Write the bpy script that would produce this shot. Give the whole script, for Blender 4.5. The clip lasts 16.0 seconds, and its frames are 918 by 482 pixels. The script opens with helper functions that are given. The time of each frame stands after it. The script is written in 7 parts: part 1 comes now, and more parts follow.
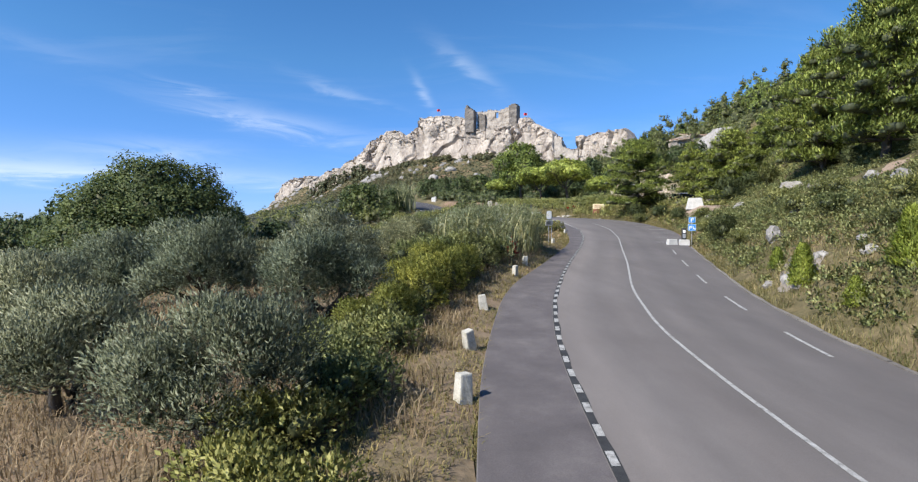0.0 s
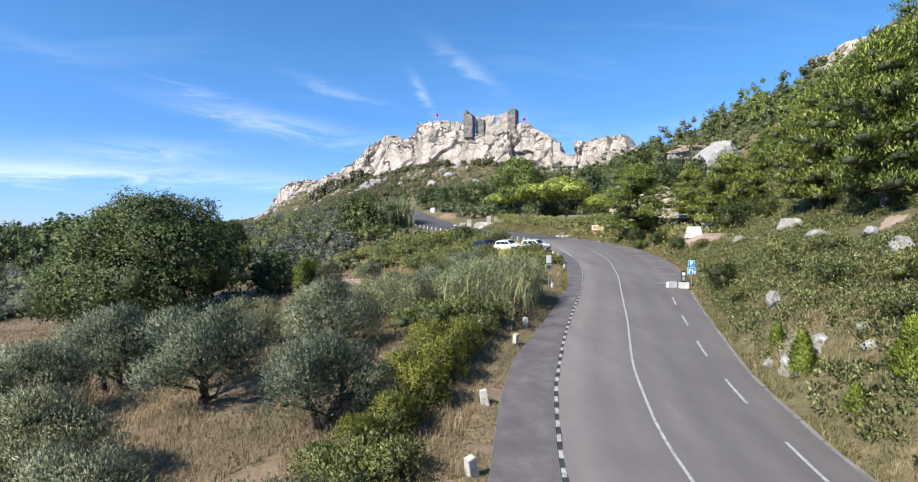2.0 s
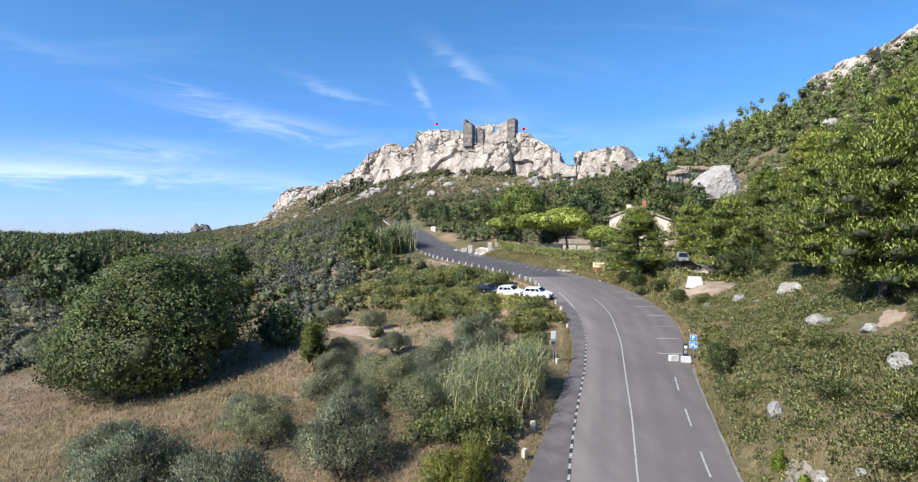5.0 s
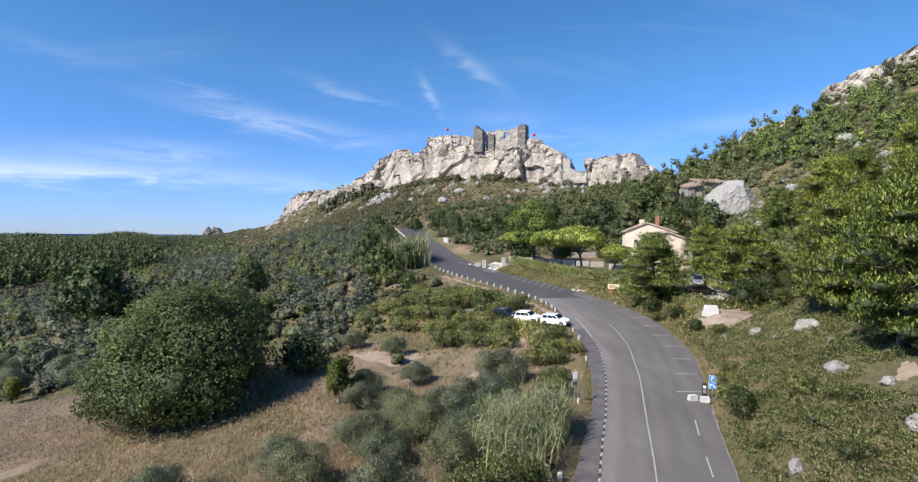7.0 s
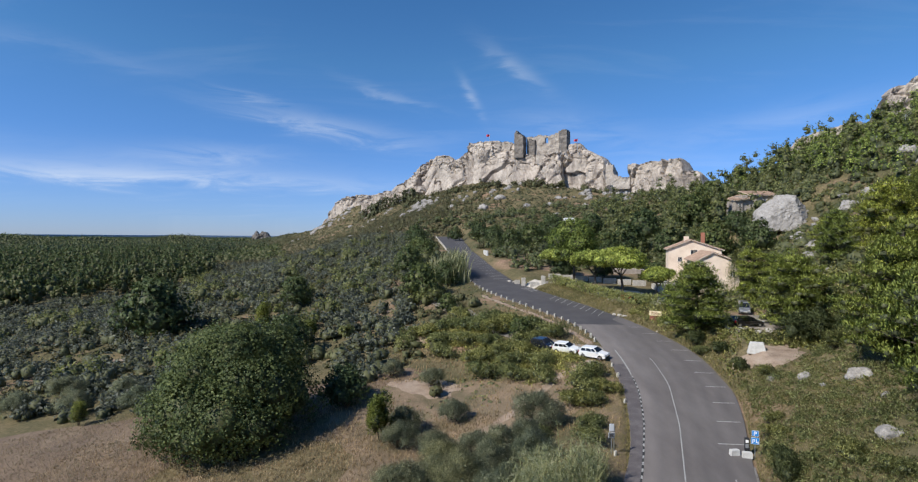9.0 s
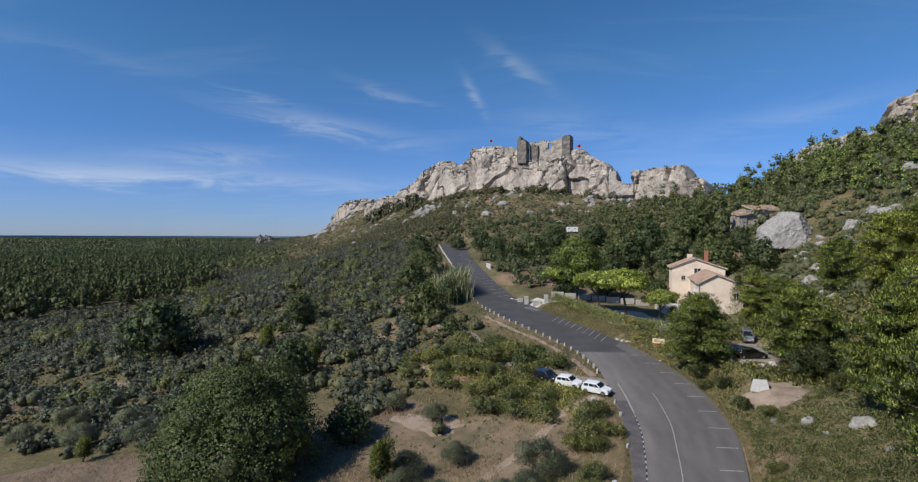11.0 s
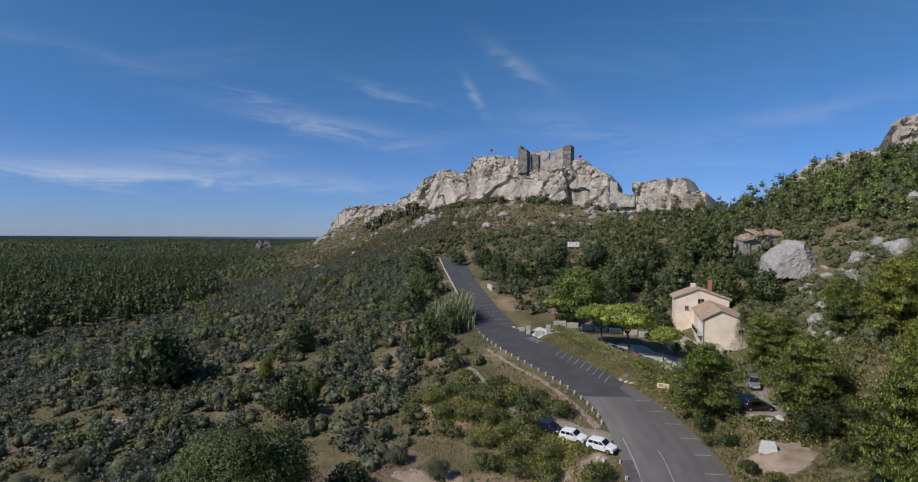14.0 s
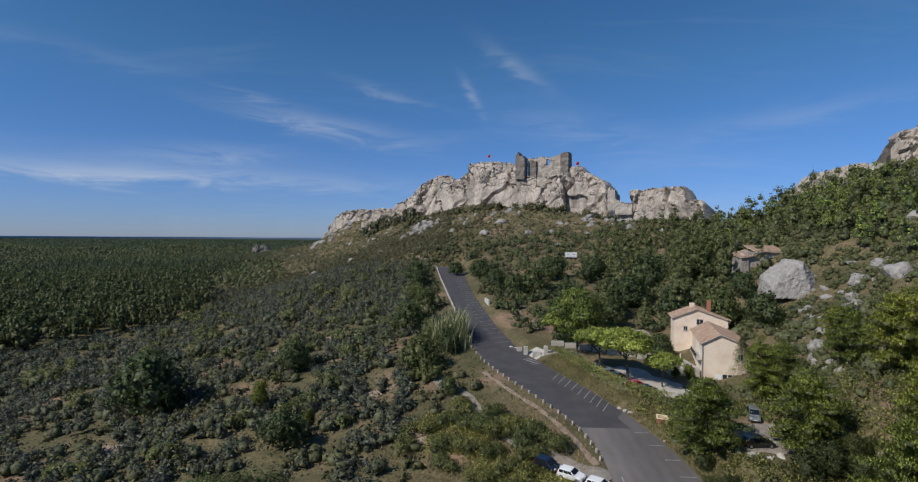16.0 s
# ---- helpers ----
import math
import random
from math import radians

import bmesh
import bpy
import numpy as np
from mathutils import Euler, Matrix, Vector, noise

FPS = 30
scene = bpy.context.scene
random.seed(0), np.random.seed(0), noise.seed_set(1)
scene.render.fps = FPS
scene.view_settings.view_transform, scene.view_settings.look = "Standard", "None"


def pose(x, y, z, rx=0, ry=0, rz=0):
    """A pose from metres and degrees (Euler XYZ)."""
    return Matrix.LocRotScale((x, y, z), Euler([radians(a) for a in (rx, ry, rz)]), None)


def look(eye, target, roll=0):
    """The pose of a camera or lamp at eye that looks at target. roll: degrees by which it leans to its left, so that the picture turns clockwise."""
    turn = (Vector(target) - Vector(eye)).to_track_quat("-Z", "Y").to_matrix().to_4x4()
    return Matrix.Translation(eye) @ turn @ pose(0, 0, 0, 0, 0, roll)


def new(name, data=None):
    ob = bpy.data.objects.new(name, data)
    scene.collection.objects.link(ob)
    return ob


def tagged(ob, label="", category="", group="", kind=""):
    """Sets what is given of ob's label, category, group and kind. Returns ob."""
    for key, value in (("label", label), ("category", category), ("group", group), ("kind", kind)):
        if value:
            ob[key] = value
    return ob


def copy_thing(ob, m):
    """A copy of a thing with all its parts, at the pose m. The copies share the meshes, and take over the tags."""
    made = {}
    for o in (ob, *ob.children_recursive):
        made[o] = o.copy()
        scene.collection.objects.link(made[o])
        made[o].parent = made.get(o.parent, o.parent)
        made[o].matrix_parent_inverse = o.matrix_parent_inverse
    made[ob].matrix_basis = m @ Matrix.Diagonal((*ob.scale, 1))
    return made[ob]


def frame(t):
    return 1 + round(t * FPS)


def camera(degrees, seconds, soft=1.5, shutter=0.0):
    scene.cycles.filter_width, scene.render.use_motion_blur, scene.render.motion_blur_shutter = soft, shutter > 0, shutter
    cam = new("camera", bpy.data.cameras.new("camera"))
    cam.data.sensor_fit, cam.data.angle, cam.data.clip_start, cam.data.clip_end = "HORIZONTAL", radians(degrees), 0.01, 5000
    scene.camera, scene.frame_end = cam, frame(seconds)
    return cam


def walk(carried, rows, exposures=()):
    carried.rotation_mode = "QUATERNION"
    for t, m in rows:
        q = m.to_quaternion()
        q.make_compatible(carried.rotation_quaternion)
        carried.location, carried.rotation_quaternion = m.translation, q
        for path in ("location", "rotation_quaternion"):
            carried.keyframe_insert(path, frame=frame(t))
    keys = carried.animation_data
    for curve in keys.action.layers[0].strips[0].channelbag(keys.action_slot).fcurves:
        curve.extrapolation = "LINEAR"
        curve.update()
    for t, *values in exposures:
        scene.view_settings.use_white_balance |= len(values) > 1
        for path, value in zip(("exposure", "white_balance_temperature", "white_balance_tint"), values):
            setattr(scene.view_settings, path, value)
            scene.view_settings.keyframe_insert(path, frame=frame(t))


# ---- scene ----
cam = camera(81.8, 16.0, 1.25)
PATH = [
    (0, pose(1.407, 0.974, 4.497, 89.330, 0, -2.935), 0.33),
    (0.5, pose(1.392, 0.998, 5.218, 89.331, 0, -2.963), 0.33),
    (1, pose(1.365, 1.014, 6.146, 89.338, 0, -2.992), 0.32),
    (1.5, pose(1.320, 1.016, 7.121, 89.353, 0, -3.020), 0.30),
    (2, pose(1.292, 1.009, 8.183, 89.360, 0, -3.077), 0.27),
    (2.5, pose(1.297, 0.976, 9.263, 89.362, 0, -3.077), 0.25),
    (3, pose(1.306, 0.925, 10.423, 89.375, 0, -3.106), 0.25),
    (3.5, pose(1.283, 0.854, 11.517, 89.399, 0, -3.162), 0.27),
    (4, pose(1.215, 0.767, 12.664, 89.395, 0, -3.250), 0.30),
    (6.5, pose(-0.698, -0.623, 17.353, 89.444, 0, -2.761), 0.42),
    (7, pose(-0.929, -0.931, 18.339, 89.475, 0, -2.300), 0.46),
    (7.5, pose(-1.045, -1.188, 19.338, 89.472, 0, -1.269), 0.48),
    (8, pose(-0.972, -1.386, 20.453, 89.453, 0, 0.335), 0.48),
    (8.5, pose(-0.760, -1.521, 21.576, 89.449, 0, 1.510), 0.46),
    (9, pose(-0.506, -1.580, 22.799, 89.477, 0, 2.142), 0.43),
    (11.5, pose(-0.411, -1.479, 28.990, 89.388, 0, 2.513), 0.30),
    (12, pose(-0.488, -1.215, 30.143, 89.415, 0, 2.542), 0.33),
    (12.5, pose(-0.589, -0.961, 31.321, 89.437, 0, 2.542), 0.36),
    (13, pose(-0.714, -0.722, 32.608, 89.443, 0, 2.542), 0.38),
    (13.5, pose(-0.833, -0.505, 33.862, 89.438, 0, 2.514), 0.40),
    (14, pose(-0.926, -0.276, 35.138, 89.424, 0, 2.484), 0.41),
    (14.5, pose(-0.971, -0.025, 36.394, 89.418, 0, 2.456), 0.44),
    (15, pose(-0.944, 0.275, 37.628, 89.425, 0, 2.426), 0.47),
    (15.5, pose(-0.882, 0.659, 38.766, 89.441, 0, 2.370), 0.49),
    (16, pose(-0.893, 1.210, 39.983, 89.450, 0, 2.199), 0.51),
]
walk(cam, [(t, m @ pose(0, 0, 0, 0, 0, roll)) for t, m, roll in PATH],
     [(0, 0.55), (1.5, 0.75), (4, 0.75), (7, 0.5), (9, 0.1), (11.5, -0.2), (12.5, -0.25), (16, -0.4)])

# ---- sky, sun ----
SUN_EL, SUN_FROM = 42.0, (-0.82, -0.57)
sun_dir = Vector((SUN_FROM[0], SUN_FROM[1], math.hypot(*SUN_FROM) * math.tan(radians(SUN_EL)))).normalized()
sun = new("sun", bpy.data.lights.new("sun", "SUN"))
sun.data.energy, sun.data.angle, sun.data.color = 5.0, radians(0.53), (1.0, 0.95, 0.86)
sun.matrix_world = look(sun_dir * 300, (0, 0, 0))

world = bpy.data.worlds.new("sky")
scene.world = world
world.use_nodes = True
wn, wl = world.node_tree.nodes, world.node_tree.links
wn.clear()
sky = wn.new("ShaderNodeTexSky")
sky.sky_type, sky.sun_disc = "NISHITA", False
sky.sun_elevation, sky.sun_rotation = radians(SUN_EL), math.atan2(SUN_FROM[0], SUN_FROM[1])
sky.altitude, sky.air_density, sky.dust_density, sky.ozone_density = 400, 1.0, 0.0, 4.0
coord = wn.new("ShaderNodeTexCoord")
# thin cirrus: noise stretched along the wind, on a plane high above
sep = wn.new("ShaderNodeSeparateXYZ")
wl.new(coord.outputs["Generated"], sep.inputs[0])


def wmath(op, a, b=None):
    n = wn.new("ShaderNodeMath")
    n.operation = op
    for i, v in enumerate((a, b)):
        if v is None:
            continue
        if isinstance(v, (int, float)):
            n.inputs[i].default_value = v
        else:
            wl.new(v, n.inputs[i])
    return n.outputs[0]


up = wmath("MAXIMUM", sep.outputs[2], 0.03)
flat = wn.new("ShaderNodeCombineXYZ")
wl.new(wmath("DIVIDE", sep.outputs[0], wmath("ADD", up, 0.12)), flat.inputs[0])
wl.new(wmath("DIVIDE", sep.outputs[1], wmath("ADD", up, 0.12)), flat.inputs[1])
turn = wn.new("ShaderNodeMapping")
turn.inputs["Rotation"].default_value = (0, 0, radians(38))
turn.inputs["Scale"].default_value = (0.6, 1.7, 1.0)
wl.new(flat.outputs[0], turn.inputs[0])
cirrus = wn.new("ShaderNodeTexNoise")
cirrus.inputs["Scale"].default_value, cirrus.inputs["Detail"].default_value, cirrus.inputs["Roughness"].default_value = 1.5, 9, 0.6
cirrus.inputs["Distortion"].default_value = 0.7
wl.new(turn.outputs[0], cirrus.inputs["Vector"])
veil = wn.new("ShaderNodeTexNoise")
veil.inputs["Scale"].default_value, veil.inputs["Detail"].default_value = 0.55, 3
wl.new(flat.outputs[0], veil.inputs["Vector"])
thin = wn.new("ShaderNodeMapRange")
thin.inputs["From Min"].default_value, thin.inputs["From Max"].default_value = 0.50, 0.80
wl.new(cirrus.outputs["Fac"], thin.inputs["Value"])
where = wn.new("ShaderNodeMapRange")
where.inputs["From Min"].default_value, where.inputs["From Max"].default_value = 0.42, 0.62
wl.new(veil.outputs["Fac"], where.inputs["Value"])
wisps = wmath("MULTIPLY", wmath("MULTIPLY", thin.outputs[0], where.outputs[0]), 0.12)
# long streaks of cirrus: bearing, height, slant, half length, half width (degrees), density
bearing, lift_ = wmath("ARCTAN2", sep.outputs[0], sep.outputs[1]), wmath("ARCSINE", sep.outputs[2])
drift = wn.new("ShaderNodeCombineXYZ")
wl.new(wmath("MULTIPLY", bearing, 3.2), drift.inputs[0])
wl.new(wmath("MULTIPLY", lift_, 17.0), drift.inputs[1])
strands = wn.new("ShaderNodeTexNoise")
strands.inputs["Scale"].default_value, strands.inputs["Detail"].default_value, strands.inputs["Roughness"].default_value = 2.2, 9, 0.62
strands.inputs["Distortion"].default_value = 0.9
wl.new(drift.outputs[0], strands.inputs["Vector"])
frayed = wmath("MULTIPLY", wmath("SUBTRACT", strands.outputs["Fac"], 0.5), 0.06)
total = None
for az, el, slant, half, width, dense in ((-34, 5.4, 0, 21, 0.9, 0.46), (-30, 6.6, 0, 16, 1.5, 0.16), (-16.4, 11.3, -8, 9, 1.0, 0.36), (-27, 7.9, 4, 6, 0.9, 0.22), (3.9, 17.6, -34, 4, 0.8, 0.22), (-1.0, 15.0, -58, 1.9, 0.5, 0.28),
                                          (11, 11, -15, 8, 2.0, 0.16), (29, 11, 6, 10, 1.1, 0.16), (-24, 13.5, -5, 3.5, 0.4, 0.20), (-9, 14.6, -16, 5, 0.5, 0.18), (-38, 15.5, -6, 8, 0.8, 0.10), (20, 7.5, 4, 8, 1.2, 0.08)):
    c, s_ = math.cos(radians(slant)), math.sin(radians(slant))
    dx_, dy_ = wmath("SUBTRACT", bearing, radians(az)), wmath("SUBTRACT", wmath("ADD", lift_, frayed), radians(el))
    u_ = wmath("DIVIDE", wmath("ADD", wmath("MULTIPLY", dx_, c), wmath("MULTIPLY", dy_, s_)), radians(half))
    v_ = wmath("DIVIDE", wmath("SUBTRACT", wmath("MULTIPLY", dy_, c), wmath("MULTIPLY", dx_, s_)), radians(width))
    fade = wmath("POWER", 2.718, wmath("MULTIPLY", wmath("ADD", wmath("MULTIPLY", u_, u_), wmath("MULTIPLY", v_, v_)), -1.0))
    fade = wmath("MULTIPLY", fade, dense)
    total = fade if total is None else wmath("ADD", total, fade)
torn = wn.new("ShaderNodeMapRange")
torn.inputs["From Min"].default_value, torn.inputs["From Max"].default_value = 0.28, 0.68
wl.new(strands.outputs["Fac"], torn.inputs["Value"])
bank = wmath("MULTIPLY", total, torn.outputs[0])
cover = wmath("MINIMUM", wmath("ADD", wisps, bank), 0.8)
deep = wn.new("ShaderNodeHueSaturation")
deep.inputs["Saturation"].default_value, deep.inputs["Value"].default_value = 1.2, 1.1
wl.new(sky.outputs[0], deep.inputs["Color"])
cool = wn.new("ShaderNodeMixRGB")
cool.blend_type = "MULTIPLY"
cool.inputs["Fac"].default_value = 1.0
height = wn.new("ShaderNodeMapRange")
height.inputs["From Min"].default_value, height.inputs["From Max"].default_value = 0.0, 0.30
wl.new(sep.outputs[2], height.inputs["Value"])
air = wn.new("ShaderNodeMixRGB")
air.inputs["Color1"].default_value, air.inputs["Color2"].default_value = (0.43, 0.58, 1.12, 1), (0.86, 0.98, 1.06, 1)
wl.new(height.outputs[0], air.inputs["Fac"])
wl.new(air.outputs[0], cool.inputs["Color2"])
wl.new(deep.outputs[0], cool.inputs["Color1"])
mix = wn.new("ShaderNodeMixRGB")
mix.inputs["Color2"].default_value = (8.0, 8.6, 9.4, 1)
wl.new(cover, mix.inputs["Fac"])
wl.new(cool.outputs[0], mix.inputs["Color1"])
back = wn.new("ShaderNodeBackground")
back.inputs["Strength"].default_value = 0.098
wl.new(mix.outputs[0], back.inputs[0])
wl.new(back.outputs[0], wn.new("ShaderNodeOutputWorld").inputs[0])


# ---- materials ----
def nodes_of(name):
    m = bpy.data.materials.new(name)
    m.use_nodes = True
    nt = m.node_tree
    nt.nodes.clear()
    out = nt.nodes.new("ShaderNodeOutputMaterial")
    return m, nt.nodes, nt.links, out


def noise_of(n, l, coord, scale, detail=5, rough=0.6, stretch=None):
    t = n.new("ShaderNodeTexNoise")
    t.inputs["Scale"].default_value, t.inputs["Detail"].default_value, t.inputs["Roughness"].default_value = scale, detail, rough
    if stretch:
        mp = n.new("ShaderNodeMapping")
        mp.inputs["Scale"].default_value = stretch
        l.new(coord, mp.inputs[0])
        coord = mp.outputs[0]
    l.new(coord, t.inputs["Vector"])
    return t.outputs["Fac"]


def ramp_of(n, l, fac, stops):
    r = n.new("ShaderNodeValToRGB")
    els = r.color_ramp.elements
    while len(els) < len(stops):
        els.new(0.5)
    for e, (p, c) in zip(els, stops):
        e.position, e.color = p, (*c, 1) if len(c) == 3 else c
    l.new(fac, r.inputs[0])
    return r.outputs[0]


def blend_of(n, l, fac, a, b, mode="MIX"):
    x = n.new("ShaderNodeMixRGB")
    x.blend_type = mode
    for v, s in ((fac, x.inputs[0]), (a, x.inputs[1]), (b, x.inputs[2])):
        if isinstance(v, (int, float)):
            s.default_value = v
        elif isinstance(v, tuple):
            s.default_value = (*v, 1)
        else:
            l.new(v, s)
    return x.outputs[0]


def surface(name, stops, scale, fine=None, fine_scale=20.0, rough=0.85, bump=0.3, bump_scale=None, metal=0.0, stretch=None, spread=(0.3, 0.7), distance=0.05, island=0.0):
    """A material of two scales of noise: broad colour from stops, finer darkening, and relief."""
    m, n, l, out = nodes_of(name)
    co = n.new("ShaderNodeTexCoord").outputs["Object"]
    a, b = spread
    k = len(stops) - 1
    col = ramp_of(n, l, noise_of(n, l, co, scale, 6, 0.62, stretch), [(a + (b - a) * i / max(k, 1), c) for i, c in enumerate(stops)])
    if fine:
        f = ramp_of(n, l, noise_of(n, l, co, fine_scale, 6, 0.7, stretch), [(0.3, (fine,) * 3), (0.65, (1.0,) * 3)])
        col = blend_of(n, l, 1.0, col, f, "MULTIPLY")
    if island:
        g = n.new("ShaderNodeNewGeometry").outputs["Random Per Island"]
        oi = n.new("ShaderNodeObjectInfo").outputs["Random"]
        add = n.new("ShaderNodeMath")
        add.operation = "ADD"
        l.new(g, add.inputs[0]), l.new(oi, add.inputs[1])
        fr = n.new("ShaderNodeMath")
        fr.operation = "FRACT"
        l.new(add.outputs[0], fr.inputs[0])
        v = ramp_of(n, l, fr.outputs[0], [(0.0, (1 - island,) * 3), (1.0, (1.0,) * 3)])
        col = blend_of(n, l, 1.0, col, v, "MULTIPLY")
    p = n.new("ShaderNodeBsdfPrincipled")
    l.new(col, p.inputs["Base Color"])
    p.inputs["Roughness"].default_value, p.inputs["Metallic"].default_value = rough, metal
    if bump:
        bm_ = n.new("ShaderNodeBump")
        bm_.inputs["Strength"].default_value, bm_.inputs["Distance"].default_value = bump, distance
        l.new(noise_of(n, l, co, bump_scale or fine_scale, 7, 0.65, stretch), bm_.inputs["Height"])
        l.new(bm_.outputs[0], p.inputs["Normal"])
    l.new(p.outputs[0], out.inputs[0])
    return m


def foliage(name, dark, mid, light, glow=0.3, patch=0.35, rough=0.6, sprig=0.0):
    """Leaves: colour differs leaf by leaf and in broad patches; some light passes through. sprig: scale of a finer
    darker and lighter mottle in the colour.
    """
    m, n, l, out = nodes_of(name)
    geo = n.new("ShaderNodeNewGeometry")
    info = n.new("ShaderNodeObjectInfo")
    co = n.new("ShaderNodeTexCoord").outputs["Object"]
    col = ramp_of(n, l, geo.outputs["Random Per Island"], [(0.0, dark), (0.55, mid), (1.0, light)])
    broad = ramp_of(n, l, noise_of(n, l, co, patch, 3), [(0.32, (0.62, 0.66, 0.6)), (0.68, (1.2, 1.16, 1.1))])
    col = blend_of(n, l, 1.0, col, broad, "MULTIPLY")
    own = ramp_of(n, l, info.outputs["Random"], [(0.0, (0.78, 0.84, 0.86)), (0.5, (1.0, 1.0, 1.0)), (1.0, (1.22, 1.14, 0.96))])
    col = blend_of(n, l, 1.0, col, own, "MULTIPLY")
    p = n.new("ShaderNodeBsdfPrincipled")
    l.new(col, p.inputs["Base Color"])
    p.inputs["Roughness"].default_value = rough
    p.inputs["Specular IOR Level"].default_value = 0.3
    if sprig:
        h = noise_of(n, l, co, sprig, 8, 0.72)
        col = blend_of(n, l, 1.0, col, ramp_of(n, l, h, [(0.34, (0.6, 0.6, 0.62)), (0.5, (0.95, 0.95, 0.94)), (0.68, (1.35, 1.33, 1.3))]), "MULTIPLY")
        l.new(col, p.inputs["Base Color"])
    t = n.new("ShaderNodeBsdfTranslucent")
    l.new(col, t.inputs[0])
    mx = n.new("ShaderNodeMixShader")
    mx.inputs[0].default_value = glow
    l.new(p.outputs[0], mx.inputs[1]), l.new(t.outputs[0], mx.inputs[2])
    l.new(mx.outputs[0], out.inputs[0])
    return m


def plain(name, c, rough=0.5, metal=0.0, coat=0.0):
    m, n, l, out = nodes_of(name)
    p = n.new("ShaderNodeBsdfPrincipled")
    p.inputs["Base Color"].default_value = (*c, 1)
    p.inputs["Roughness"].default_value, p.inputs["Metallic"].default_value, p.inputs["Coat Weight"].default_value = rough, metal, coat
    l.new(p.outputs[0], out.inputs[0])
    return m


def ground_material():
    m, n, l, out = nodes_of("dry_ground")
    co = n.new("ShaderNodeTexCoord").outputs["Object"]
    straw = ramp_of(n, l, noise_of(n, l, co, 1.6, 8, 0.7), [(0.3, (0.074, 0.063, 0.034)), (0.5, (0.155, 0.126, 0.070)), (0.7, (0.265, 0.210, 0.122))])
    green = ramp_of(n, l, noise_of(n, l, co, 2.3, 8, 0.7), [(0.3, (0.047, 0.049, 0.025)), (0.7, (0.137, 0.125, 0.065))])
    soil = ramp_of(n, l, noise_of(n, l, co, 1.1, 8, 0.7), [(0.3, (0.17, 0.105, 0.07)), (0.7, (0.36, 0.25, 0.175))])
    k1 = ramp_of(n, l, noise_of(n, l, co, 0.09, 6, 0.65), [(0.42, (0, 0, 0)), (0.62, (1, 1, 1))])
    k2 = ramp_of(n, l, noise_of(n, l, co, 0.055, 5, 0.6, (1.0, 1.0, 2.0)), [(0.55, (0, 0, 0)), (0.68, (1, 1, 1))])
    col = blend_of(n, l, k1, straw, green)
    col = blend_of(n, l, k2, col, soil)
    # the floor of the pine woods beyond the groves
    place = n.new("ShaderNodeSeparateXYZ")
    l.new(co, place.inputs[0])
    edges = []
    for out_, near_, far_ in ((place.outputs[0], -190, -260), (place.outputs[1], 330, 400)):
        e = n.new("ShaderNodeMapRange")
        e.inputs["From Min"].default_value, e.inputs["From Max"].default_value = near_, far_
        l.new(out_, e.inputs["Value"])
        edges.append(e.outputs[0])
    floor_ = ramp_of(n, l, noise_of(n, l, co, 0.2, 6, 0.7), [(0.35, (0.030, 0.038, 0.020)), (0.65, (0.060, 0.070, 0.036))])
    col = blend_of(n, l, blend_of(n, l, 1.0, edges[0], edges[1], "MULTIPLY"), col, floor_)
    p = n.new("ShaderNodeBsdfPrincipled")
    l.new(col, p.inputs["Base Color"])
    p.inputs["Roughness"].default_value = 0.95
    p.inputs["Specular IOR Level"].default_value = 0.1
    b = n.new("ShaderNodeBump")
    b.inputs["Strength"].default_value, b.inputs["Distance"].default_value = 0.8, 0.15
    l.new(noise_of(n, l, co, 3.0, 8, 0.7), b.inputs["Height"])
    l.new(b.outputs[0], p.inputs["Normal"])
    l.new(p.outputs[0], out.inputs[0])
    return m


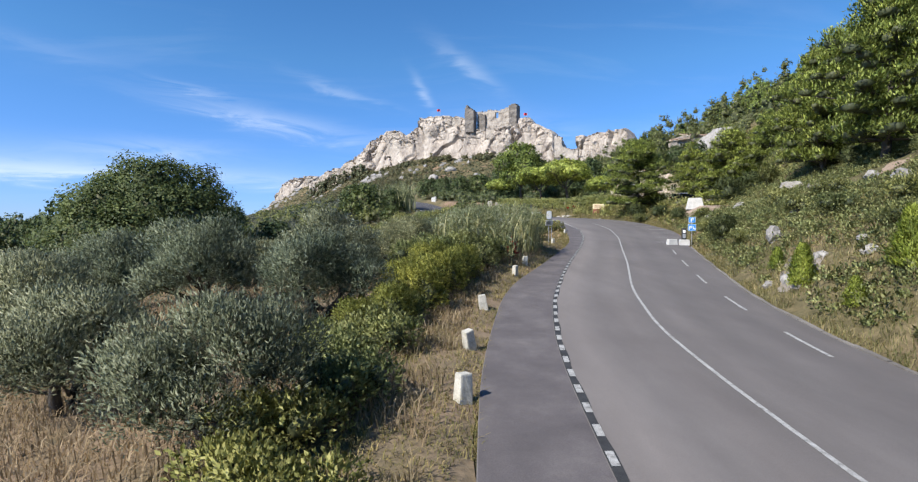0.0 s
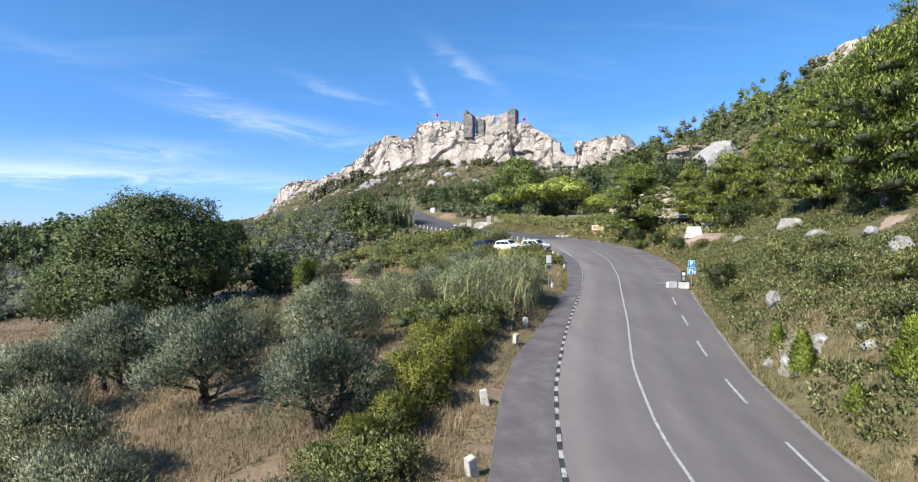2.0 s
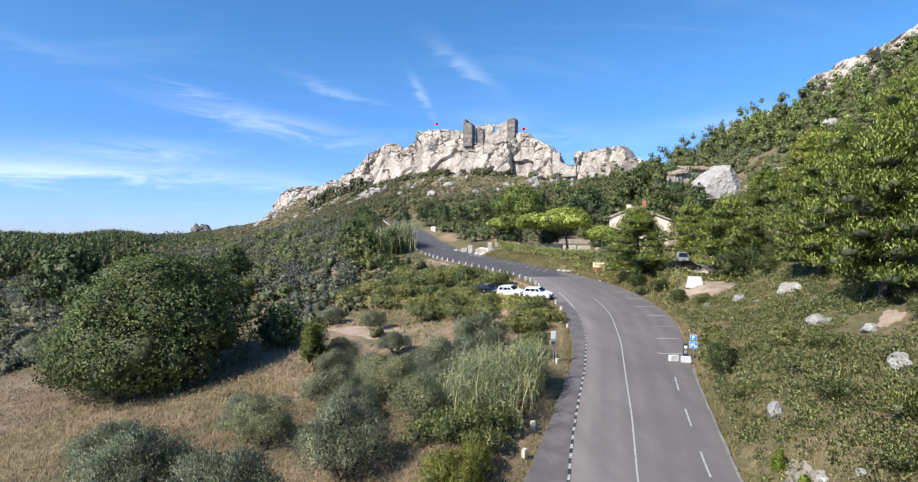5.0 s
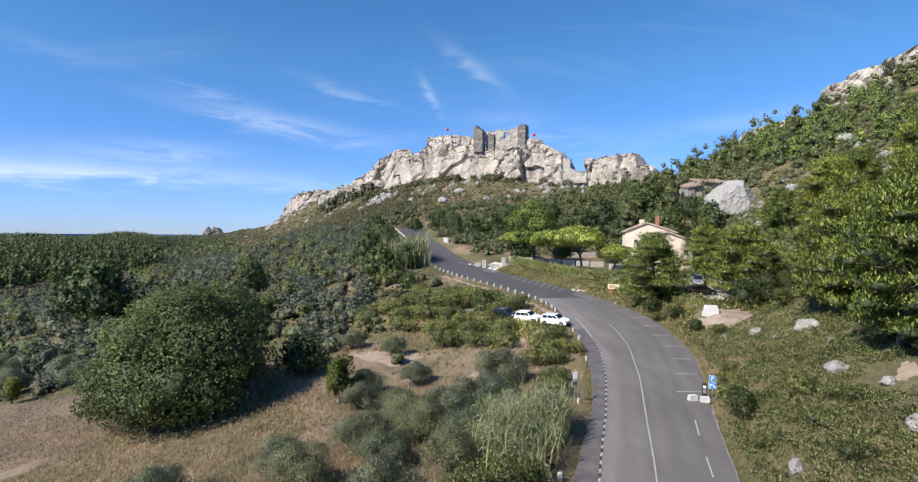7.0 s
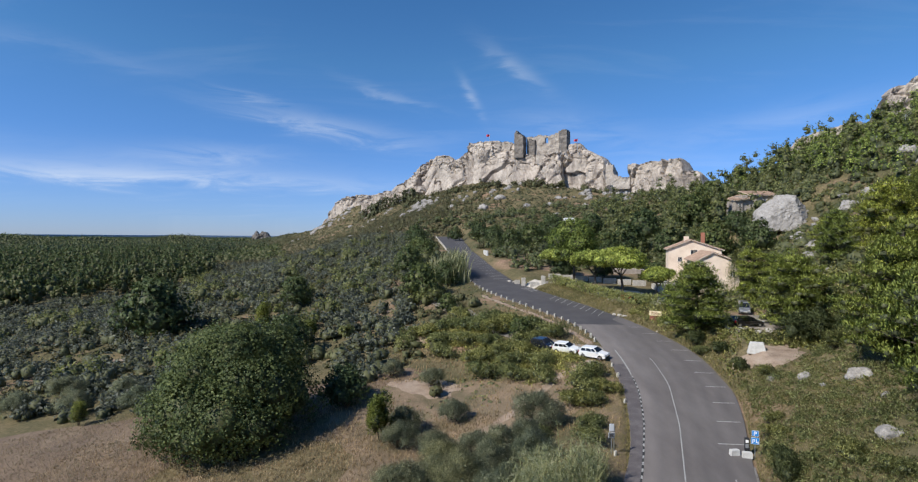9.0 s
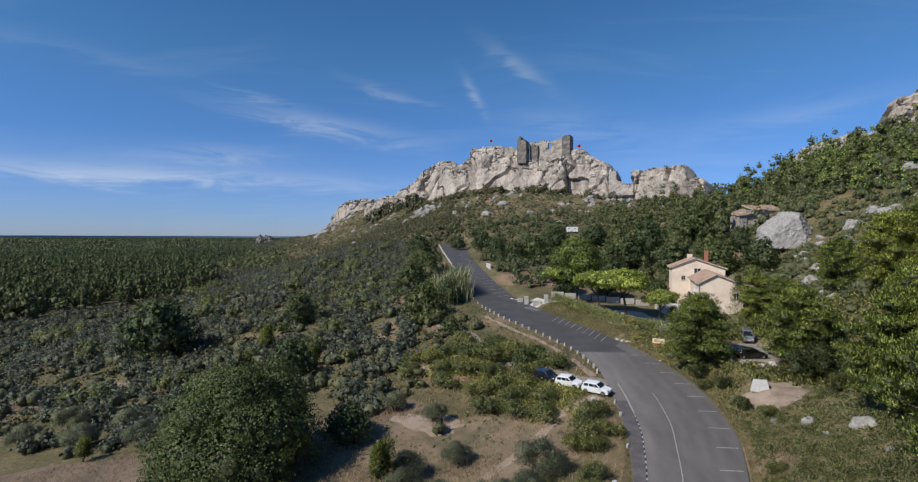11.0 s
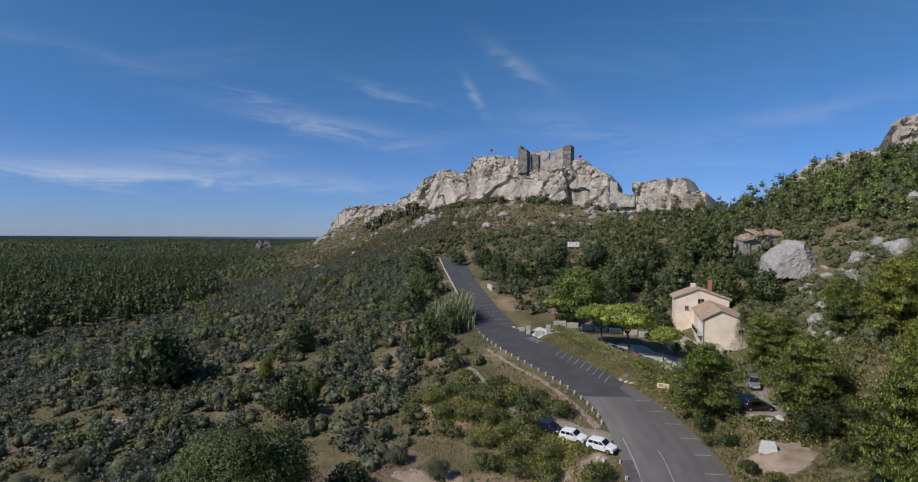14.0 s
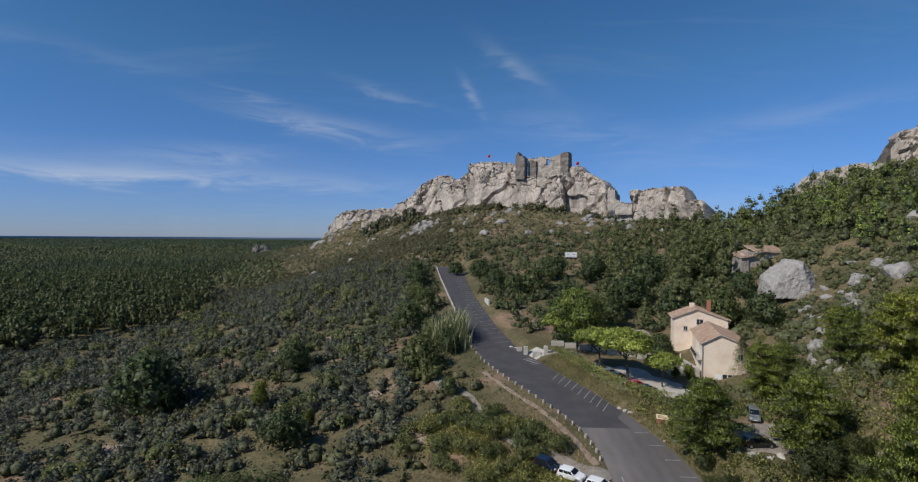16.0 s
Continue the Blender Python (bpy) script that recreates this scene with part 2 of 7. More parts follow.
def road_material():
    """Worn asphalt: stains along the way, paler where the wheels run; "lane" counts the lanes across."""
    m, n, l, out = nodes_of("asphalt")
    co = n.new("ShaderNodeTexCoord").outputs["Object"]
    col = ramp_of(n, l, noise_of(n, l, co, 0.35, 7, 0.65, (1, 0.35, 1)), [(0.3, (0.125, 0.111, 0.106)), (0.5, (0.150, 0.135, 0.129)), (0.7, (0.178, 0.162, 0.155))])
    fine = ramp_of(n, l, noise_of(n, l, co, 45, 6, 0.7), [(0.3, (0.78,) * 3), (0.65, (1.0,) * 3)])
    col = blend_of(n, l, 1.0, col, fine, "MULTIPLY")
    lane = n.new("ShaderNodeAttribute")
    lane.attribute_name = "lane"
    fr = n.new("ShaderNodeMath")
    fr.operation = "FRACT"
    l.new(lane.outputs["Fac"], fr.inputs[0])
    tracks = ramp_of(n, l, fr.outputs[0], [(0.0, (0.93,) * 3), (0.24, (1.16, 1.15, 1.14)), (0.5, (0.90,) * 3), (0.76, (1.12, 1.11, 1.1)), (1.0, (0.93,) * 3)])
    wide = n.new("ShaderNodeMapRange")
    wide.inputs["From Min"].default_value, wide.inputs["From Max"].default_value = 2.0, 4.0
    l.new(lane.outputs["Fac"], wide.inputs["Value"])
    col = blend_of(n, l, 1.0, col, ramp_of(n, l, wide.outputs[0], [(0.0, (1.22, 1.21, 1.19)), (0.2, (1.08,) * 3), (0.5, (0.94,) * 3), (0.9, (0.84, 0.84, 0.85))]), "MULTIPLY")
    spots = ramp_of(n, l, noise_of(n, l, co, 0.16, 5, 0.6, (1, 0.5, 1)), [(0.35, (0.2,) * 3), (0.65, (1.0,) * 3)])
    col = blend_of(n, l, spots, col, blend_of(n, l, 1.0, col, tracks, "MULTIPLY"))
    p = n.new("ShaderNodeBsdfPrincipled")
    l.new(col, p.inputs["Base Color"])
    p.inputs["Roughness"].default_value = 0.9
    b = n.new("ShaderNodeBump")
    b.inputs["Strength"].default_value, b.inputs["Distance"].default_value = 0.25, 0.01
    l.new(noise_of(n, l, co, 80, 6, 0.65), b.inputs["Height"])
    l.new(b.outputs[0], p.inputs["Normal"])
    l.new(p.outputs[0], out.inputs[0])
    return m


M_GROUND = ground_material()
M_ASPHALT = road_material()
M_NEWROAD = surface("newer_asphalt", [(0.055, 0.052, 0.056), (0.07, 0.066, 0.07), (0.088, 0.083, 0.085)], 0.3, 0.8, 50, 0.88, 0.25, 80, distance=0.01)
M_SHOULDER = surface("old_asphalt", [(0.092, 0.081, 0.083), (0.120, 0.106, 0.108), (0.165, 0.148, 0.146)], 0.8, 0.65, 40, 0.92, 0.4, 70, distance=0.012)
M_BITUMEN = surface("bitumen", [(0.02, 0.02, 0.022), (0.05, 0.05, 0.05)], 3.0, 0.7, 40, 0.8, 0.2)
M_PAINT = surface("road_paint", [(0.17, 0.165, 0.16), (0.40, 0.395, 0.38), (0.52, 0.515, 0.50)], 6.0, 0.55, 40, 0.8, 0.2)
M_GRAVEL = surface("pale_gravel", [(0.40, 0.36, 0.31), (0.54, 0.50, 0.44), (0.64, 0.60, 0.54)], 0.8, 0.65, 14, 0.95, 0.5)
M_TRACK = surface("gravel_track", [(0.22, 0.19, 0.165), (0.31, 0.27, 0.23), (0.40, 0.35, 0.29)], 0.7, 0.6, 12, 0.95, 0.5)
M_DIRT = surface("dirt", [(0.24, 0.17, 0.12), (0.36, 0.27, 0.20), (0.44, 0.35, 0.27)], 0.6, 0.6, 9, 0.95, 0.6)
M_FIELD = surface("mown_dry_grass", [(0.130, 0.088, 0.058), (0.200, 0.140, 0.092), (0.262, 0.192, 0.126)], 0.25, 0.55, 5, 0.95, 0.7, 4, stretch=(1, 0.3, 1))
M_MEADOW = surface("dry_meadow", [(0.110, 0.098, 0.048), (0.195, 0.148, 0.090), (0.275, 0.196, 0.127), (0.187, 0.160, 0.083)], 0.22, 0.5, 6, 0.95, 0.7, 5)
M_LIME = surface("limestone", [(0.24, 0.20, 0.172), (0.42, 0.36, 0.308), (0.54, 0.468, 0.40), (0.61, 0.538, 0.465)], 0.16, 0.55, 1.1, 0.95, 0.9, 1.3, stretch=(1, 1, 0.35), spread=(0.30, 0.62), distance=0.4)
M_BOULDER = surface("pale_boulder", [(0.246, 0.230, 0.213), (0.385, 0.361, 0.336), (0.492, 0.471, 0.443)], 0.8, 0.5, 5, 0.95, 0.8, 5, distance=0.12)
M_RUIN = surface("ruin_masonry", [(0.31, 0.268, 0.232), (0.47, 0.415, 0.36), (0.59, 0.53, 0.465)], 0.25, 0.5, 2.2, 0.95, 0.8, 1.5, distance=0.3)
# darker stone; on the castle towers it paints their shaded sides
M_DARKSTONE = surface("dark_stone", [(0.13, 0.115, 0.104), (0.23, 0.205, 0.183), (0.35, 0.312, 0.275)], 0.3, 0.55, 2.5, 0.95, 0.8, 1.5, distance=0.3)
M_STONE = surface("marker_stone", [(0.42, 0.40, 0.34), (0.58, 0.555, 0.49), (0.68, 0.65, 0.58)], 4.0, 0.55, 30, 0.9, 0.5, 24, distance=0.02)
M_WALLSTONE = surface("wall_stone", [(0.42, 0.385, 0.33), (0.55, 0.51, 0.45), (0.66, 0.62, 0.56)], 0.9, 0.6, 7, 0.95, 0.6, 6)
M_CONCRETE = surface("pale_concrete", [(0.45, 0.44, 0.42), (0.58, 0.57, 0.545), (0.66, 0.65, 0.62)], 2.0, 0.75, 18, 0.9, 0.3)
M_KERB = surface("kerb_stone", [(0.145, 0.13, 0.115), (0.21, 0.192, 0.172), (0.29, 0.268, 0.243)], 0.6, 0.6, 14, 0.9, 0.4)
M_RENDER = surface("ochre_render", [(0.68, 0.54, 0.425), (0.78, 0.645, 0.52), (0.84, 0.72, 0.60)], 0.5, 0.85, 9, 0.92, 0.25)
M_TILE = surface("roof_tile", [(0.38, 0.25, 0.175), (0.48, 0.33, 0.24), (0.58, 0.42, 0.31)], 0.8, 0.7, 8, 0.9, 0.3, island=0.3)
M_CHIMNEY = surface("chimney_brick", [(0.35, 0.13, 0.085), (0.46, 0.20, 0.13)], 3, 0.7, 12)
M_BARK = surface("bark", [(0.045, 0.036, 0.03), (0.09, 0.075, 0.06), (0.15, 0.13, 0.11)], 4.0, 0.6, 18, 0.95, 0.9, stretch=(1, 1, 0.3))
M_OLIVE = foliage("olive_leaves", (0.165, 0.188, 0.128), (0.320, 0.356, 0.248), (0.57, 0.60, 0.46), 0.5, 0.7)
# the olive leaf colour again, darker and bluer for the valley groves
M_GROVE = foliage("grove_olive_leaves", (0.068, 0.080, 0.070), (0.112, 0.130, 0.114), (0.255, 0.282, 0.250), 0.4, 0.2, sprig=0.6)
M_OAK = foliage("oak_leaves", (0.046, 0.070, 0.028), (0.098, 0.136, 0.054), (0.180, 0.222, 0.098), 0.32, 0.35)
M_PINE = foliage("pine_needles", (0.175, 0.230, 0.062), (0.385, 0.46, 0.125), (0.63, 0.70, 0.205), 0.42, 0.3, sprig=1.3)
M_DARKPINE = foliage("dark_pine_needles", (0.108, 0.136, 0.062), (0.200, 0.235, 0.105), (0.335, 0.365, 0.165), 0.5, 0.2, sprig=1.2)
M_VALLEYPINE = foliage("valley_pine_needles", (0.058, 0.088, 0.044), (0.086, 0.126, 0.060), (0.132, 0.180, 0.084), 0.4, 0.14, sprig=0.5)
M_YOUNG = foliage("young_pine_needles", (0.17, 0.22, 0.035), (0.36, 0.43, 0.07), (0.58, 0.62, 0.15), 0.5, 0.8)
M_SCRUB = foliage("scrub_leaves", (0.086, 0.087, 0.050), (0.128, 0.127, 0.076), (0.205, 0.190, 0.120), 0.4, 0.09, sprig=0.6)
M_BRAMBLE = foliage("bramble_leaves", (0.195, 0.218, 0.086), (0.40, 0.43, 0.182), (0.64, 0.64, 0.31), 0.5, 0.25)
M_HEATH = foliage("heath_leaves", (0.188, 0.196, 0.086), (0.375, 0.388, 0.178), (0.58, 0.565, 0.295), 0.5, 0.3)
M_ALMOND = foliage("almond_leaves", (0.13, 0.16, 0.035), (0.26, 0.30, 0.075), (0.42, 0.45, 0.14), 0.5, 0.6)
M_BROOM = foliage("broom_stems", (0.180, 0.208, 0.056), (0.350, 0.380, 0.110), (0.54, 0.55, 0.175), 0.5, 0.5)
M_CANE = foliage("cane_leaves", (0.13, 0.16, 0.075), (0.27, 0.29, 0.16), (0.44, 0.43, 0.28), 0.25, 0.6)
M_STRAW = foliage("dry_grass", (0.20, 0.142, 0.086), (0.37, 0.277, 0.173), (0.54, 0.42, 0.285), 0.35, 0.25)
M_TURF = foliage("green_grass", (0.110, 0.115, 0.040), (0.232, 0.207, 0.086), (0.402, 0.322, 0.172), 0.2, 0.3)
M_WOOD = foliage("far_pine_crowns", (0.056, 0.084, 0.038), (0.086, 0.122, 0.054), (0.132, 0.172, 0.078), 0.4, 0.05, sprig=0.2)
# crown cores in a darker leaf colour: the shade between leaves is painted
M_CORE_SHADE = foliage("crown_core_shade", (0.078, 0.088, 0.046), (0.108, 0.120, 0.064), (0.140, 0.152, 0.084), 0.2, 0.6)
M_GARRIGUE = foliage("garrigue_leaves", (0.105, 0.124, 0.050), (0.220, 0.244, 0.102), (0.40, 0.41, 0.19), 0.5, 0.05, sprig=1.1)
M_STONEPINE = foliage("stone_pine_needles", (0.110, 0.155, 0.038), (0.240, 0.305, 0.080), (0.41, 0.47, 0.135), 0.4, 0.4, sprig=1.6)
M_RED = foliage("red_leaves", (0.25, 0.03, 0.03), (0.40, 0.07, 0.06), (0.5, 0.14, 0.1), 0.2)
M_WHITECAR = plain("white_car_paint", (0.78, 0.78, 0.77), 0.25, 0, 0.6)
M_DARKCAR = plain("dark_blue_car_paint", (0.012, 0.016, 0.03), 0.22, 0.2, 0.7)
M_BLACKCAR = plain("black_car_paint", (0.008, 0.009, 0.01), 0.2, 0.1, 0.8)
M_GREYCAR = plain("grey_car_paint", (0.30, 0.31, 0.32), 0.3, 0.5, 0.6)
M_REDCAR = plain("red_car_paint", (0.42, 0.02, 0.025), 0.25, 0, 0.7)
M_GLASS = plain("tinted_glass", (0.012, 0.014, 0.017), 0.06)
M_TYRE = plain("tyre_rubber", (0.015, 0.015, 0.015), 0.85)
M_RIM = plain("alloy_rim", (0.45, 0.45, 0.46), 0.35, 0.9)
M_LAMP = plain("headlight_glass", (0.7, 0.72, 0.75), 0.1, 0.3)
M_TAIL = plain("tail_light", (0.35, 0.01, 0.01), 0.2)
M_BLACK = plain("black_plastic", (0.02, 0.02, 0.021), 0.6)
M_BLUE = plain("sign_blue", (0.02, 0.22, 0.60), 0.45)
M_WHITE = plain("sign_white", (0.78, 0.78, 0.76), 0.5)
M_STEEL = plain("galvanised_steel", (0.42, 0.43, 0.44), 0.45, 0.7)
M_YELLOW = plain("panel_cream", (0.72, 0.62, 0.40), 0.6)
M_RUST = plain("panel_brown", (0.22, 0.08, 0.05), 0.7)
M_FLAG = plain("flag_red", (0.55, 0.03, 0.05), 0.7)
M_SHUTTER = plain("dark_window", (0.03, 0.035, 0.04), 0.2)
M_FRAME = plain("white_window_frame", (0.72, 0.72, 0.70), 0.5)

# ---- lie of the land: everything below is built on these heights ----
ROAD_Y = [-40, -15, 0, 8, 14, 18.5, 24, 28, 32, 38.5, 46, 53, 60, 70, 76, 83, 90, 97, 104, 110.5, 117, 124, 131, 140, 162, 186, 211, 250, 293, 300]
ROAD_L = [-2, 0, 1.3, 2.0, 2.6, 3.4, 4.5, 5.8, 7.6, 10.2, 13.2, 15.0, 16.4, 17.4, 17.9, 18.0, 17.0, 15.0, 12.0, 9.1, 6.0, 3.0, 0.4, -2.0, -5.8, -9.4, -13.1, -18.6, -23.9, -24.6]
ROAD_R = [12.5, 12.6, 12.9, 13.2, 13.7, 14.5, 15.7, 17.1, 18.5, 20.8, 23.6, 26.5, 28.9, 30.2, 30.3, 29.4, 28.2, 26.6, 24.3, 22.2, 19.3, 16.3, 13.5, 9.5, 4.4, 0.3, -3.6, -7.2, -10.2, -10.6]
PROF_Y = [-40, -20, 0, 15.2, 44, 80, 100, 121, 137, 160, 189, 230, 265, 300, 340]
PROF_Z = [-1.9, -0.9, 0.1, 1.05, 3.6, 6.9, 7.9, 9.1, 10.2, 12.6, 15.6, 18.7, 20.8, 22.6, 24.0]


def smooth_line(ys, vs, reach):
    """A smooth function of y through the given values."""
    fine = np.arange(-80.0, 420.0, 0.5)
    v = np.interp(fine, ys, vs)
    n = int(reach / 0.5)
    kernel = np.hanning(2 * n + 3)
    kernel /= kernel.sum()
    pad = np.concatenate([v[:1].repeat(n + 1), v, v[-1:].repeat(n + 1)])
    v = np.convolve(pad, kernel, "valid")
    return lambda y: np.interp(y, fine, v)


road_left, road_right = smooth_line(ROAD_Y, ROAD_L, 4), smooth_line(ROAD_Y, ROAD_R, 4)
road_z = smooth_line(PROF_Y, PROF_Z, 12)


def ripple(x, y, s, seed=0.0):
    """Cheap smooth bumps between about -1 and 1, of a width of about s metres."""
    a, b = x / s, y / s
    return (np.sin(1.7 * a + 0.9 * b + seed) + np.sin(-0.8 * a + 1.9 * b + 2.1 * seed + 1.3) + np.sin(2.9 * a - 2.3 * b + 0.7 * seed + 4.0) * 0.6
            + np.sin(0.6 * a + 3.3 * b + 1.1 * seed + 2.2) * 0.6) / 3.2


def step(v, a, b):
    u = np.clip((v - a) / (b - a), 0, 1)
    return u * u * (3 - 2 * u)


RIDGE = [(190, 300, 36), (150, 300, 44), (122, 308, 50), (85, 345, 51), (40, 392, 62), (-5, 425, 66), (-60, 475, 60), (-150, 606, 56), (-200, 640, 30), (-290, 660, 16), (-420, 700, 4)]


def ridge_height(x, y):
    """Foot of the castle's cliff: how high and how far off the nearest point of the ridge is."""
    best, foot = np.full(np.shape(x), 1e9), np.zeros(np.shape(x))
    for (ax, ay, az), (bx, by, bz) in zip(RIDGE, RIDGE[1:]):
        dx, dy = bx - ax, by - ay
        u = np.clip(((x - ax) * dx + (y - ay) * dy) / (dx * dx + dy * dy), 0, 1)
        d = np.hypot(x - ax - u * dx, y - ay - u * dy)
        near = d < best
        best, foot = np.where(near, d, best), np.where(near, az + u * (bz - az), foot)
    return best, foot


def ground_z(x, y):
    """Height of the ground at x, y (numbers or arrays)."""
    x, y = np.asarray(x, float), np.asarray(y, float)
    yy = np.clip(y, -60, 330)
    zr, xl, xr = road_z(yy), road_left(yy), road_right(yy)
    # the valley with its olive groves
    far = np.hypot(x + 20, y - 60)
    valley = -5.4 + 0.07 * np.clip(x + 50, -60, 90) + 0.08 * np.clip(y - 68, -60, 260) * (1 - 0.55 * step(-x, 80, 150))
    valley = valley - 2.5 * step(-x, 95, 150) * (1 - step(y, 180, 280)) + 1.6 * np.exp(-((y - 57) / 20) ** 2) * step(-x, 3, 12)
    valley = valley + (-3 - valley) * step(-x, 200, 420) + ripple(x, y, 14, 1.0) * 0.5
    valley = valley + (0 - valley) * step(far, 500, 900)
    # two wooded hills beyond the valley, then the plain
    swell = 0 * x
    for hx, hy, hh, wide in ((-745, 790, 18, 150), (-880, 700, 19, 170), (-640, 850, 15, 90), (-538, 930, 19, 75), (-455, 985, 14, 70), (-400, 900, 9, 90)):
        swell = np.maximum(swell, hh * np.exp(-((x - hx) ** 2 + (y - hy) ** 2) / wide ** 2) * (1 + 0.08 * ripple(x, y, 40, 3.0)))
    valley = valley + swell
    # the castle's hill
    d, foot = ridge_height(x, y)
    hill = np.maximum(valley, valley + (foot - valley) * np.exp(-d / (85 - 35 * step(-x, 20, 110))) + ripple(x, y, 11, 5.0) * 1.0 * np.exp(-d / 150))
    # the hillside beside the road
    xb = xr + 0.8 + 16 * step(y, 58, 70)
    xb = xb + step(y, 84, 100) * (50 - xb) + 4 * step(y, 140, 215)
    bank = np.minimum(np.maximum(x - xr - 0.8, 0) * 0.5, 2.6 - 1.3 * step(y, 92, 106)) * step(y, 58, 64)
    up = np.maximum(x - xb, 0)
    rise = 0.55 * up + (1.0 - 0.9 * step(y, 34, 48)) * step(up, -0.5, 3) - 0.6 * step(up, 0, 6) * (1 - step(up, 6, 14)) * step(y, 40, 60) - 0.9 * step(up, 5, 11) * (1 - step(up, 20, 40)) * (1 - step(y, 50, 60))
    rise = rise * (1 - 0.72 * step(y, 205, 300)) * (1 - step(np.hypot(x, y), 420, 700)) + ripple(x, y, 7, 2.0) * np.minimum(up * 0.07, 0.8)
    rise = np.minimum(rise, 96 + 4 * ripple(x, y, 30, 1.0)) - 0.30 * np.clip(x - 115, 0, 30) * step(y, 168, 192) - 5.0 * np.exp(-(((x - 112) / 34) ** 2 + ((y - 228) / 28) ** 2)) - 4.0 * np.exp(-(((x - 80) / 16) ** 2 + ((y - 138) / 12) ** 2))
    slope = zr + bank + rise
    blend = step(x - xr, -2, 4)
    off_end = step(y, 296, 318)
    right = slope + (hill - slope) * step(y, 235, 300)
    right = np.maximum(right, np.where(y > 150, hill * step(x - xr, 4, 26) - 60 * (1 - step(x - xr, 4, 26)), -99))
    # the bank below the road
    d_l = np.maximum(xl - x, 0)
    hold = 1 / (1 + (d_l / (35.0 - 19 * step(y, 22, 52))) ** 2)
    verge = step(d_l, 0, 1.5)
    left = hill + (zr - hill) * hold - verge * 0.1 + ripple(x, y, 5, 4.0) * 0.22 * step(d_l, 0.5, 5)
    left = left + 0.9 * np.exp(-((d_l - 5) / 3.0) ** 2) * step(y, 20, 32) * (1 - step(y, 46, 56))
    z = np.where(x > (xl + xr) / 2, slope + (right - slope) * blend, left)
    z = z + (hill - z) * off_end
    on_road = step(x - xl, -0.9, -0.1) * step(xr - x, -0.9, -0.1) * (1 - off_end)
    return z + (zr - 0.16 - z) * on_road

# ---- building helpers ----
rng = np.random.default_rng(7)


def quick_mesh(name, verts, faces, material=None, smooth=False):
    """A mesh from arrays: verts n x 3, faces n x 3 or n x 4."""
    verts, faces = np.asarray(verts, np.float32), np.asarray(faces, np.int32)
    me = bpy.data.meshes.new(name)
    me.vertices.add(len(verts))
    me.vertices.foreach_set("co", verts.ravel())
    k = faces.shape[1]
    me.loops.add(faces.size)
    me.loops.foreach_set("vertex_index", faces.ravel())
    me.polygons.add(len(faces))
    me.polygons.foreach_set("loop_start", np.arange(0, faces.size, k, dtype=np.int32))
    me.polygons.foreach_set("use_smooth", np.full(len(faces), smooth))
    if material:
        me.materials.append(material)
    me.update(calc_edges=True)
    me.validate()
    return me


def thing(name, label, category, group="", kind="", mesh=None, m=None):
    ob = tagged(new(name, mesh), label, category, group, kind)
    if m is not None:
        ob.matrix_basis = m
    return ob


def part(name, shape, material, parent, label=""):
    """Links a bmesh or a mesh as one mesh object under a thing or a part."""
    if isinstance(shape, bpy.types.Mesh):
        me = shape
    else:
        me = bpy.data.meshes.new(name)
        shape.to_mesh(me)
        shape.free()
    if material and not me.materials:
        me.materials.append(material)
    ob = new(name, me)
    ob.parent = parent
    return tagged(ob, label)


def box(x0, y0, z0, x1, y1, z1, bevel=0.0, taper=0.0):
    bm = bmesh.new()
    bmesh.ops.create_cube(bm, size=1)
    for v in bm.verts:
        k = 1 - taper if v.co.z > 0 else 1
        v.co = Vector(((x0 + x1) / 2 + v.co.x * (x1 - x0) * k, (y0 + y1) / 2 + v.co.y * (y1 - y0) * k, (z0 + z1) / 2 + v.co.z * (z1 - z0)))
    if bevel:
        bmesh.ops.bevel(bm, geom=bm.edges[:], offset=bevel, segments=2, affect="EDGES", profile=0.6)
    return bm


def rod(a, b, r, sides=8):
    bm = bmesh.new()
    a, b = Vector(a), Vector(b)
    m = Matrix.Translation((a + b) / 2) @ (b - a).to_track_quat("Z", "Y").to_matrix().to_4x4()
    bmesh.ops.create_cone(bm, cap_ends=True, segments=sides, radius1=r, radius2=r, depth=(b - a).length, matrix=m)
    return bm


def gz(x, y):
    return float(ground_z(x, y))


def grid_faces(nu, nv):
    i = np.arange(nu - 1)[:, None] * nv + np.arange(nv - 1)[None]
    return np.stack([i, i + nv, i + nv + 1, i + 1], -1).reshape(-1, 4)


# ---- the ground: one sheet out to the horizon ----
def lines(*stretches):
    out = [np.arange(a, b, s) for a, b, s in stretches]
    return np.concatenate(out)


gx = lines((-4700, -1500, 160), (-1500, -500, 40), (-500, -150, 9), (-150, -50, 2.5), (-50, -5, 1.2), (-5, 34, 0.55), (34, 60, 1.2), (60, 220, 3), (220, 500, 14), (500, 1500, 60), (1500, 4701, 160))
gy = lines((-600, -40, 28), (-40, 0, 2), (0, 95, 0.8), (95, 150, 1.2), (150, 330, 2.2), (330, 700, 6), (700, 1500, 30), (1500, 4701, 120))
GX, GY = np.meshgrid(gx, gy, indexing="ij")
GZ = ground_z(GX, GY)
thing("ground", "dry grassy ground of a rocky Provencal hillside", "ground", kind="structure",
      mesh=quick_mesh("ground", np.stack([GX, GY, GZ], -1).reshape(-1, 3), grid_faces(len(gx), len(gy)), M_GROUND, True))


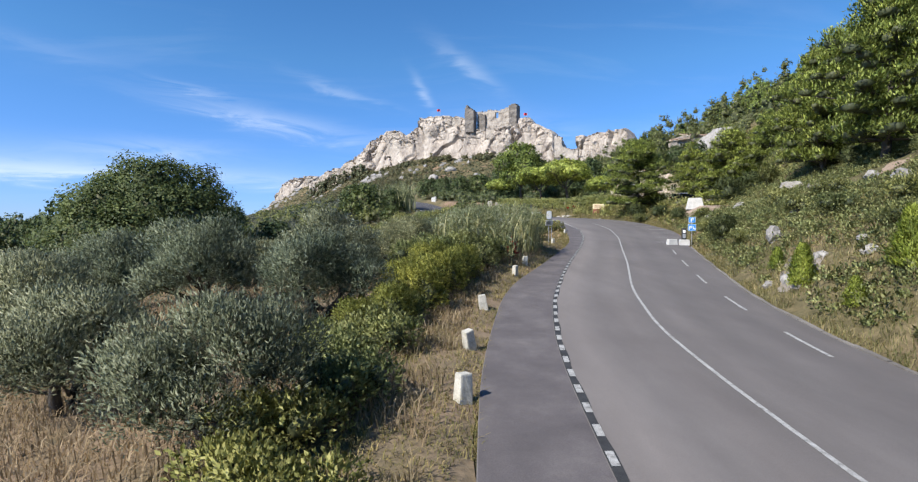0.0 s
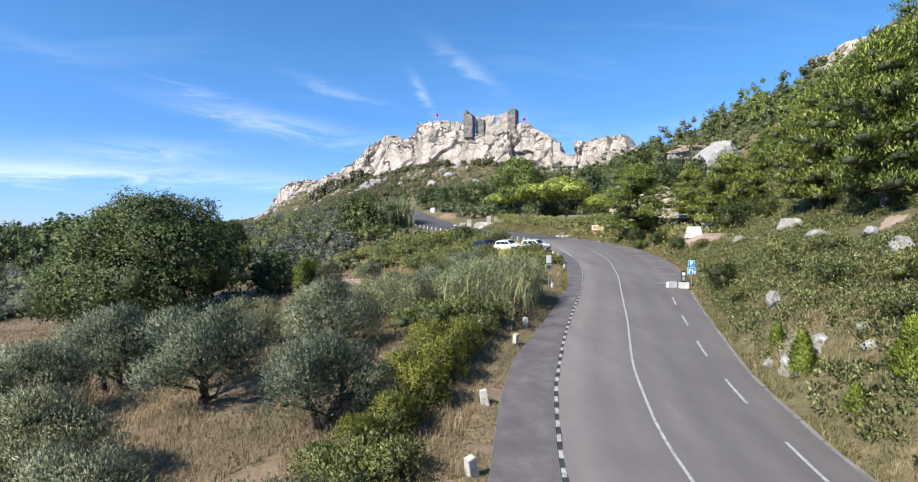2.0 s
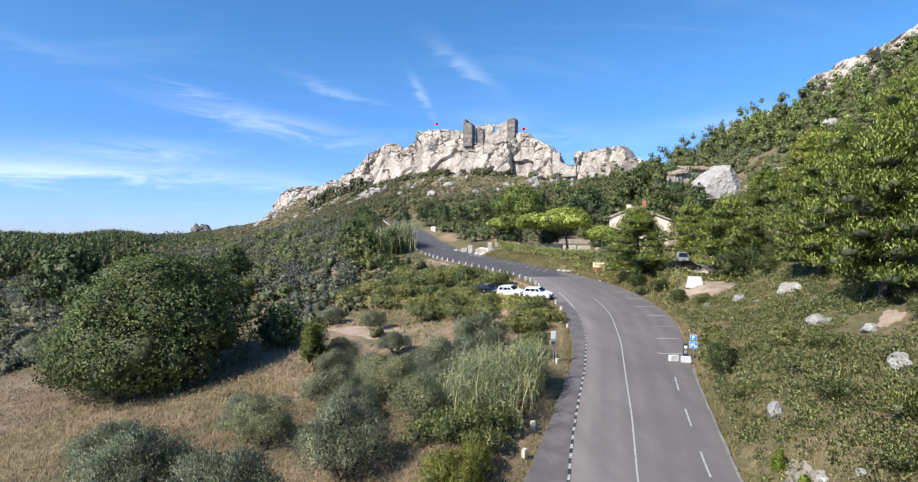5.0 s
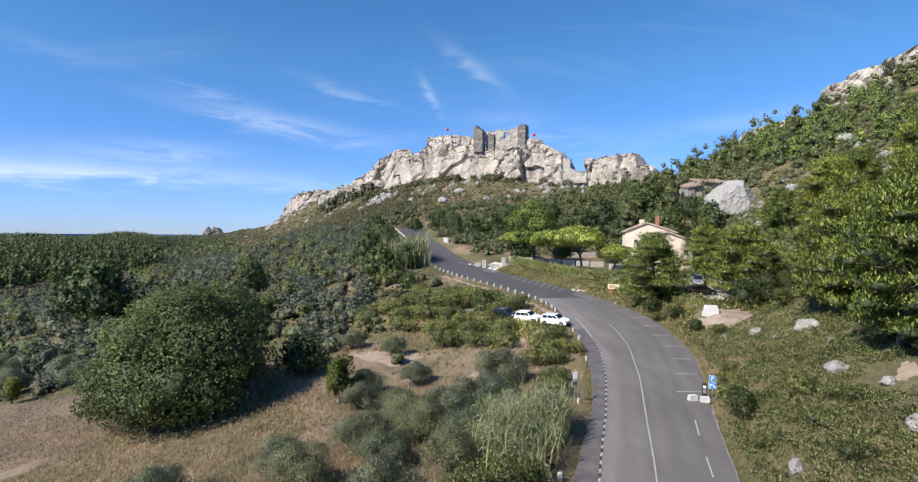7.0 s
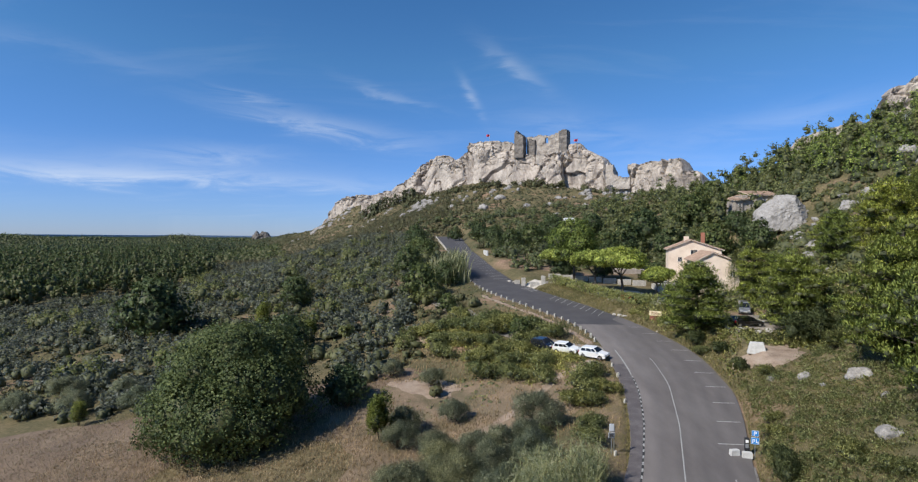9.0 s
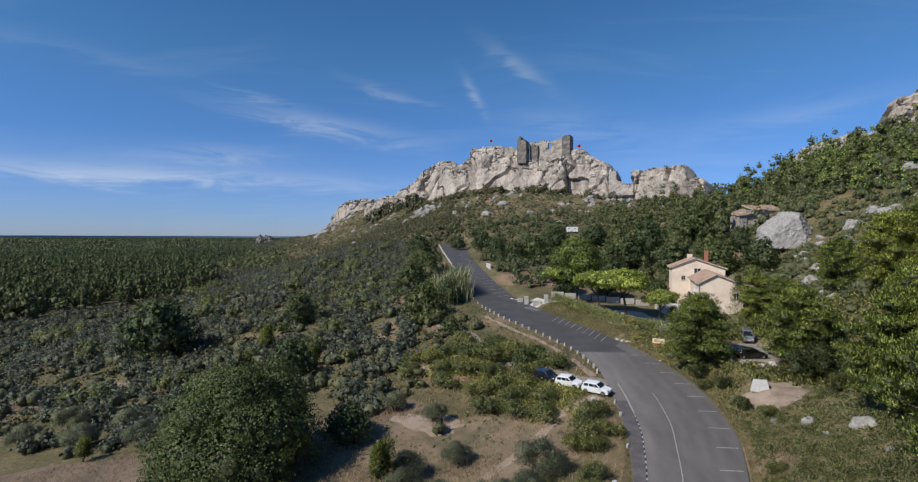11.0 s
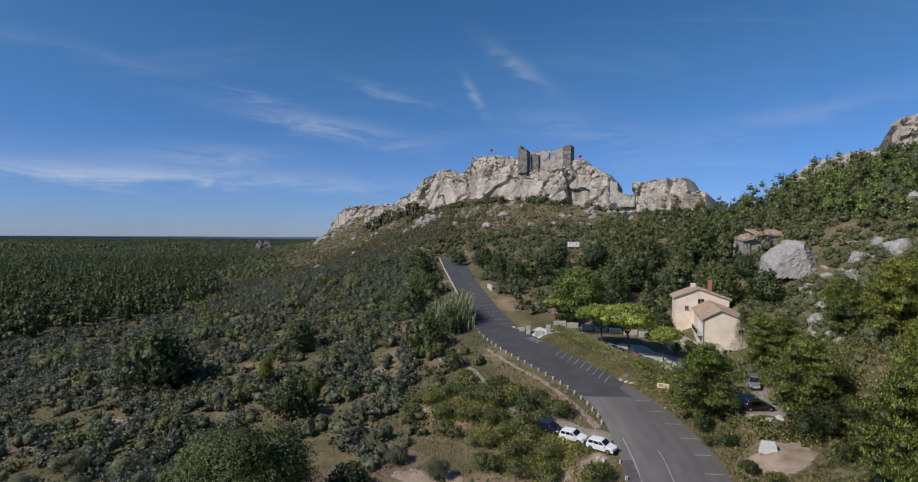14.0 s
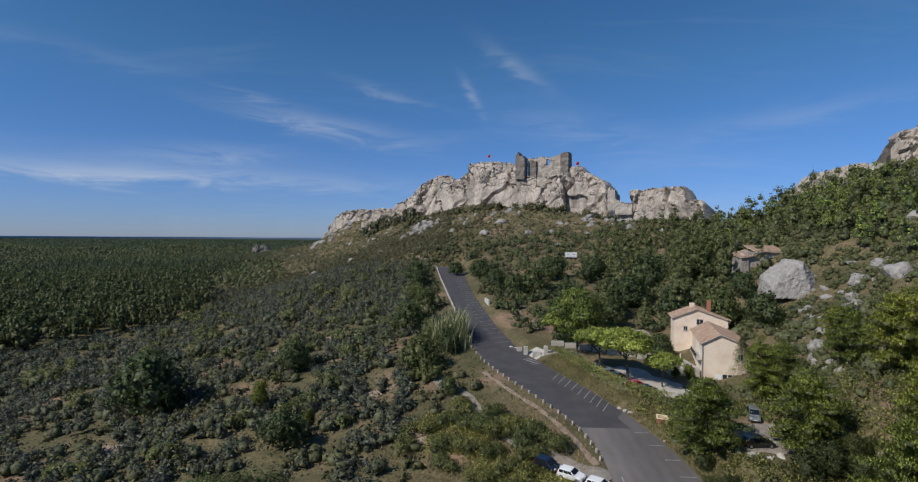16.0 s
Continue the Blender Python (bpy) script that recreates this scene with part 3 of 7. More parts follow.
def ribbon(name, ys, left, right, lift, material, thick=0.12, across=9):
    """A strip of the road between two lines of x over y, with its edges turned down."""
    ys = np.asarray(ys, float)
    a, b = left(ys), right(ys)
    u = np.linspace(0, 1, across)
    x = a[:, None] + (b - a)[:, None] * u[None]
    z = road_z(ys)[:, None] + lift + 0 * x
    x = np.concatenate([a[:, None], x, b[:, None]], 1)
    z = np.concatenate([z[:, :1] - thick, z, z[:, -1:] - thick], 1)
    v = np.stack([x, ys[:, None] + 0 * x, z], -1).reshape(-1, 3)
    me = quick_mesh(name, v, grid_faces(len(ys), across + 2)[:, ::-1], material, False)
    if name == "road":
        lane = me.attributes.new("lane", "FLOAT", "POINT")
        e, c = edge_line(ys)[:, None], centre_line(ys)[:, None]
        lane.data.foreach_set("value", ((x - e) / (c - e) + 2).astype(np.float32).ravel())
    return me


ROAD_END = 299.0
road_ys = np.concatenate([np.arange(-40, 150, 0.8), np.arange(150, ROAD_END, 2.0)])
LINE_Y = [-30, 0, 8, 14, 17.5, 23.2, 30.7, 37, 43.5, 52, 60.5, 67, 72, 76]
edge_line = smooth_line(LINE_Y, [3.1, 3.7, 4.2, 4.8, 5.3, 6.5, 8.8, 11.0, 13.4, 16.1, 18.1, 18.8, 19.1, 19.2], 3)
CENTRE_Y = [-30, 0, 8, 13.8, 18.8, 25.6, 34.5, 41.7, 51.5, 62.4, 70.5, 80]
centre_line = smooth_line(CENTRE_Y, [7.6, 7.9, 8.1, 8.6, 9.2, 10.9, 14.0, 16.3, 19.5, 22.3, 23.2, 23.0], 3)
DASH_Y = [-30, 0, 8, 15.3, 21.4, 27.2, 33.1, 39, 44]
dash_line = smooth_line(DASH_Y, [11.3, 11.6, 11.9, 12.65, 13.8, 15.3, 17.3, 19.3, 21.2], 3)
road = thing("road", "worn grey asphalt road curving uphill with painted lines", "road", kind="structure", mesh=ribbon("road", road_ys, road_left, road_right, 0.0, M_ASPHALT, across=33))
part("paved_shoulder", ribbon("paved_shoulder", np.arange(-40, 70, 0.8), lambda y: road_left(y) + 0.02, lambda y: np.maximum(edge_line(y) - 0.02, road_left(y) + 0.1), 0.004, M_SHOULDER, 0.003), None, road, "rougher brownish asphalt shoulder")
part("new_surface", ribbon("new_surface", np.concatenate([np.arange(92, 150, 0.8), np.arange(150, 298, 2.0)]), lambda y: road_left(y) + 0.05, lambda y: road_right(y) - 0.05 - 2.6 * (1 - step(y, 96, 100)), 0.006, M_NEWROAD, 0.004), None, road, "darker newer asphalt of the upper road")
part("bitumen_band", ribbon("bitumen_band", np.arange(6, 66, 0.8), lambda y: edge_line(y) + 0.0, lambda y: edge_line(y) + 0.19 + 0.03 * np.sin(y * 2.1), 0.008, M_BITUMEN, 0.003, 3), None, road, "black bitumen band under the edge line")
y = 4.0
while y < 66:
    part("edge_dash", ribbon("edge_dash", np.linspace(y, y + 0.52, 2), lambda q: edge_line(q) + 0.03, lambda q: edge_line(q) + 0.18, 0.013, M_PAINT, 0.004, 2), None, road)
    y += 1.1
part("edge_stripe", ribbon("edge_stripe", np.arange(66.2, 76, 0.8), lambda q: edge_line(q) + 0.03, lambda q: edge_line(q) + 0.22, 0.013, M_PAINT, 0.004, 2), None, road)
part("centre_stripe", ribbon("centre_stripe", np.arange(-30, 73, 0.8), lambda q: centre_line(q) - 0.055, lambda q: centre_line(q) + 0.055, 0.012, M_PAINT, 0.004, 2), None, road, "worn white centre line")
for k in range(-3, 5):
    a = 15.3 + 5.9 * k
    part("side_dash", ribbon("side_dash", np.linspace(a, a + 2.7, 4), lambda q: dash_line(q) - 0.06, lambda q: dash_line(q) + 0.06, 0.012, M_PAINT, 0.004, 2), None, road)


def painted_bar(name, x0, y0, x1, y1, w=0.13):
    """A straight painted line on the road, with its ends on the slope of the road."""
    d = Vector((x1 - x0, y1 - y0)).normalized() * w / 2
    v = [(x0 - d.y, y0 + d.x), (x0 + d.y, y0 - d.x), (x1 + d.y, y1 - d.x), (x1 - d.y, y1 + d.x)]
    top = [(p, q, float(road_z(q)) + 0.016) for p, q in v]
    return part(name, quick_mesh(name, top + [(p, q, r - 0.006) for p, q, r in top], [(0, 1, 2, 3), (4, 7, 6, 5), (0, 4, 5, 1), (1, 5, 6, 2), (2, 6, 7, 3), (3, 7, 4, 0)], M_PAINT), None, road)


for k in range(10):
    y = 47.6 + 4.75 * k
    xr = float(road_right(y))
    painted_bar("bay_line", xr - 2.7, y + 0.1, xr - 0.4, y)
for k in range(9):
    t = k / 8
    y = 99.5 + 17.5 * t
    x = float(road_right(y + 3.2))
    painted_bar("bay_line", x - 2.6, y, x - 0.5, y + 4.4)
for k in range(26):
    y = 146 + 4.3 * k
    x = float(road_right(y))
    painted_bar("bay_line", x - 4.6, y - 1.2, x - 0.5, y + 0.6, 0.14)
for k in range(5):
    painted_bar("zebra_bar", 10.2 + 0.5 * k, 131.2 - 0.9 * k, 12.0 + 0.5 * k, 132.6 - 0.9 * k, 0.3)

# concrete kerb along the foot of the slope
kerb = thing("kerb", "low pale concrete edging along the foot of the slope", "kerb", kind="structure")
for k in range(26):
    a = 2.0 + 1.6 * k
    part("kerb_stone", ribbon("kerb_stone", np.linspace(a, a + 1.57, 3), lambda q: road_right(q) - 0.02, lambda q: road_right(q) + 0.14 + 0.03 * np.sin(q * 1.7), 0.03 + 0.012 * (k % 3), M_KERB, 0.3, 2), None, kerb)


def draped(name, label, category, pts, width, material, lift=0.05, across=6):
    """A strip of other ground along a line of (x, y), lying on the land."""
    pts = np.asarray(pts, float)
    t = np.linspace(0, 1, len(pts))
    s = np.linspace(0, 1, 14 * len(pts))
    x, y = np.interp(s, t, pts[:, 0]), np.interp(s, t, pts[:, 1])
    for _ in range(14):
        x[1:-1], y[1:-1] = (x[:-2] + x[1:-1] + x[2:]) / 3, (y[:-2] + y[1:-1] + y[2:]) / 3
    tx, ty = np.gradient(x), np.gradient(y)
    n = np.hypot(tx, ty)
    w = width * (1 + 0.25 * np.sin(s * 37) * np.sin(s * 11 + 1)) / 2
    u = np.linspace(-1, 1, across)
    X = x[:, None] - (ty / n * w)[:, None] * u
    Y = y[:, None] + (tx / n * w)[:, None] * u
    Z = ground_z(X, Y) + lift * (1 - 0.9 * np.abs(u)[None] ** 4) + 0.03
    return thing(name, label, category, kind="structure", mesh=quick_mesh(name, np.stack([X, Y, Z], -1).reshape(-1, 3), grid_faces(len(s), across)[:, ::-1], material, True))


def patch(name, label, category, cx, cy, rx, ry, turn, material, lift=0.06, rings=26):
    """A patch of other ground with an uneven outline, lying on the land."""
    r, a = np.meshgrid(np.linspace(0.02, 1, rings), np.linspace(0, 2 * np.pi, 61)[:-1], indexing="ij")
    wob = 1 + 0.16 * np.sin(3 * a + 1) + 0.1 * np.sin(7 * a) + 0.06 * np.sin(13 * a + 2)
    px, py = rx * r * np.cos(a) * wob, ry * r * np.sin(a) * wob
    c, s = math.cos(radians(turn)), math.sin(radians(turn))
    X, Y = cx + px * c - py * s, cy + px * s + py * c
    Z = ground_z(X, Y) + lift * (1 - r ** 6) + 0.02
    nr, na = r.shape
    i = np.arange(nr - 1)[:, None] * na + np.arange(na)[None]
    j = np.arange(nr - 1)[:, None] * na + (np.arange(na)[None] + 1) % na
    F = np.stack([i, i + na, j + na, j], -1).reshape(-1, 4)
    return thing(name, label, category, kind="structure", mesh=quick_mesh(name, np.stack([X, Y, Z], -1).reshape(-1, 3), F, material, True))


draped("gravel_track", "grey gravel track leaving the road beside the bollards", "track", [(17.5, 75), (12, 80), (7, 87), (2.5, 97), (-2.5, 107), (-8, 118), (-14, 127)], 3.6, M_TRACK)
draped("dirt_path", "trodden dirt path running down from the parked cars", "path", [(15.5, 71), (10, 67), (5, 60), (0, 55)], 1.8, M_DIRT)
draped("bank_path", "narrow pale path behind the bollards", "path", [(16.6, 79), (14.3, 90), (10.5, 101), (5, 111.5), (0.5, 122)], 1.0, M_DIRT)
patch("dry_meadow", "rough straw-coloured meadow between the olive trees", "meadow", -8, 24, 11.5, 21, -6, M_MEADOW, 0.05, 60)
draped("verge", "dry grassy verge along the road edge", "verge", [(0.2, 2), (1.3, 12), (2.4, 18), (3.6, 25), (5.6, 31), (8.0, 36), (11.6, 46), (14.6, 58), (15.8, 66)], 2.4, M_MEADOW, 0.05, 12)
draped("terrace_path", "pale path across the olive terraces", "path", [(-46, 330), (-40, 318), (-30, 306), (-25, 298)], 2.5, M_DIRT)
patch("mown_field", "mown dry field of pinkish stubble below the oak", "field", -44, 60, 33, 12, 24, M_FIELD)
patch("dry_meadow", "rough straw-coloured clearing with young olives", "meadow", -4, 59, 15, 14, 20, M_MEADOW, 0.05, 40)
patch("gravel_car_park", "sunlit pale gravel car park", "car park", 33, 113, 11, 6.5, -52, M_GRAVEL)
# track gravel instead of pale: the pines' shade is put into the colour
patch("small_car_park", "gravel parking place under the pines, coloured darker for their shade", "car park", 43.0, 84, 7.5, 5.0, 20, M_TRACK)
patch("bare_bank", "bare reddish bank around the white block", "bank", 36.5, 66.5, 5.0, 3.2, 30, M_DIRT, 0.05)
patch("bare_cut", "bare reddish cut in the slope under the pines", "bank", 31.8, 34.5, 1.3, 0.7, 50, M_DIRT, 0.05)
patch("bare_scree", "pale stony earth between the young pines", "bank", 17.9, 24.0, 1.7, 0.8, 62, M_TRACK, 0.05)
patch("gravel_apron", "pale gravel apron before the gate", "gravel", 14.5, 134.5, 4.0, 2.2, -30, M_GRAVEL)
for k, (px, py, ra, rb) in enumerate([(-52, 118, 4, 2), (-75, 105, 5, 2), (-24, 119, 4.5, 2), (-40, 150, 6, 2.5), (-62, 165, 7, 3), (-88, 140, 6, 2), (-48, 176, 8, 3), (-30, 205, 8, 3), (-70, 128, 5, 2), (-9, 96, 5, 3), (-7, 70, 6, 3), (-3, 61, 5, 2.5)]):
    patch("bare_earth", "patch of bare reddish earth among the olives", "bare ground", px, py, ra, rb, 15 * k, M_DIRT, 0.05)


# ---- plants ----
def unit(v):
    return v / np.maximum(np.linalg.norm(v, axis=-1, keepdims=True), 1e-9)


def cards(pos, nrm, size, aspect=0.45, r=rng, along=None):
    """Leaves or sprays as small four-cornered blades: pos n x 3, facing nrm, or pointing along a way; size a number or n. Returns vertices and faces."""
    n = len(pos)
    size = np.broadcast_to(np.asarray(size, float), (n,))[:, None]
    if along is None:
        t = unit(np.cross(nrm, r.normal(size=(n, 3))))
    else:
        t = unit(along + r.normal(size=(n, 3)) * 0.35)
        nrm = unit(np.cross(t, r.normal(size=(n, 3))))
    b = np.cross(nrm, t)
    fold = nrm * size * 0.12
    a = t * size * 0.5
    w = b * size * 0.5 * aspect
    v = np.stack([pos - a, pos - w + fold, pos + a, pos + w + fold], 1).reshape(-1, 3)
    return v, np.arange(4 * n).reshape(-1, 4)


def blob_points(blobs, n, r, shell=0.35, low=-0.6):
    """Points and outward directions over a heap of ellipsoids (x, y, z, rx, ry, rz)."""
    blobs = np.asarray(blobs, float)
    wgt = (blobs[:, 3] * blobs[:, 4] * blobs[:, 5]) ** (2 / 3)
    k = r.choice(len(blobs), n, p=wgt / wgt.sum())
    d = unit(r.normal(size=(n, 3)))
    d[:, 2] = np.where(d[:, 2] < low, -d[:, 2], d[:, 2])
    rad = 1 - shell * r.random(n) ** 1.6
    bump = 1 + 0.13 * np.sin(d[:, 0] * 7 + k) * np.sin(d[:, 1] * 6 + 2 * k) + 0.1 * np.sin(d[:, 2] * 9 + 3 * k)
    p = blobs[k, :3] + d * blobs[k, 3:] * (rad * bump)[:, None]
    return p, unit(d / blobs[k, 3:])


def cores(blobs, shrink, r):
    """Low many-sided bodies inside a crown, so that it is dense; triangles."""
    V, F, base = [], [], 0
    a = np.linspace(0, 2 * np.pi, 9)[:-1]
    for x, y, z, rx, ry, rz in blobs:
        rows = [np.array([[0, 0, -1.0]])] + [np.stack([math.cos(e) * np.cos(a), math.cos(e) * np.sin(a), math.sin(e) + 0 * a], -1) for e in (-0.7, 0.0, 0.7)] + [np.array([[0, 0, 1.0]])]
        p = np.concatenate(rows) * (shrink * (0.8 + 0.4 * r.random((26, 1))))
        V.append(p * np.array([rx, ry, rz]) + np.array([x, y, z]))
        t = []
        for i in range(8):
            j = (i + 1) % 8
            t += [(0, 1 + j, 1 + i), (25, 17 + i, 17 + j)]
            for k in (1, 9):
                t += [(k + i, k + j, k + 8 + j), (k + i, k + 8 + j, k + 8 + i)]
        F.append(np.array(t) + base)
        base += 26
    body = np.concatenate(V)
    return body, np.concatenate(F), np.concatenate([w - w.mean(0) for w in V])


def joined(quads_v, quads_f, quads_n, tri_v, tri_f, tri_n, jitter=0.35, r=rng):
    """Blades and bodies as one heap of triangles, with the way outward at each vertex; quads_n: one for each blade."""
    q = np.concatenate([quads_f[:, [0, 1, 2]], quads_f[:, [0, 2, 3]]])
    n = unit(quads_n) + r.normal(size=quads_n.shape) * jitter
    return np.concatenate([quads_v, tri_v]), np.concatenate([q, tri_f + len(quads_v)]), np.concatenate([np.repeat(n, 4, 0), tri_n])


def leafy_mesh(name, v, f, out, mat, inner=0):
    """A mesh of leaves that is shaded as a rounded crown: out gives the way outward at each vertex; the last inner
    faces are the cores, painted dark for the shade within.
    """
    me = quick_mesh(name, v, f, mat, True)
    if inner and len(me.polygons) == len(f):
        me.materials.append(M_CORE_SHADE)
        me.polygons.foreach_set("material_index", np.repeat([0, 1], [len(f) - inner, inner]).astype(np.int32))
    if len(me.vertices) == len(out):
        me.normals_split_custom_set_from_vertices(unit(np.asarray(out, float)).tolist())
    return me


def tubes(segments, sides=6):
    """Tapered limbs: each a list of (x, y, z, radius)."""
    V, F, base = [], [], 0
    a = np.linspace(0, 2 * np.pi, sides + 1)[:-1]
    for seg in segments:
        seg = np.asarray(seg, float)
        d = unit(np.gradient(seg[:, :3], axis=0))
        ref = np.where(np.abs(d[:, 2:3]) > 0.9, np.array([[1.0, 0, 0]]), np.array([[0, 0, 1.0]]))
        s = unit(np.cross(d, ref))
        q = np.cross(d, s)
        ring = seg[:, None, :3] + (s[:, None] * np.cos(a)[None, :, None] + q[:, None] * np.sin(a)[None, :, None]) * seg[:, None, 3:]
        V.append(ring.reshape(-1, 3))
        m = len(seg)
        i = np.arange(m - 1)[:, None] * sides + np.arange(sides)[None]
        j = np.arange(m - 1)[:, None] * sides + (np.arange(sides)[None] + 1) % sides
        F.append(np.stack([i, j, j + sides, i + sides], -1).reshape(-1, 4) + base)
        base += m * sides
    return np.concatenate(V), np.concatenate(F)


def limb(a, b, r0, r1, bend, r, n=6):
    a, b = np.asarray(a, float), np.asarray(b, float)
    u = np.linspace(0, 1, n)[:, None]
    p = a + (b - a) * u + r.normal(size=3) * bend * np.sin(u * np.pi) + r.normal(size=(n, 3)) * bend * 0.12
    p[0] = a
    return np.concatenate([p, r0 + (r1 - r0) * u], 1)


def sprays(p, nrm, r, n_leaf, length, droop=0.0):
    """Spreads each point into a little spray of leaves along a twig."""
    m = len(p)
    d = unit(nrm + r.normal(size=(m, 3)) * 0.5 + np.array([0, 0, 0.35 - droop]))
    u = r.random((m, n_leaf, 1))
    q = p[:, None] + d[:, None] * u * length + r.normal(size=(m, n_leaf, 3)) * length * 0.22
    nn = unit(nrm[:, None] + r.normal(size=(m, n_leaf, 3)) * 0.42)
    return q.reshape(-1, 3), nn.reshape(-1, 3)


def make_tree(name, label, category, group, limbs, leaf_v, leaf_f, leaf_n, leaf_mat, bark=M_BARK, inner=0):
    t = thing(name, label, category, group)
    v, f = tubes(limbs)
    part("trunk", quick_mesh("trunk", v, f, bark, True), None, t)
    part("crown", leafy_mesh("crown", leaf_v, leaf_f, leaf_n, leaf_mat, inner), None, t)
    return t


def olive_tree(seed, n=4300, leaf=0.118, label="gnarled olive tree with silvery grey-green leaves in dry grass"):
    """About 3.2 m high and 4.2 m wide."""
    r = np.random.default_rng(seed)
    blobs, limbs = [], []
    stems = r.integers(2, 4)
    for s in range(stems):
        a = 2 * math.pi * s / stems + r.random()
        base = (0.12 * math.cos(a), 0.12 * math.sin(a), -0.3)
        mid = np.array((0.55 * math.cos(a), 0.55 * math.sin(a), 0.75 + 0.2 * r.random()))
        limbs.append(limb(base, mid, 0.17, 0.11, 0.10, r))
        for k in range(3):
            b = a + (k - 1) * 0.75 + r.normal() * 0.2
            tip = np.array((1.25 * math.cos(b), 1.25 * math.sin(b), 1.35 + 0.55 * r.random()))
            limbs.append(limb(mid, tip, 0.085, 0.03, 0.14, r))
            blobs.append((*tip, 0.82 + 0.25 * r.random(), 0.82 + 0.25 * r.random(), 0.72 + 0.25 * r.random()))
    blobs += [(r.normal() * 0.4, r.normal() * 0.4, 2.15 + 0.3 * r.random(), 0.9, 0.9, 0.65) for _ in range(3)]
    for k in range(5):
        a = 1.256 * k + r.normal() * 0.25
        blobs.append((1.35 * math.cos(a), 1.35 * math.sin(a), 0.98 + 0.25 * r.random(), 0.62, 0.62, 0.55 + 0.2 * r.random()))
        limbs.append(limb((0.2 * math.cos(a), 0.2 * math.sin(a), 0.55), blobs[-1][:3], 0.05, 0.015, 0.08, r, 4))
    p, nr = blob_points(blobs, n, r, 0.5, -0.5)
    q, nn = sprays(p, nr, r, 5, 0.30)
    v, f, n3 = joined(*cards(q, nn, leaf * (0.7 + 0.6 * r.random(len(q))), 0.26, r, nn + np.array([0, 0, 0.7])), np.repeat(nr, 5, 0) + nn * 0.25, *cores(blobs, 0.2, r), 0.2, r)
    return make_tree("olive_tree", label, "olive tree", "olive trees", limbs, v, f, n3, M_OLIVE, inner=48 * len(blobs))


def oak_tree(seed, blobs, n, leaf, label, name="oak_tree", mat=M_OAK, group="", trunk_r=0.5, reach=0.6, category="tree", fan=4, aspect=0.7):
    r = np.random.default_rng(seed)
    top = np.mean([b[:3] for b in blobs], 0)
    limbs = [limb((0, 0, -0.5), (top[0] * 0.4, top[1] * 0.4, top[2] * 0.55), trunk_r, trunk_r * 0.7, 0.1, r)]
    for b in blobs:
        limbs.append(limb(limbs[0][-1][:3], b[:3], trunk_r * 0.5, 0.05, 0.3, r))
    p, nr = blob_points(blobs, n, r, 0.32, -0.75)
    q, nn = sprays(p, nr, r, fan, reach)
    v, f, n3 = joined(*cards(q, nn, leaf * (0.7 + 0.6 * r.random(len(q))), aspect, r), np.repeat(nr, fan, 0) + nn * 0.4, *cores(blobs, 0.58, r), 0.3, r)
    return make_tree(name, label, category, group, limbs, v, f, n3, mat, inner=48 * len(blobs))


def pine_tree(seed, h, w, n, leaf, label, mat=M_PINE, lean=0.0, base=0.16, flat=0.62):
    """An Aleppo pine: short bare trunk, then boughs that carry flat tufts of needles, in tiers with gaps between them."""
    r = np.random.default_rng(seed)
    spine = limb((0, 0, -0.5), (lean * h, r.normal() * 0.05 * h, h * 0.95), 0.026 * h, 0.006 * h, 0.03 * h, r, 9)
    limbs, blobs = [spine], []
    tiers = 9
    for k in range(tiers):
        u = base + (1 - base) * k / (tiers - 1)
        c = np.array([np.interp(u, np.linspace(0, 1, 9), spine[:, j]) for j in range(3)])
        v = (u - base) / (1 - base)
        out = w * 0.5 * (0.80 + 0.35 * math.sin(v * 3.4)) * (1 - 0.82 * v ** 1.7)
        turn = r.random() * 6.28
        boughs = 6 if k < 5 else (5 if k < tiers - 1 else 2)
        for j in range(boughs):
            a = turn + 6.28 * j / boughs + r.normal() * 0.25
            d = out * (0.62 + 0.5 * r.random())
            rise = (0.10 + 0.25 * v) * d + 0.02 * h * r.normal()
            tip = c + np.array((d * math.cos(a), d * math.sin(a), rise))
            limbs.append(limb(c, tip, 0.008 * h, 0.0025 * h, 0.12, r, 4))
            for q in (0.5, 0.78, 1.0) if d > 0.12 * w else (1.0,):
                s = w * (0.085 + 0.045 * r.random()) * (1.15 - 0.3 * q)
                side = r.normal() * 0.07 * d
                p = c + (tip - c) * q + np.array((-math.sin(a) * side, math.cos(a) * side, 0.25 * s))
                blobs.append((*p, s * 1.35, s * 1.35, s * flat * 1.2))
    p, nr = blob_points(blobs, n, r, 0.55, -0.35)
    q, nn = sprays(p, unit(nr + np.array([0, 0, 0.4])), r, 4, leaf * 1.5)
    v, f, n3 = joined(*cards(q, nn, leaf * (0.7 + 0.6 * r.random(len(q))), 0.26, r, nn + np.array([0, 0, 0.45])), np.repeat(nr, 4, 0) + nn * 0.3, *cores(blobs, 0.42, r), 0.2, r)
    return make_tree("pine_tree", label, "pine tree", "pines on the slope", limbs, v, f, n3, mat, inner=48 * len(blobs))


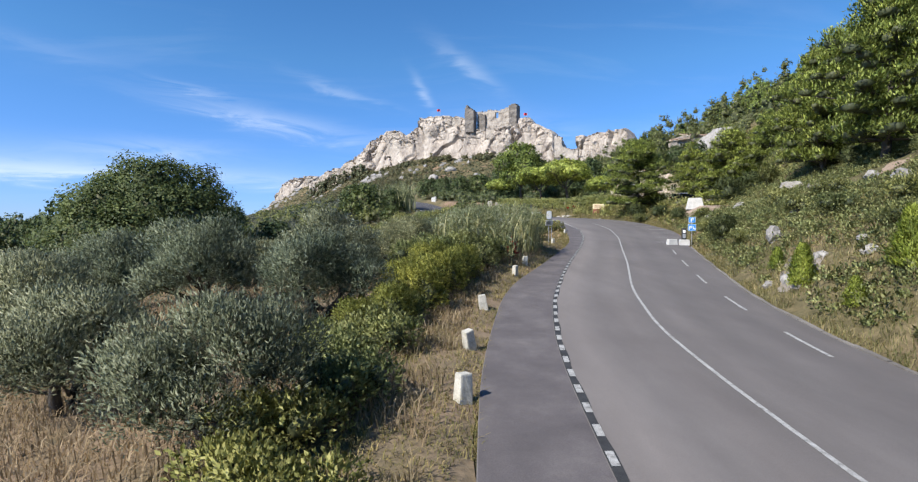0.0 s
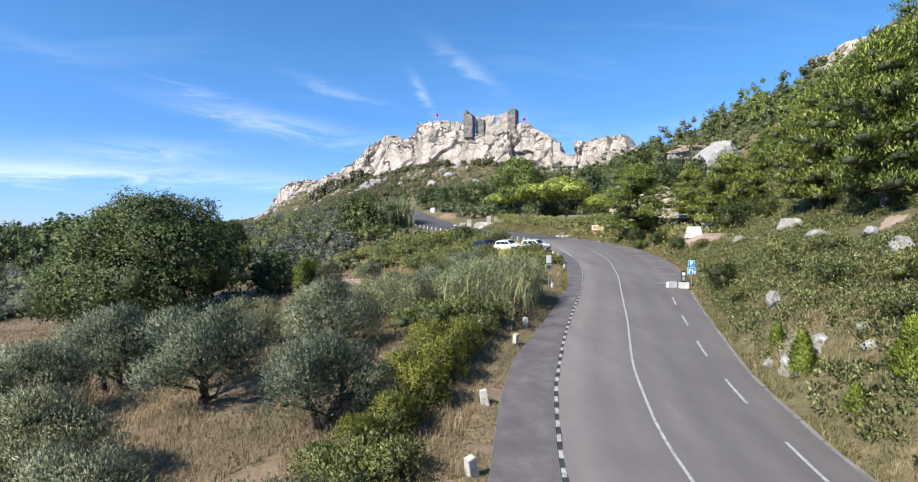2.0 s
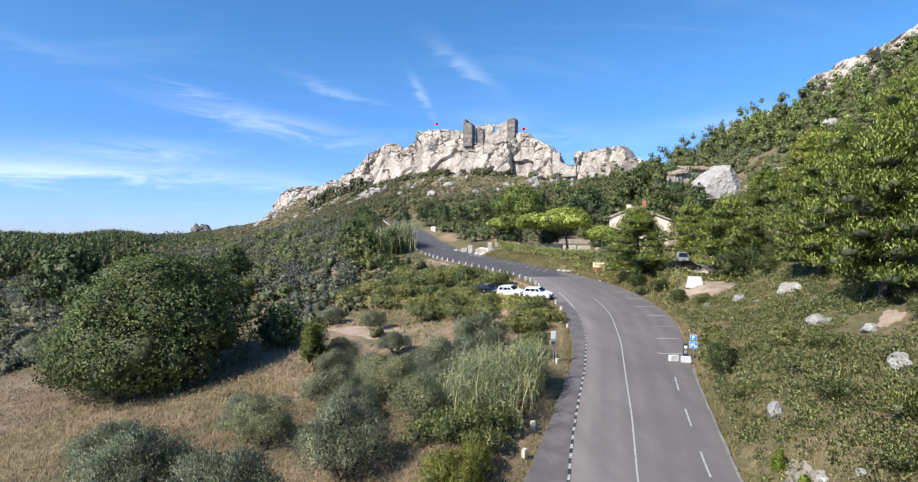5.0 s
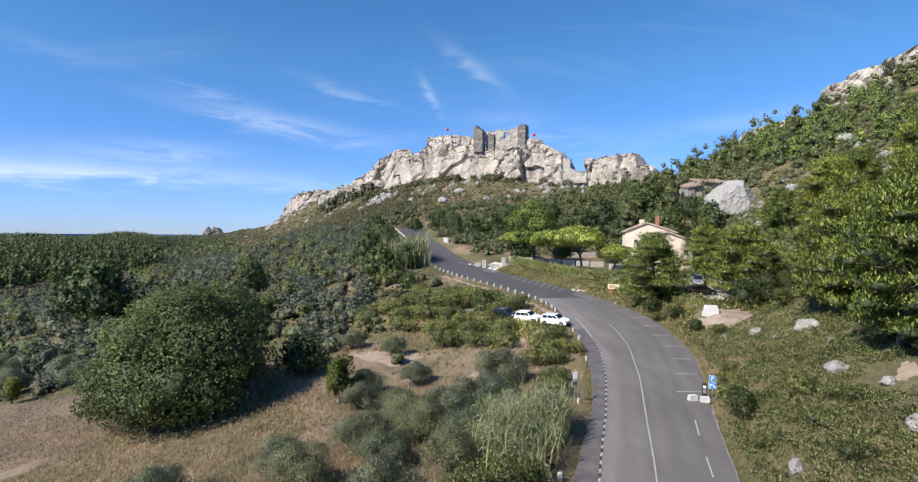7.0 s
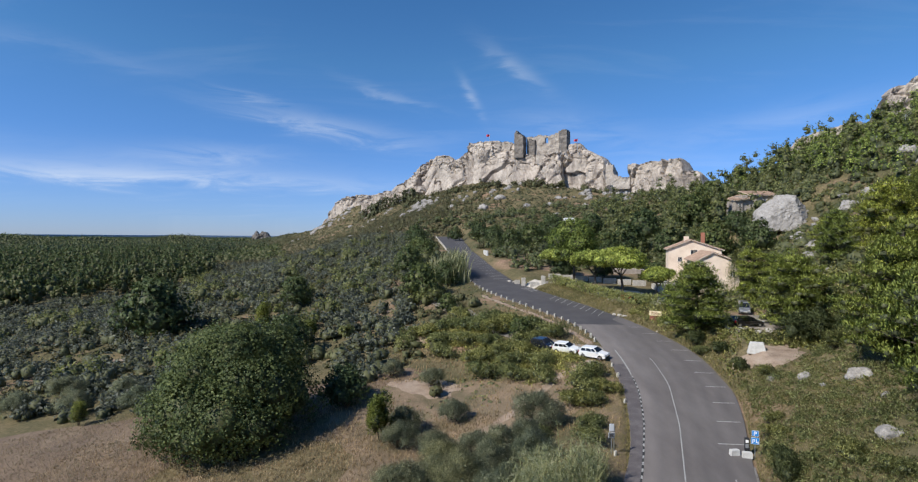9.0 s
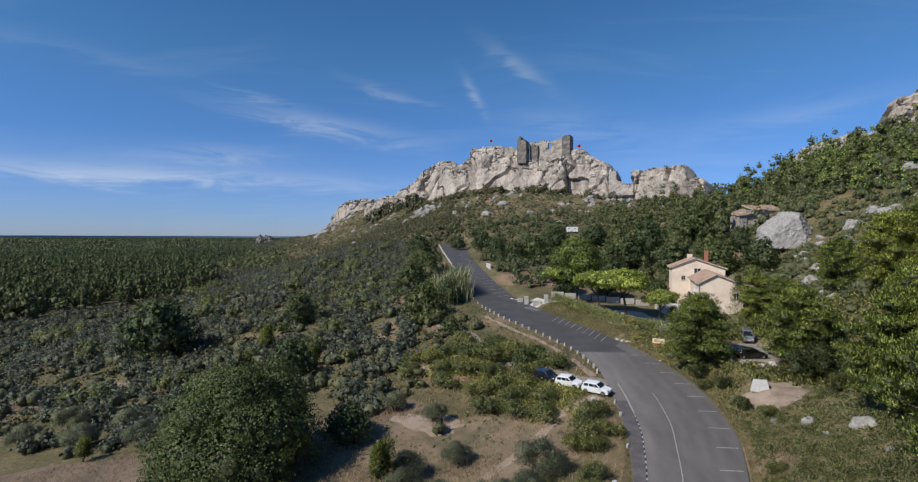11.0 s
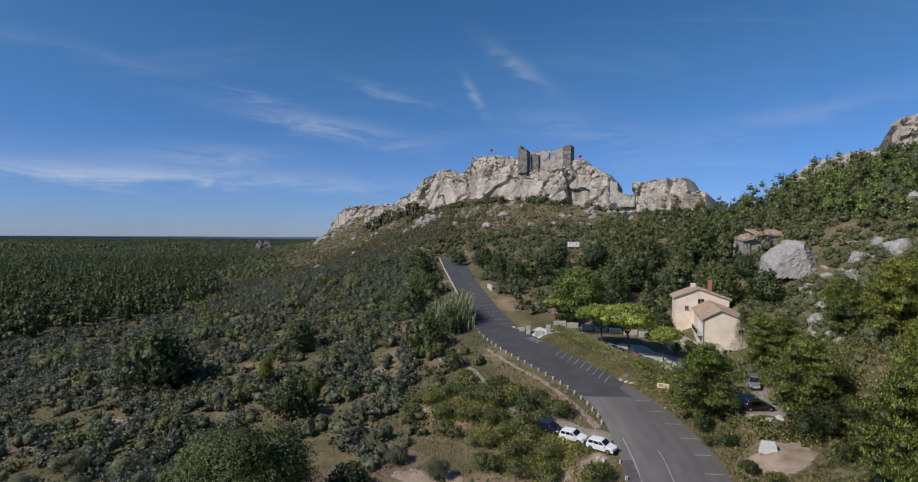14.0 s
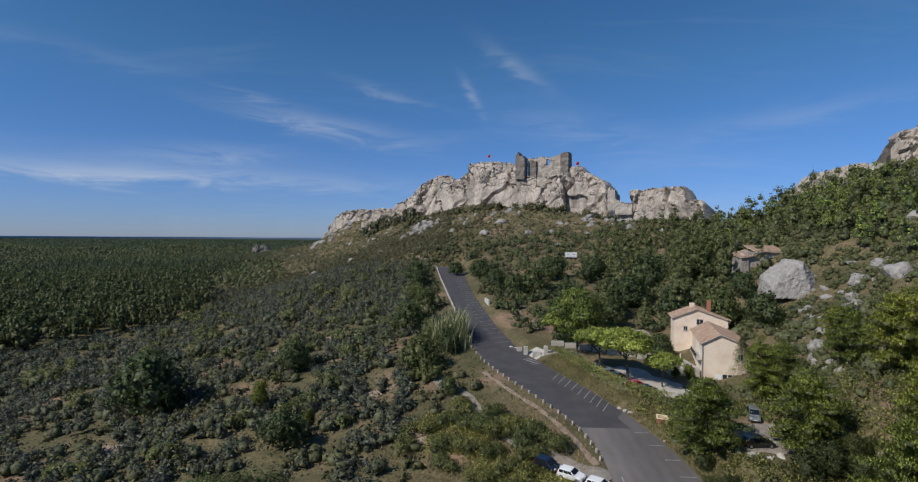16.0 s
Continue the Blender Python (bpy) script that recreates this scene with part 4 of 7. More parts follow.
def young_pine(seed, h, w, n, label, mat=M_YOUNG):
    r = np.random.default_rng(seed)
    u = r.random(n) ** 0.8
    a = r.random(n) * 6.28
    lump = 0.72 + 0.2 * np.sin(a * 5 + u * 17) + 0.2 * np.sin(a * 3 - u * 9) + 0.2 * r.normal(size=n)
    rad = w / 2 * (1 - u) ** 0.75 * np.clip(lump, 0.25, 1.2) + 0.03
    p = np.stack([rad * np.cos(a), rad * np.sin(a), u * h * 0.97 + 0.05], 1)
    nr = unit(np.stack([np.cos(a), np.sin(a), 0.5 + 0 * a], 1))
    q, nn = sprays(p, nr, r, 3, 0.22, -0.3)
    v, f = cards(q, nn, 0.24 * (0.7 + 0.6 * r.random(len(q))), 0.16, r, nn + np.array([0, 0, 0.5]))
    n3 = np.repeat(np.repeat(nr, 3, 0) + nn * 0.5, 4, 0)
    return make_tree("young_pine", label, "young pine", "young pines", [limb((0, 0, -0.2), (0, 0, h), 0.05, 0.01, 0.01, r)], v, f, n3, mat)


def bush(seed, rx, ry, h, n, leaf, mat, label, name="bush", category="bush", group="", aspect=0.6):
    r = np.random.default_rng(seed)
    k = 6
    blobs = [(r.normal() * rx * 0.35, r.normal() * ry * 0.35, h * (0.35 + 0.25 * r.random()), rx * (0.45 + 0.25 * r.random()), ry * (0.45 + 0.25 * r.random()), h * (0.35 + 0.2 * r.random())) for _ in range(k)]
    p, nr = blob_points(blobs, n, r, 0.45, -0.5)
    p[:, 2] = np.maximum(p[:, 2], 0.02)
    q, nn = sprays(p, nr, r, 4, leaf * 1.5)
    v, f = cards(q, nn, leaf * 1.2 * (0.7 + 0.6 * r.random(len(q))), aspect * 0.8, r, nn + np.array([0, 0, 0.4]))
    limbs = [limb((0, 0, -0.3), b[:3], 0.05, 0.015, 0.1, r, 4) for b in blobs]
    t = thing(name, label, category, group)
    tv, tf = tubes(limbs, 5)
    v, f, n3 = joined(v, f, np.repeat(nr, 4, 0) + nn * 0.5, *cores(blobs, 0.42, r), 0.3, r)
    part("stem", quick_mesh("stem", tv, tf, M_BARK), None, t)
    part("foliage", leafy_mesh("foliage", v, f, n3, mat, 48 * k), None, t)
    return t


def put(t, x, y, turn=0.0, s=1.0, sink=0.05, first=None, tall=1.0):
    """Sets a thing on the ground, the first time itself, then as copies."""
    m = pose(x, y, gz(x, y) - sink, 0, 0, turn) @ Matrix.Diagonal((s, s, s * tall, 1))
    if "placed" in t:
        c = copy_thing(t, m)
        c.scale = (s, s, s * tall)
        return c
    t["placed"] = 1
    t.matrix_basis = m
    return t


def scatter_clumps(name, label, category, xs, ys, size, n_card, card, mat, tall=0.7, seed=1, aspect=0.7, lift=0.0, body=1.0):
    """Many low shrubs joined into one mesh: each a little heap of leaf sprays on the ground."""
    r = np.random.default_rng(seed)
    m = len(xs)
    if not m:
        return None
    size = np.broadcast_to(size, (m,))
    d = unit(r.normal(size=(m, n_card, 3)))
    d[..., 2] = np.abs(d[..., 2])
    lobe = np.arange(m)[:, None, None] * 1.7
    rad = (0.55 + 0.42 * r.random((m, n_card, 1))) * (1 + 0.3 * np.sin(d[..., :1] * 5 + lobe) + 0.22 * np.sin(d[..., 1:2] * 6 + 2 * lobe))
    ext = np.stack([size * 0.5 * (0.65 + 0.75 * r.random(m)), size * 0.5 * (0.65 + 0.75 * r.random(m)), size * tall * (0.75 + 0.5 * r.random(m))], -1)
    base = np.stack([xs, ys, ground_z(xs, ys) - 0.05 + lift], -1)
    p = base[:, None] + d * rad * ext[:, None]
    nn = unit(d + r.normal(size=d.shape) * 0.45)
    sz = (np.broadcast_to(card, (m,))[:, None] * (0.7 + 0.6 * r.random((m, n_card)))).ravel()
    # small sprays stand out from the shrub, the large ones of far crowns lie on it
    v, f = cards(p.reshape(-1, 3), nn.reshape(-1, 3), sz, aspect, r, nn.reshape(-1, 3) + np.array([0, 0, 0.4]) if np.max(card) < 0.5 else None)
    # a low uneven dome under the sprays of each shrub, in the painted shade colour
    e, a = np.meshgrid([-0.3, 0.6], np.linspace(0, 2 * np.pi, 7)[:-1], indexing="ij")
    dome = np.concatenate([np.stack([np.cos(e) * np.cos(a), np.cos(e) * np.sin(a), np.sin(e)], -1).reshape(-1, 3), [[0, 0, 1.0]]])
    dv = base[:, None] + dome[None] * ext[:, None] * (body * (0.28 + 0.34 * r.random((m, 13, 1))))
    t = []
    for i in range(6):
        j = (i + 1) % 6
        t += [(i, j, 6 + j), (i, 6 + j, 6 + i), (6 + i, 6 + j, 12)]
    df = (np.array(t)[None] + 13 * np.arange(m)[:, None, None]).reshape(-1, 3)
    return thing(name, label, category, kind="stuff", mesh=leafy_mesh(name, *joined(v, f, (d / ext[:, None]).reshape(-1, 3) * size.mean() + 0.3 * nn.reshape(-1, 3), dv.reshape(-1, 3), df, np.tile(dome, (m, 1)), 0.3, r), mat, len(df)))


def lobes(x, y, size, seed, kind="round", k=4):
    """Breaks each tree of a wood or grove into the lobes of its crown: x, y, lift and width of every lobe."""
    r = np.random.default_rng(seed)
    m = len(x)
    size = np.broadcast_to(size, (m,))
    u = np.tile(np.linspace(0, 1, k), (m, 1))
    a = r.random((m, k)) * 6.28
    if kind == "pine":
        d = size[:, None] * 0.30 * (1 - 0.7 * u) * (0.5 + r.random((m, k)))
        z = size[:, None] * (0.28 + 1.05 * u + 0.12 * r.normal(size=(m, k)))
        w = size[:, None] * (0.78 - 0.42 * u) * (0.8 + 0.4 * r.random((m, k)))
    else:
        d = size[:, None] * 0.30 * (0.4 + 0.9 * r.random((m, k)))
        z = size[:, None] * (0.06 + 0.20 * r.random((m, k)))
        w = size[:, None] * (0.45 + 0.3 * r.random((m, k)))
    return (x[:, None] + d * np.cos(a)).ravel(), (y[:, None] + d * np.sin(a)).ravel(), z.ravel(), w.ravel()


def blades(name, label, xs, ys, h, lean, width, mat, seed=1):
    """Grass or cane blades joined into one mesh, each a tapering bent blade."""
    r = np.random.default_rng(seed)
    m = len(xs)
    h = np.broadcast_to(h, (m,)) * (0.6 + 0.8 * r.random(m))
    a = r.random(m) * 6.28
    d = np.stack([np.cos(a), np.sin(a), 0 * a], -1)
    s = np.stack([-np.sin(a), np.cos(a), 0 * a], -1) * width * 0.5
    g = np.stack([xs, ys, ground_z(xs, ys) - 0.03], -1)
    z = np.array([0, 0, 1.0])
    mid = g + z * (h * 0.6)[:, None] + d * (h * lean * 0.3)[:, None]
    tip = g + z * (h * (1 - 0.25 * lean))[:, None] + d * (h * lean)[:, None]
    v = np.stack([g - s, g + s, mid + s * 0.8, tip, mid - s * 0.8], 1).reshape(-1, 3)
    k = np.arange(m)[:, None] * 5
    f = np.concatenate([k + np.array([[0, 1, 2, 4]]), k + np.array([[4, 2, 3, 3]])], 0)
    tri = np.concatenate([k + np.array([[0, 1, 2]]), k + np.array([[0, 2, 4]]), k + np.array([[4, 2, 3]])], 0)
    return quick_mesh(name, v, tri, mat)


def clear_of(xs, ys, spots):
    keep = np.ones(len(xs), bool)
    for sx, sy, sr in spots:
        keep &= np.hypot(xs - sx, ys - sy) > sr
    return keep


def off_road(xs, ys, gap):
    y = np.clip(ys, -60, 330)
    return (xs < road_left(y) - gap) | (xs > road_right(y) + gap) | (ys > 300)



# ---- rock: the castle's cliff, its block, the ledges ----
def fractal(P, scale, octaves=4, seed=0.0):
    out = np.empty(len(P))
    for i, p in enumerate(P):
        out[i] = noise.fractal(Vector((p[0] / scale + seed, p[1] / scale, p[2] / scale)), 0.9, 2.1, octaves)
    return out


def cliff(name, label, line, depth, nu, nv, rough, seed, material=M_LIME, lean=0.14):
    """A rock wall along line (x, y, foot, top), seen from the side to the right of the line's way; its top runs back by depth. Big tilted faces parted by clefts, smooth below, broken into beds towards the top."""
    line = np.asarray(line, float)
    t = np.concatenate([[0], np.cumsum(np.hypot(*np.diff(line[:, :2], axis=0).T))])
    s = np.linspace(0, t[-1], nu)
    x, y, foot, top = (np.interp(s, t, line[:, k]) for k in range(4))
    top = top + rough * 0.24 * fractal(np.stack([s, 0 * s, 0 * s], 1), rough * 2.2, 4, seed + 5)
    tx, ty = np.gradient(x), np.gradient(y)
    ln = np.hypot(tx, ty)
    nx, ny = ty / ln, -tx / ln
    v = np.linspace(0, 1, nv)
    up = np.clip(v / 0.72, 0, 1)
    backw = np.clip((v - 0.72) / 0.28, 0, 1)
    X = x[:, None] - nx[:, None] * ((lean * (top - foot))[:, None] * up + depth * backw ** 1.3)
    Y = y[:, None] - ny[:, None] * ((lean * (top - foot))[:, None] * up + depth * backw ** 1.3)
    Z = (foot - 6)[:, None] + (top - foot + 6)[:, None] * up ** 1.15 - (top - foot + 10)[:, None] * backw ** 3
    P = np.stack([X, Y, Z], -1).reshape(-1, 3)
    S = np.repeat(s, nv)
    warp = fractal(P, rough * 3.0, 3, seed + 11)

    def faces(wide, tall, shift):
        """Cells of rock, each a face with a tilt of its own; how far each point stands out, and how near a cleft it is."""
        out, gap = np.empty(len(P)), np.empty(len(P))
        for i in range(len(P)):
            q = Vector((S[i] / wide + 0.35 * warp[i] + shift, 7.3 * shift, (P[i, 2] + 0.18 * S[i]) / tall + 0.25 * warp[i]))
            near, at = noise.voronoi(q)
            c = at[0]
            h1, h2, h3 = (math.sin(c.x * a_ + c.y * b_ + c.z * c_) for a_, b_, c_ in ((12.9, 78.2, 37.7), (45.1, 9.7, 71.3), (23.3, 51.7, 11.9)))
            out[i] = 0.5 * h1 + 1.0 * h2 * (q.x - c.x) + 0.8 * (h3 - 0.25) * (q.z - c.z)
            gap[i] = near[1] - near[0]
        return out, gap

    f1, c1 = faces(rough * 5.2, rough * 9.0, seed)
    f2, c2 = faces(rough * 1.2, rough * 1.1, seed + 4.7)
    big = fractal(P, rough * 5.0, 2, seed)
    fine = fractal(P, rough * 0.7, 4, seed + 3)
    broken = step(np.tile(up, nu) + 0.35 * fractal(P, rough * 2.6, 2, seed + 9), 0.45, 0.95)
    beds = np.abs(np.mod((P[:, 2] + 0.6 * warp * rough) / (rough * 0.55), 1.0) - 0.5)
    push = rough * (0.65 * big + 0.72 * f1 + (0.05 + 0.30 * broken) * f2 + (0.05 + 0.10 * broken) * fine + 0.16 * broken * (beds - 0.25) - 0.50 * (1 - step(c1, 0.0, 0.07)) - 0.22 * broken * (1 - step(c2, 0.0, 0.14)))
    push = push.reshape(nu, nv)
    edge = np.minimum(1, np.minimum(np.arange(nu), np.arange(nu)[::-1]) / 4)[:, None]
    X = X + nx[:, None] * push * edge
    Y = Y + ny[:, None] * push * edge
    Z = Z + 0.22 * push
    return thing(name, label, "cliff", kind="structure", mesh=quick_mesh(name, np.stack([X, Y, Z], -1).reshape(-1, 3), grid_faces(nu, nv), material, False))


cliff("castle_cliff", "pale beige limestone cliff below the ruined castle",
      [(-60, 461, 58, 62), (-55, 457, 61, 72), (-53, 455.7, 62, 85), (-50, 453.5, 63, 88), (-39, 446, 64, 90), (-27, 439.5, 65, 89.5), (-22, 437, 66, 86), (-18, 434.5, 66, 88), (-13, 431, 67, 92), (-11, 430, 68, 99), (5, 423, 67, 99.5), (20, 414, 66, 98.5), (26, 410.5, 65, 97.5), (28, 409.5, 64, 87), (45, 401, 62, 85.5), (58, 393, 60, 84.5), (61, 391.5, 60, 85), (63, 390, 59, 92), (68, 386, 58, 92.5), (72, 382.5, 56, 86), (80, 373.5, 54, 81), (82, 371, 53, 77), (83.5, 369, 52, 66), (86, 366, 52, 56)], 30, 300, 70, 4.6, 1.0)
cliff("west_shoulder", "low broken limestone shoulder beside the castle rock", [(-116, 513, 50, 53), (-102, 501, 52, 58), (-94, 494, 54, 63), (-84, 484, 56, 65.5), (-74, 474, 58, 70), (-66, 467, 60, 73.5), (-58, 460.5, 61, 80), (-54, 457, 62, 84)], 14, 90, 30, 3.0, 71.0)
cliff("castle_spur", "smooth pale limestone buttress of the castle rock", [(40, 398, 58, 62), (44, 395, 58, 78), (52, 389, 57, 84), (58, 387, 56, 78), (60, 386, 56, 60)], 14, 60, 40, 3.0, 6.0)
cliff("rock_block", "broad flat-topped limestone block beside the castle rock",
      [(92, 362, 49, 55), (97, 354, 50, 60), (98.3, 352, 50, 71), (107, 341, 50, 71.3), (114, 331, 50, 71.5), (120, 322, 49, 71), (121.3, 319.8, 49, 62.5), (125, 313.5, 48, 63), (126.3, 311.2, 47, 60), (127.5, 309.5, 47, 51)], 22, 130, 54, 3.4, 21.0, lean=-0.03)
cliff("west_ledge", "broken pale limestone ledge along the western spur",
      [(-192, 634, 30, 34), (-182, 627, 40, 50), (-171, 620, 46, 63), (-156, 614, 50, 69), (-138, 606, 50, 69), (-121, 596, 50, 70), (-108, 584, 52, 70), (-98, 570, 52, 60)], 22, 120, 36, 4.5, 33.0)
cliff("far_outcrop", "far limestone outcrop above the woods", [(-294, 664, -2, 5), (-292, 662, -2, 22), (-287, 658, -2, 28), (-280, 654, -2, 22), (-275, 653, -1, 27), (-268, 651, 0, 26), (-263, 650, 0, 19), (-255, 648, 0, 10)], 14, 60, 24, 3.0, 44.0, M_DARKSTONE)
cliff("east_crag", "limestone crag on top of the pine slope", [(132, 236, 46, 60), (135, 232, 47, 66), (146, 226, 49, 70), (152, 224, 52, 71), (158, 221, 55, 71)], 16, 60, 30, 3.0, 51.0)
cliff("upper_crag", "tall limestone crag high on the pine slope", [(152, 205, 58, 74), (154, 203.5, 60, 78), (157.5, 203, 62, 82), (163, 199, 64, 86), (172, 192, 68, 88), (190, 186, 76, 100), (206, 180, 84, 110), (220, 172, 88, 106)], 24, 90, 44, 4.5, 57.0)


def boulder(name, seed, sx, sy, sz, label, material=M_BOULDER, group="boulders on the slope", res=3):
    bm = bmesh.new()
    bmesh.ops.create_icosphere(bm, subdivisions=res, radius=1)
    for v in bm.verts:
        p = v.co.normalized()
        cut = 1.0
        for k in range(5):
            d = Vector((math.sin(seed * 3.1 + k * 2.3), math.cos(seed * 1.7 + k * 1.9), math.sin(seed + k * 3.7) * 0.7)).normalized()
            cut = min(cut, 0.72 / max(p.dot(d), 0.3) if p.dot(d) > 0.72 else 1.0)
        f = cut * (1 + 0.16 * noise.fractal(p * 1.6 + Vector((seed, 0, 0)), 0.9, 2.1, 4) + 0.05 * noise.fractal(p * 6 + Vector((seed, 3, 0)), 0.9, 2.1, 3))
        v.co = Vector((p.x * f * sx, p.y * f * sy, p.z * f * sz))
    me = bpy.data.meshes.new(name)
    bm.to_mesh(me)
    bm.free()
    me.materials.append(material)
    return thing(name, label, "rock", group, mesh=me)


def rock_at(x, y, ob, turn=0, sink=0.25, z=None):
    ob.matrix_basis = pose(x, y, (gz(x, y) if z is None else z) - sink, 0, 0, turn)
    return ob


great = boulder("great_boulder", 3.0, 1.0, 1.0, 1.0, "house-sized pale limestone boulder standing on the slope", group="", res=5)
SIDES = [(Vector(d).normalized(), k) for d, k in (((-0.62, -0.22, 0.76), 3.9), ((0.95, -0.15, 0.22), 5.8), ((-0.30, -0.92, 0.22), 4.4), ((0.50, -0.82, 0.30), 4.9), ((0.25, 0.0, 0.97), 5.9), ((0.0, 1.0, 0.2), 5.0), ((-1.0, 0.1, 0.05), 7.4), ((0.72, -0.2, 0.65), 5.4), ((0, 0, -1), 5.5))]
for v in great.data.vertices:
    d = v.co.normalized()
    k = min(w / max(d.dot(n_), 0.05) for n_, w in SIDES)
    v.co = 0.86 * (d * k * (1 + 0.035 * noise.fractal(d * 3.1, 0.9, 2.1, 5)) + d * 0.28 * noise.fractal(d * 9.0, 0.9, 2.1, 3))
rock_at(80.8, 143, great, 4, 0, 29.4)
rock_at(30.6, 39.3, boulder("boulder", 1.0, 1.25, 0.9, 0.95, "pale lichen-spotted limestone boulder on the scrubby slope"), 15)
rock_at(20.7, 29.9, boulder("boulder", 5.0, 0.6, 0.45, 0.55, "rough pale limestone boulder among the bushes"), 60, -0.3)
rock_at(27.0, 28.5, boulder("boulder", 9.0, 0.8, 0.6, 0.6, "grey limestone boulder on the scrubby slope"), 30, -0.2)
rock_at(30.3, 34.4, boulder("boulder", 12.0, 0.7, 0.5, 0.4, "flat pale limestone rock on bare earth"), 5, -0.1)
for k, (bx, by, s) in enumerate([(37.6, 52.5, 1.1), (34.6, 53.5, 0.45), (35.2, 57.5, 0.8), (33.2, 60.5, 0.5), (36.0, 47.0, 0.4), (24.5, 33.5, 0.35), (17.9, 24.2, 0.28), (17.4, 23.9, 0.4), (18.5, 23.4, 0.3), (18.4, 20.6, 0.35), (19.4, 22.2, 0.3), (17.2, 25.0, 0.3),
                                 (79.5, 116, 2.0), (73, 118, 1.2), (70, 112, 1.6), (66, 108, 2.2), (82, 122, 1.5), (76, 128, 1.3), (88, 128, 2.6), (91, 120, 3.0), (95, 132, 1.8), (84, 108, 2.2), (72, 132, 0.9), (78, 104, 1.5), (98, 112, 2.0), (106, 128, 2.4), (112, 142, 2.6), (60, 96, 0.8), (64, 101, 0.9), (92, 104, 1.6),
                                 (44, 302, 2.4), (30, 340, 2.6), (2, 352, 3.4), (14, 372, 3.6), (52, 352, 2.2), (70, 340, 2.4), (-20, 372, 2.4), (-96, 392, 3.0), (-124, 392, 3.2), (-70, 372, 2.0), (-58, 400, 3.0), (88, 318, 2.2), (100, 300, 2.0), (64, 322, 1.8)]):
    rock_at(bx, by, boulder("boulder", 20.0 + k, s * 1.25, s, s * 0.85, "pale limestone boulder lying in the scrub", res=2 if s < 1 else 3), 37 * k, s * 0.1)
# broken rock below the cliffs
rr = np.random.default_rng(5)
rubble = []
for cx, cy, sx, sy, n, s0 in ((-44, 413, 6, 8, 70, 1.9), (-40, 398, 4, 5, 16, 1.4), (30, 392, 30, 8, 34, 1.7), (78, 348, 14, 7, 30, 1.8), (104, 330, 14, 7, 26, 1.5), (-80, 462, 10, 10, 10, 1.8), (-150, 592, 24, 10, 36, 2.4), (-100, 540, 14, 16, 12, 2.0), (-180, 612, 12, 10, 20, 2.4), (150, 215, 18, 10, 16, 2.0), (76, 116, 9, 9, 46, 0.8), (68, 99, 7, 6, 24, 0.6), (86, 130, 8, 6, 20, 1.0), (52, 70, 5, 4, 10, 0.35)):
    for _ in range(n):
        rubble.append((cx + rr.normal() * sx, cy + rr.normal() * sy, s0 * (0.5 + rr.random())))
V, F, base = [], [], 0
ico = bmesh.new()
bmesh.ops.create_icosphere(ico, subdivisions=1, radius=1)
iv = np.array([v.co[:] for v in ico.verts])
jf = np.array([[v.index for v in f.verts] for f in ico.faces])
ico.free()
for x, y, s in rubble:
    p = iv * np.array([s * (0.8 + 0.7 * rr.random()), s * (0.7 + 0.5 * rr.random()), s * (0.5 + 0.5 * rr.random())]) * (0.75 + 0.5 * rr.random((len(iv), 1)))
    V.append(p + np.array([x, y, gz(x, y) - 0.1 * s])), F.append(jf + base)
    base += len(iv)
thing("rubble", "scattered pale limestone rubble below the cliffs", "rubble", kind="stuff", mesh=quick_mesh("rubble", np.concatenate(V), np.concatenate(F), M_BOULDER))


# the plain at the horizon, with the blue haze painted into its colour
a = np.linspace(radians(20), radians(175), 90)
far = np.stack([4650 * np.cos(a), 4650 * np.sin(a), 13 + 2 * ripple(a * 900, a * 300, 60, 2.0)], -1)
low = far * np.array([1.0, 1.0, 0.0]) - np.array([0, 0, 60])
M_HAZE = surface("hazy_plain", [(0.21, 0.29, 0.41), (0.27, 0.36, 0.49)], 0.003, None, 0.02, 1.0, 0.0)
thing("backdrop", "distant plain at the horizon, coloured blue for haze", "horizon", kind="structure", mesh=quick_mesh("backdrop", np.stack([low, far], 1).reshape(-1, 3), grid_faces(90, 2), M_HAZE, True))

# ---- the big oak, olives and bushes below the road ----
oak = oak_tree(11, [(0, 0, 8.0, 5.4, 5.4, 4.8), (-4.6, 0, 6.2, 4.2, 4.4, 4.4), (-3, -4.4, 4.0, 4.4, 4.2, 4.2), (4.2, -2, 5.8, 4.2, 4.4, 4.4), (3, 3, 8, 4.4, 4.4, 4.4), (-3.6, 3, 8.2, 4.2, 4.2, 4.2), (1.2, -5.6, 3.8, 4.6, 4.2, 3.9), (6.0, 1, 4.4, 3.4, 3.8, 3.8), (-6.4, -1.4, 3.6, 3.2, 3.4, 3.6), (0.5, 0, 10.4, 3.6, 3.6, 2.4), (4.6, 2.5, 8.8, 2.8, 2.8, 2.4), (-4.8, 1.5, 9.2, 2.6, 2.6, 2.2), (-1.0, -7.0, 2.4, 3.4, 2.8, 2.6), (4.6, -5.0, 2.8, 3.0, 2.8, 2.8), (-5.0, -5.0, 2.6, 3.0, 2.8, 2.8), (2.4, -3.8, 7.2, 3.0, 2.8, 2.6), (-2.4, -3.4, 8.0, 2.8, 2.6, 2.4)],
               17000, 0.27, "huge spreading evergreen oak, dark green and dense", trunk_r=0.6, reach=0.6)
put(oak, -28.6, 58.8)
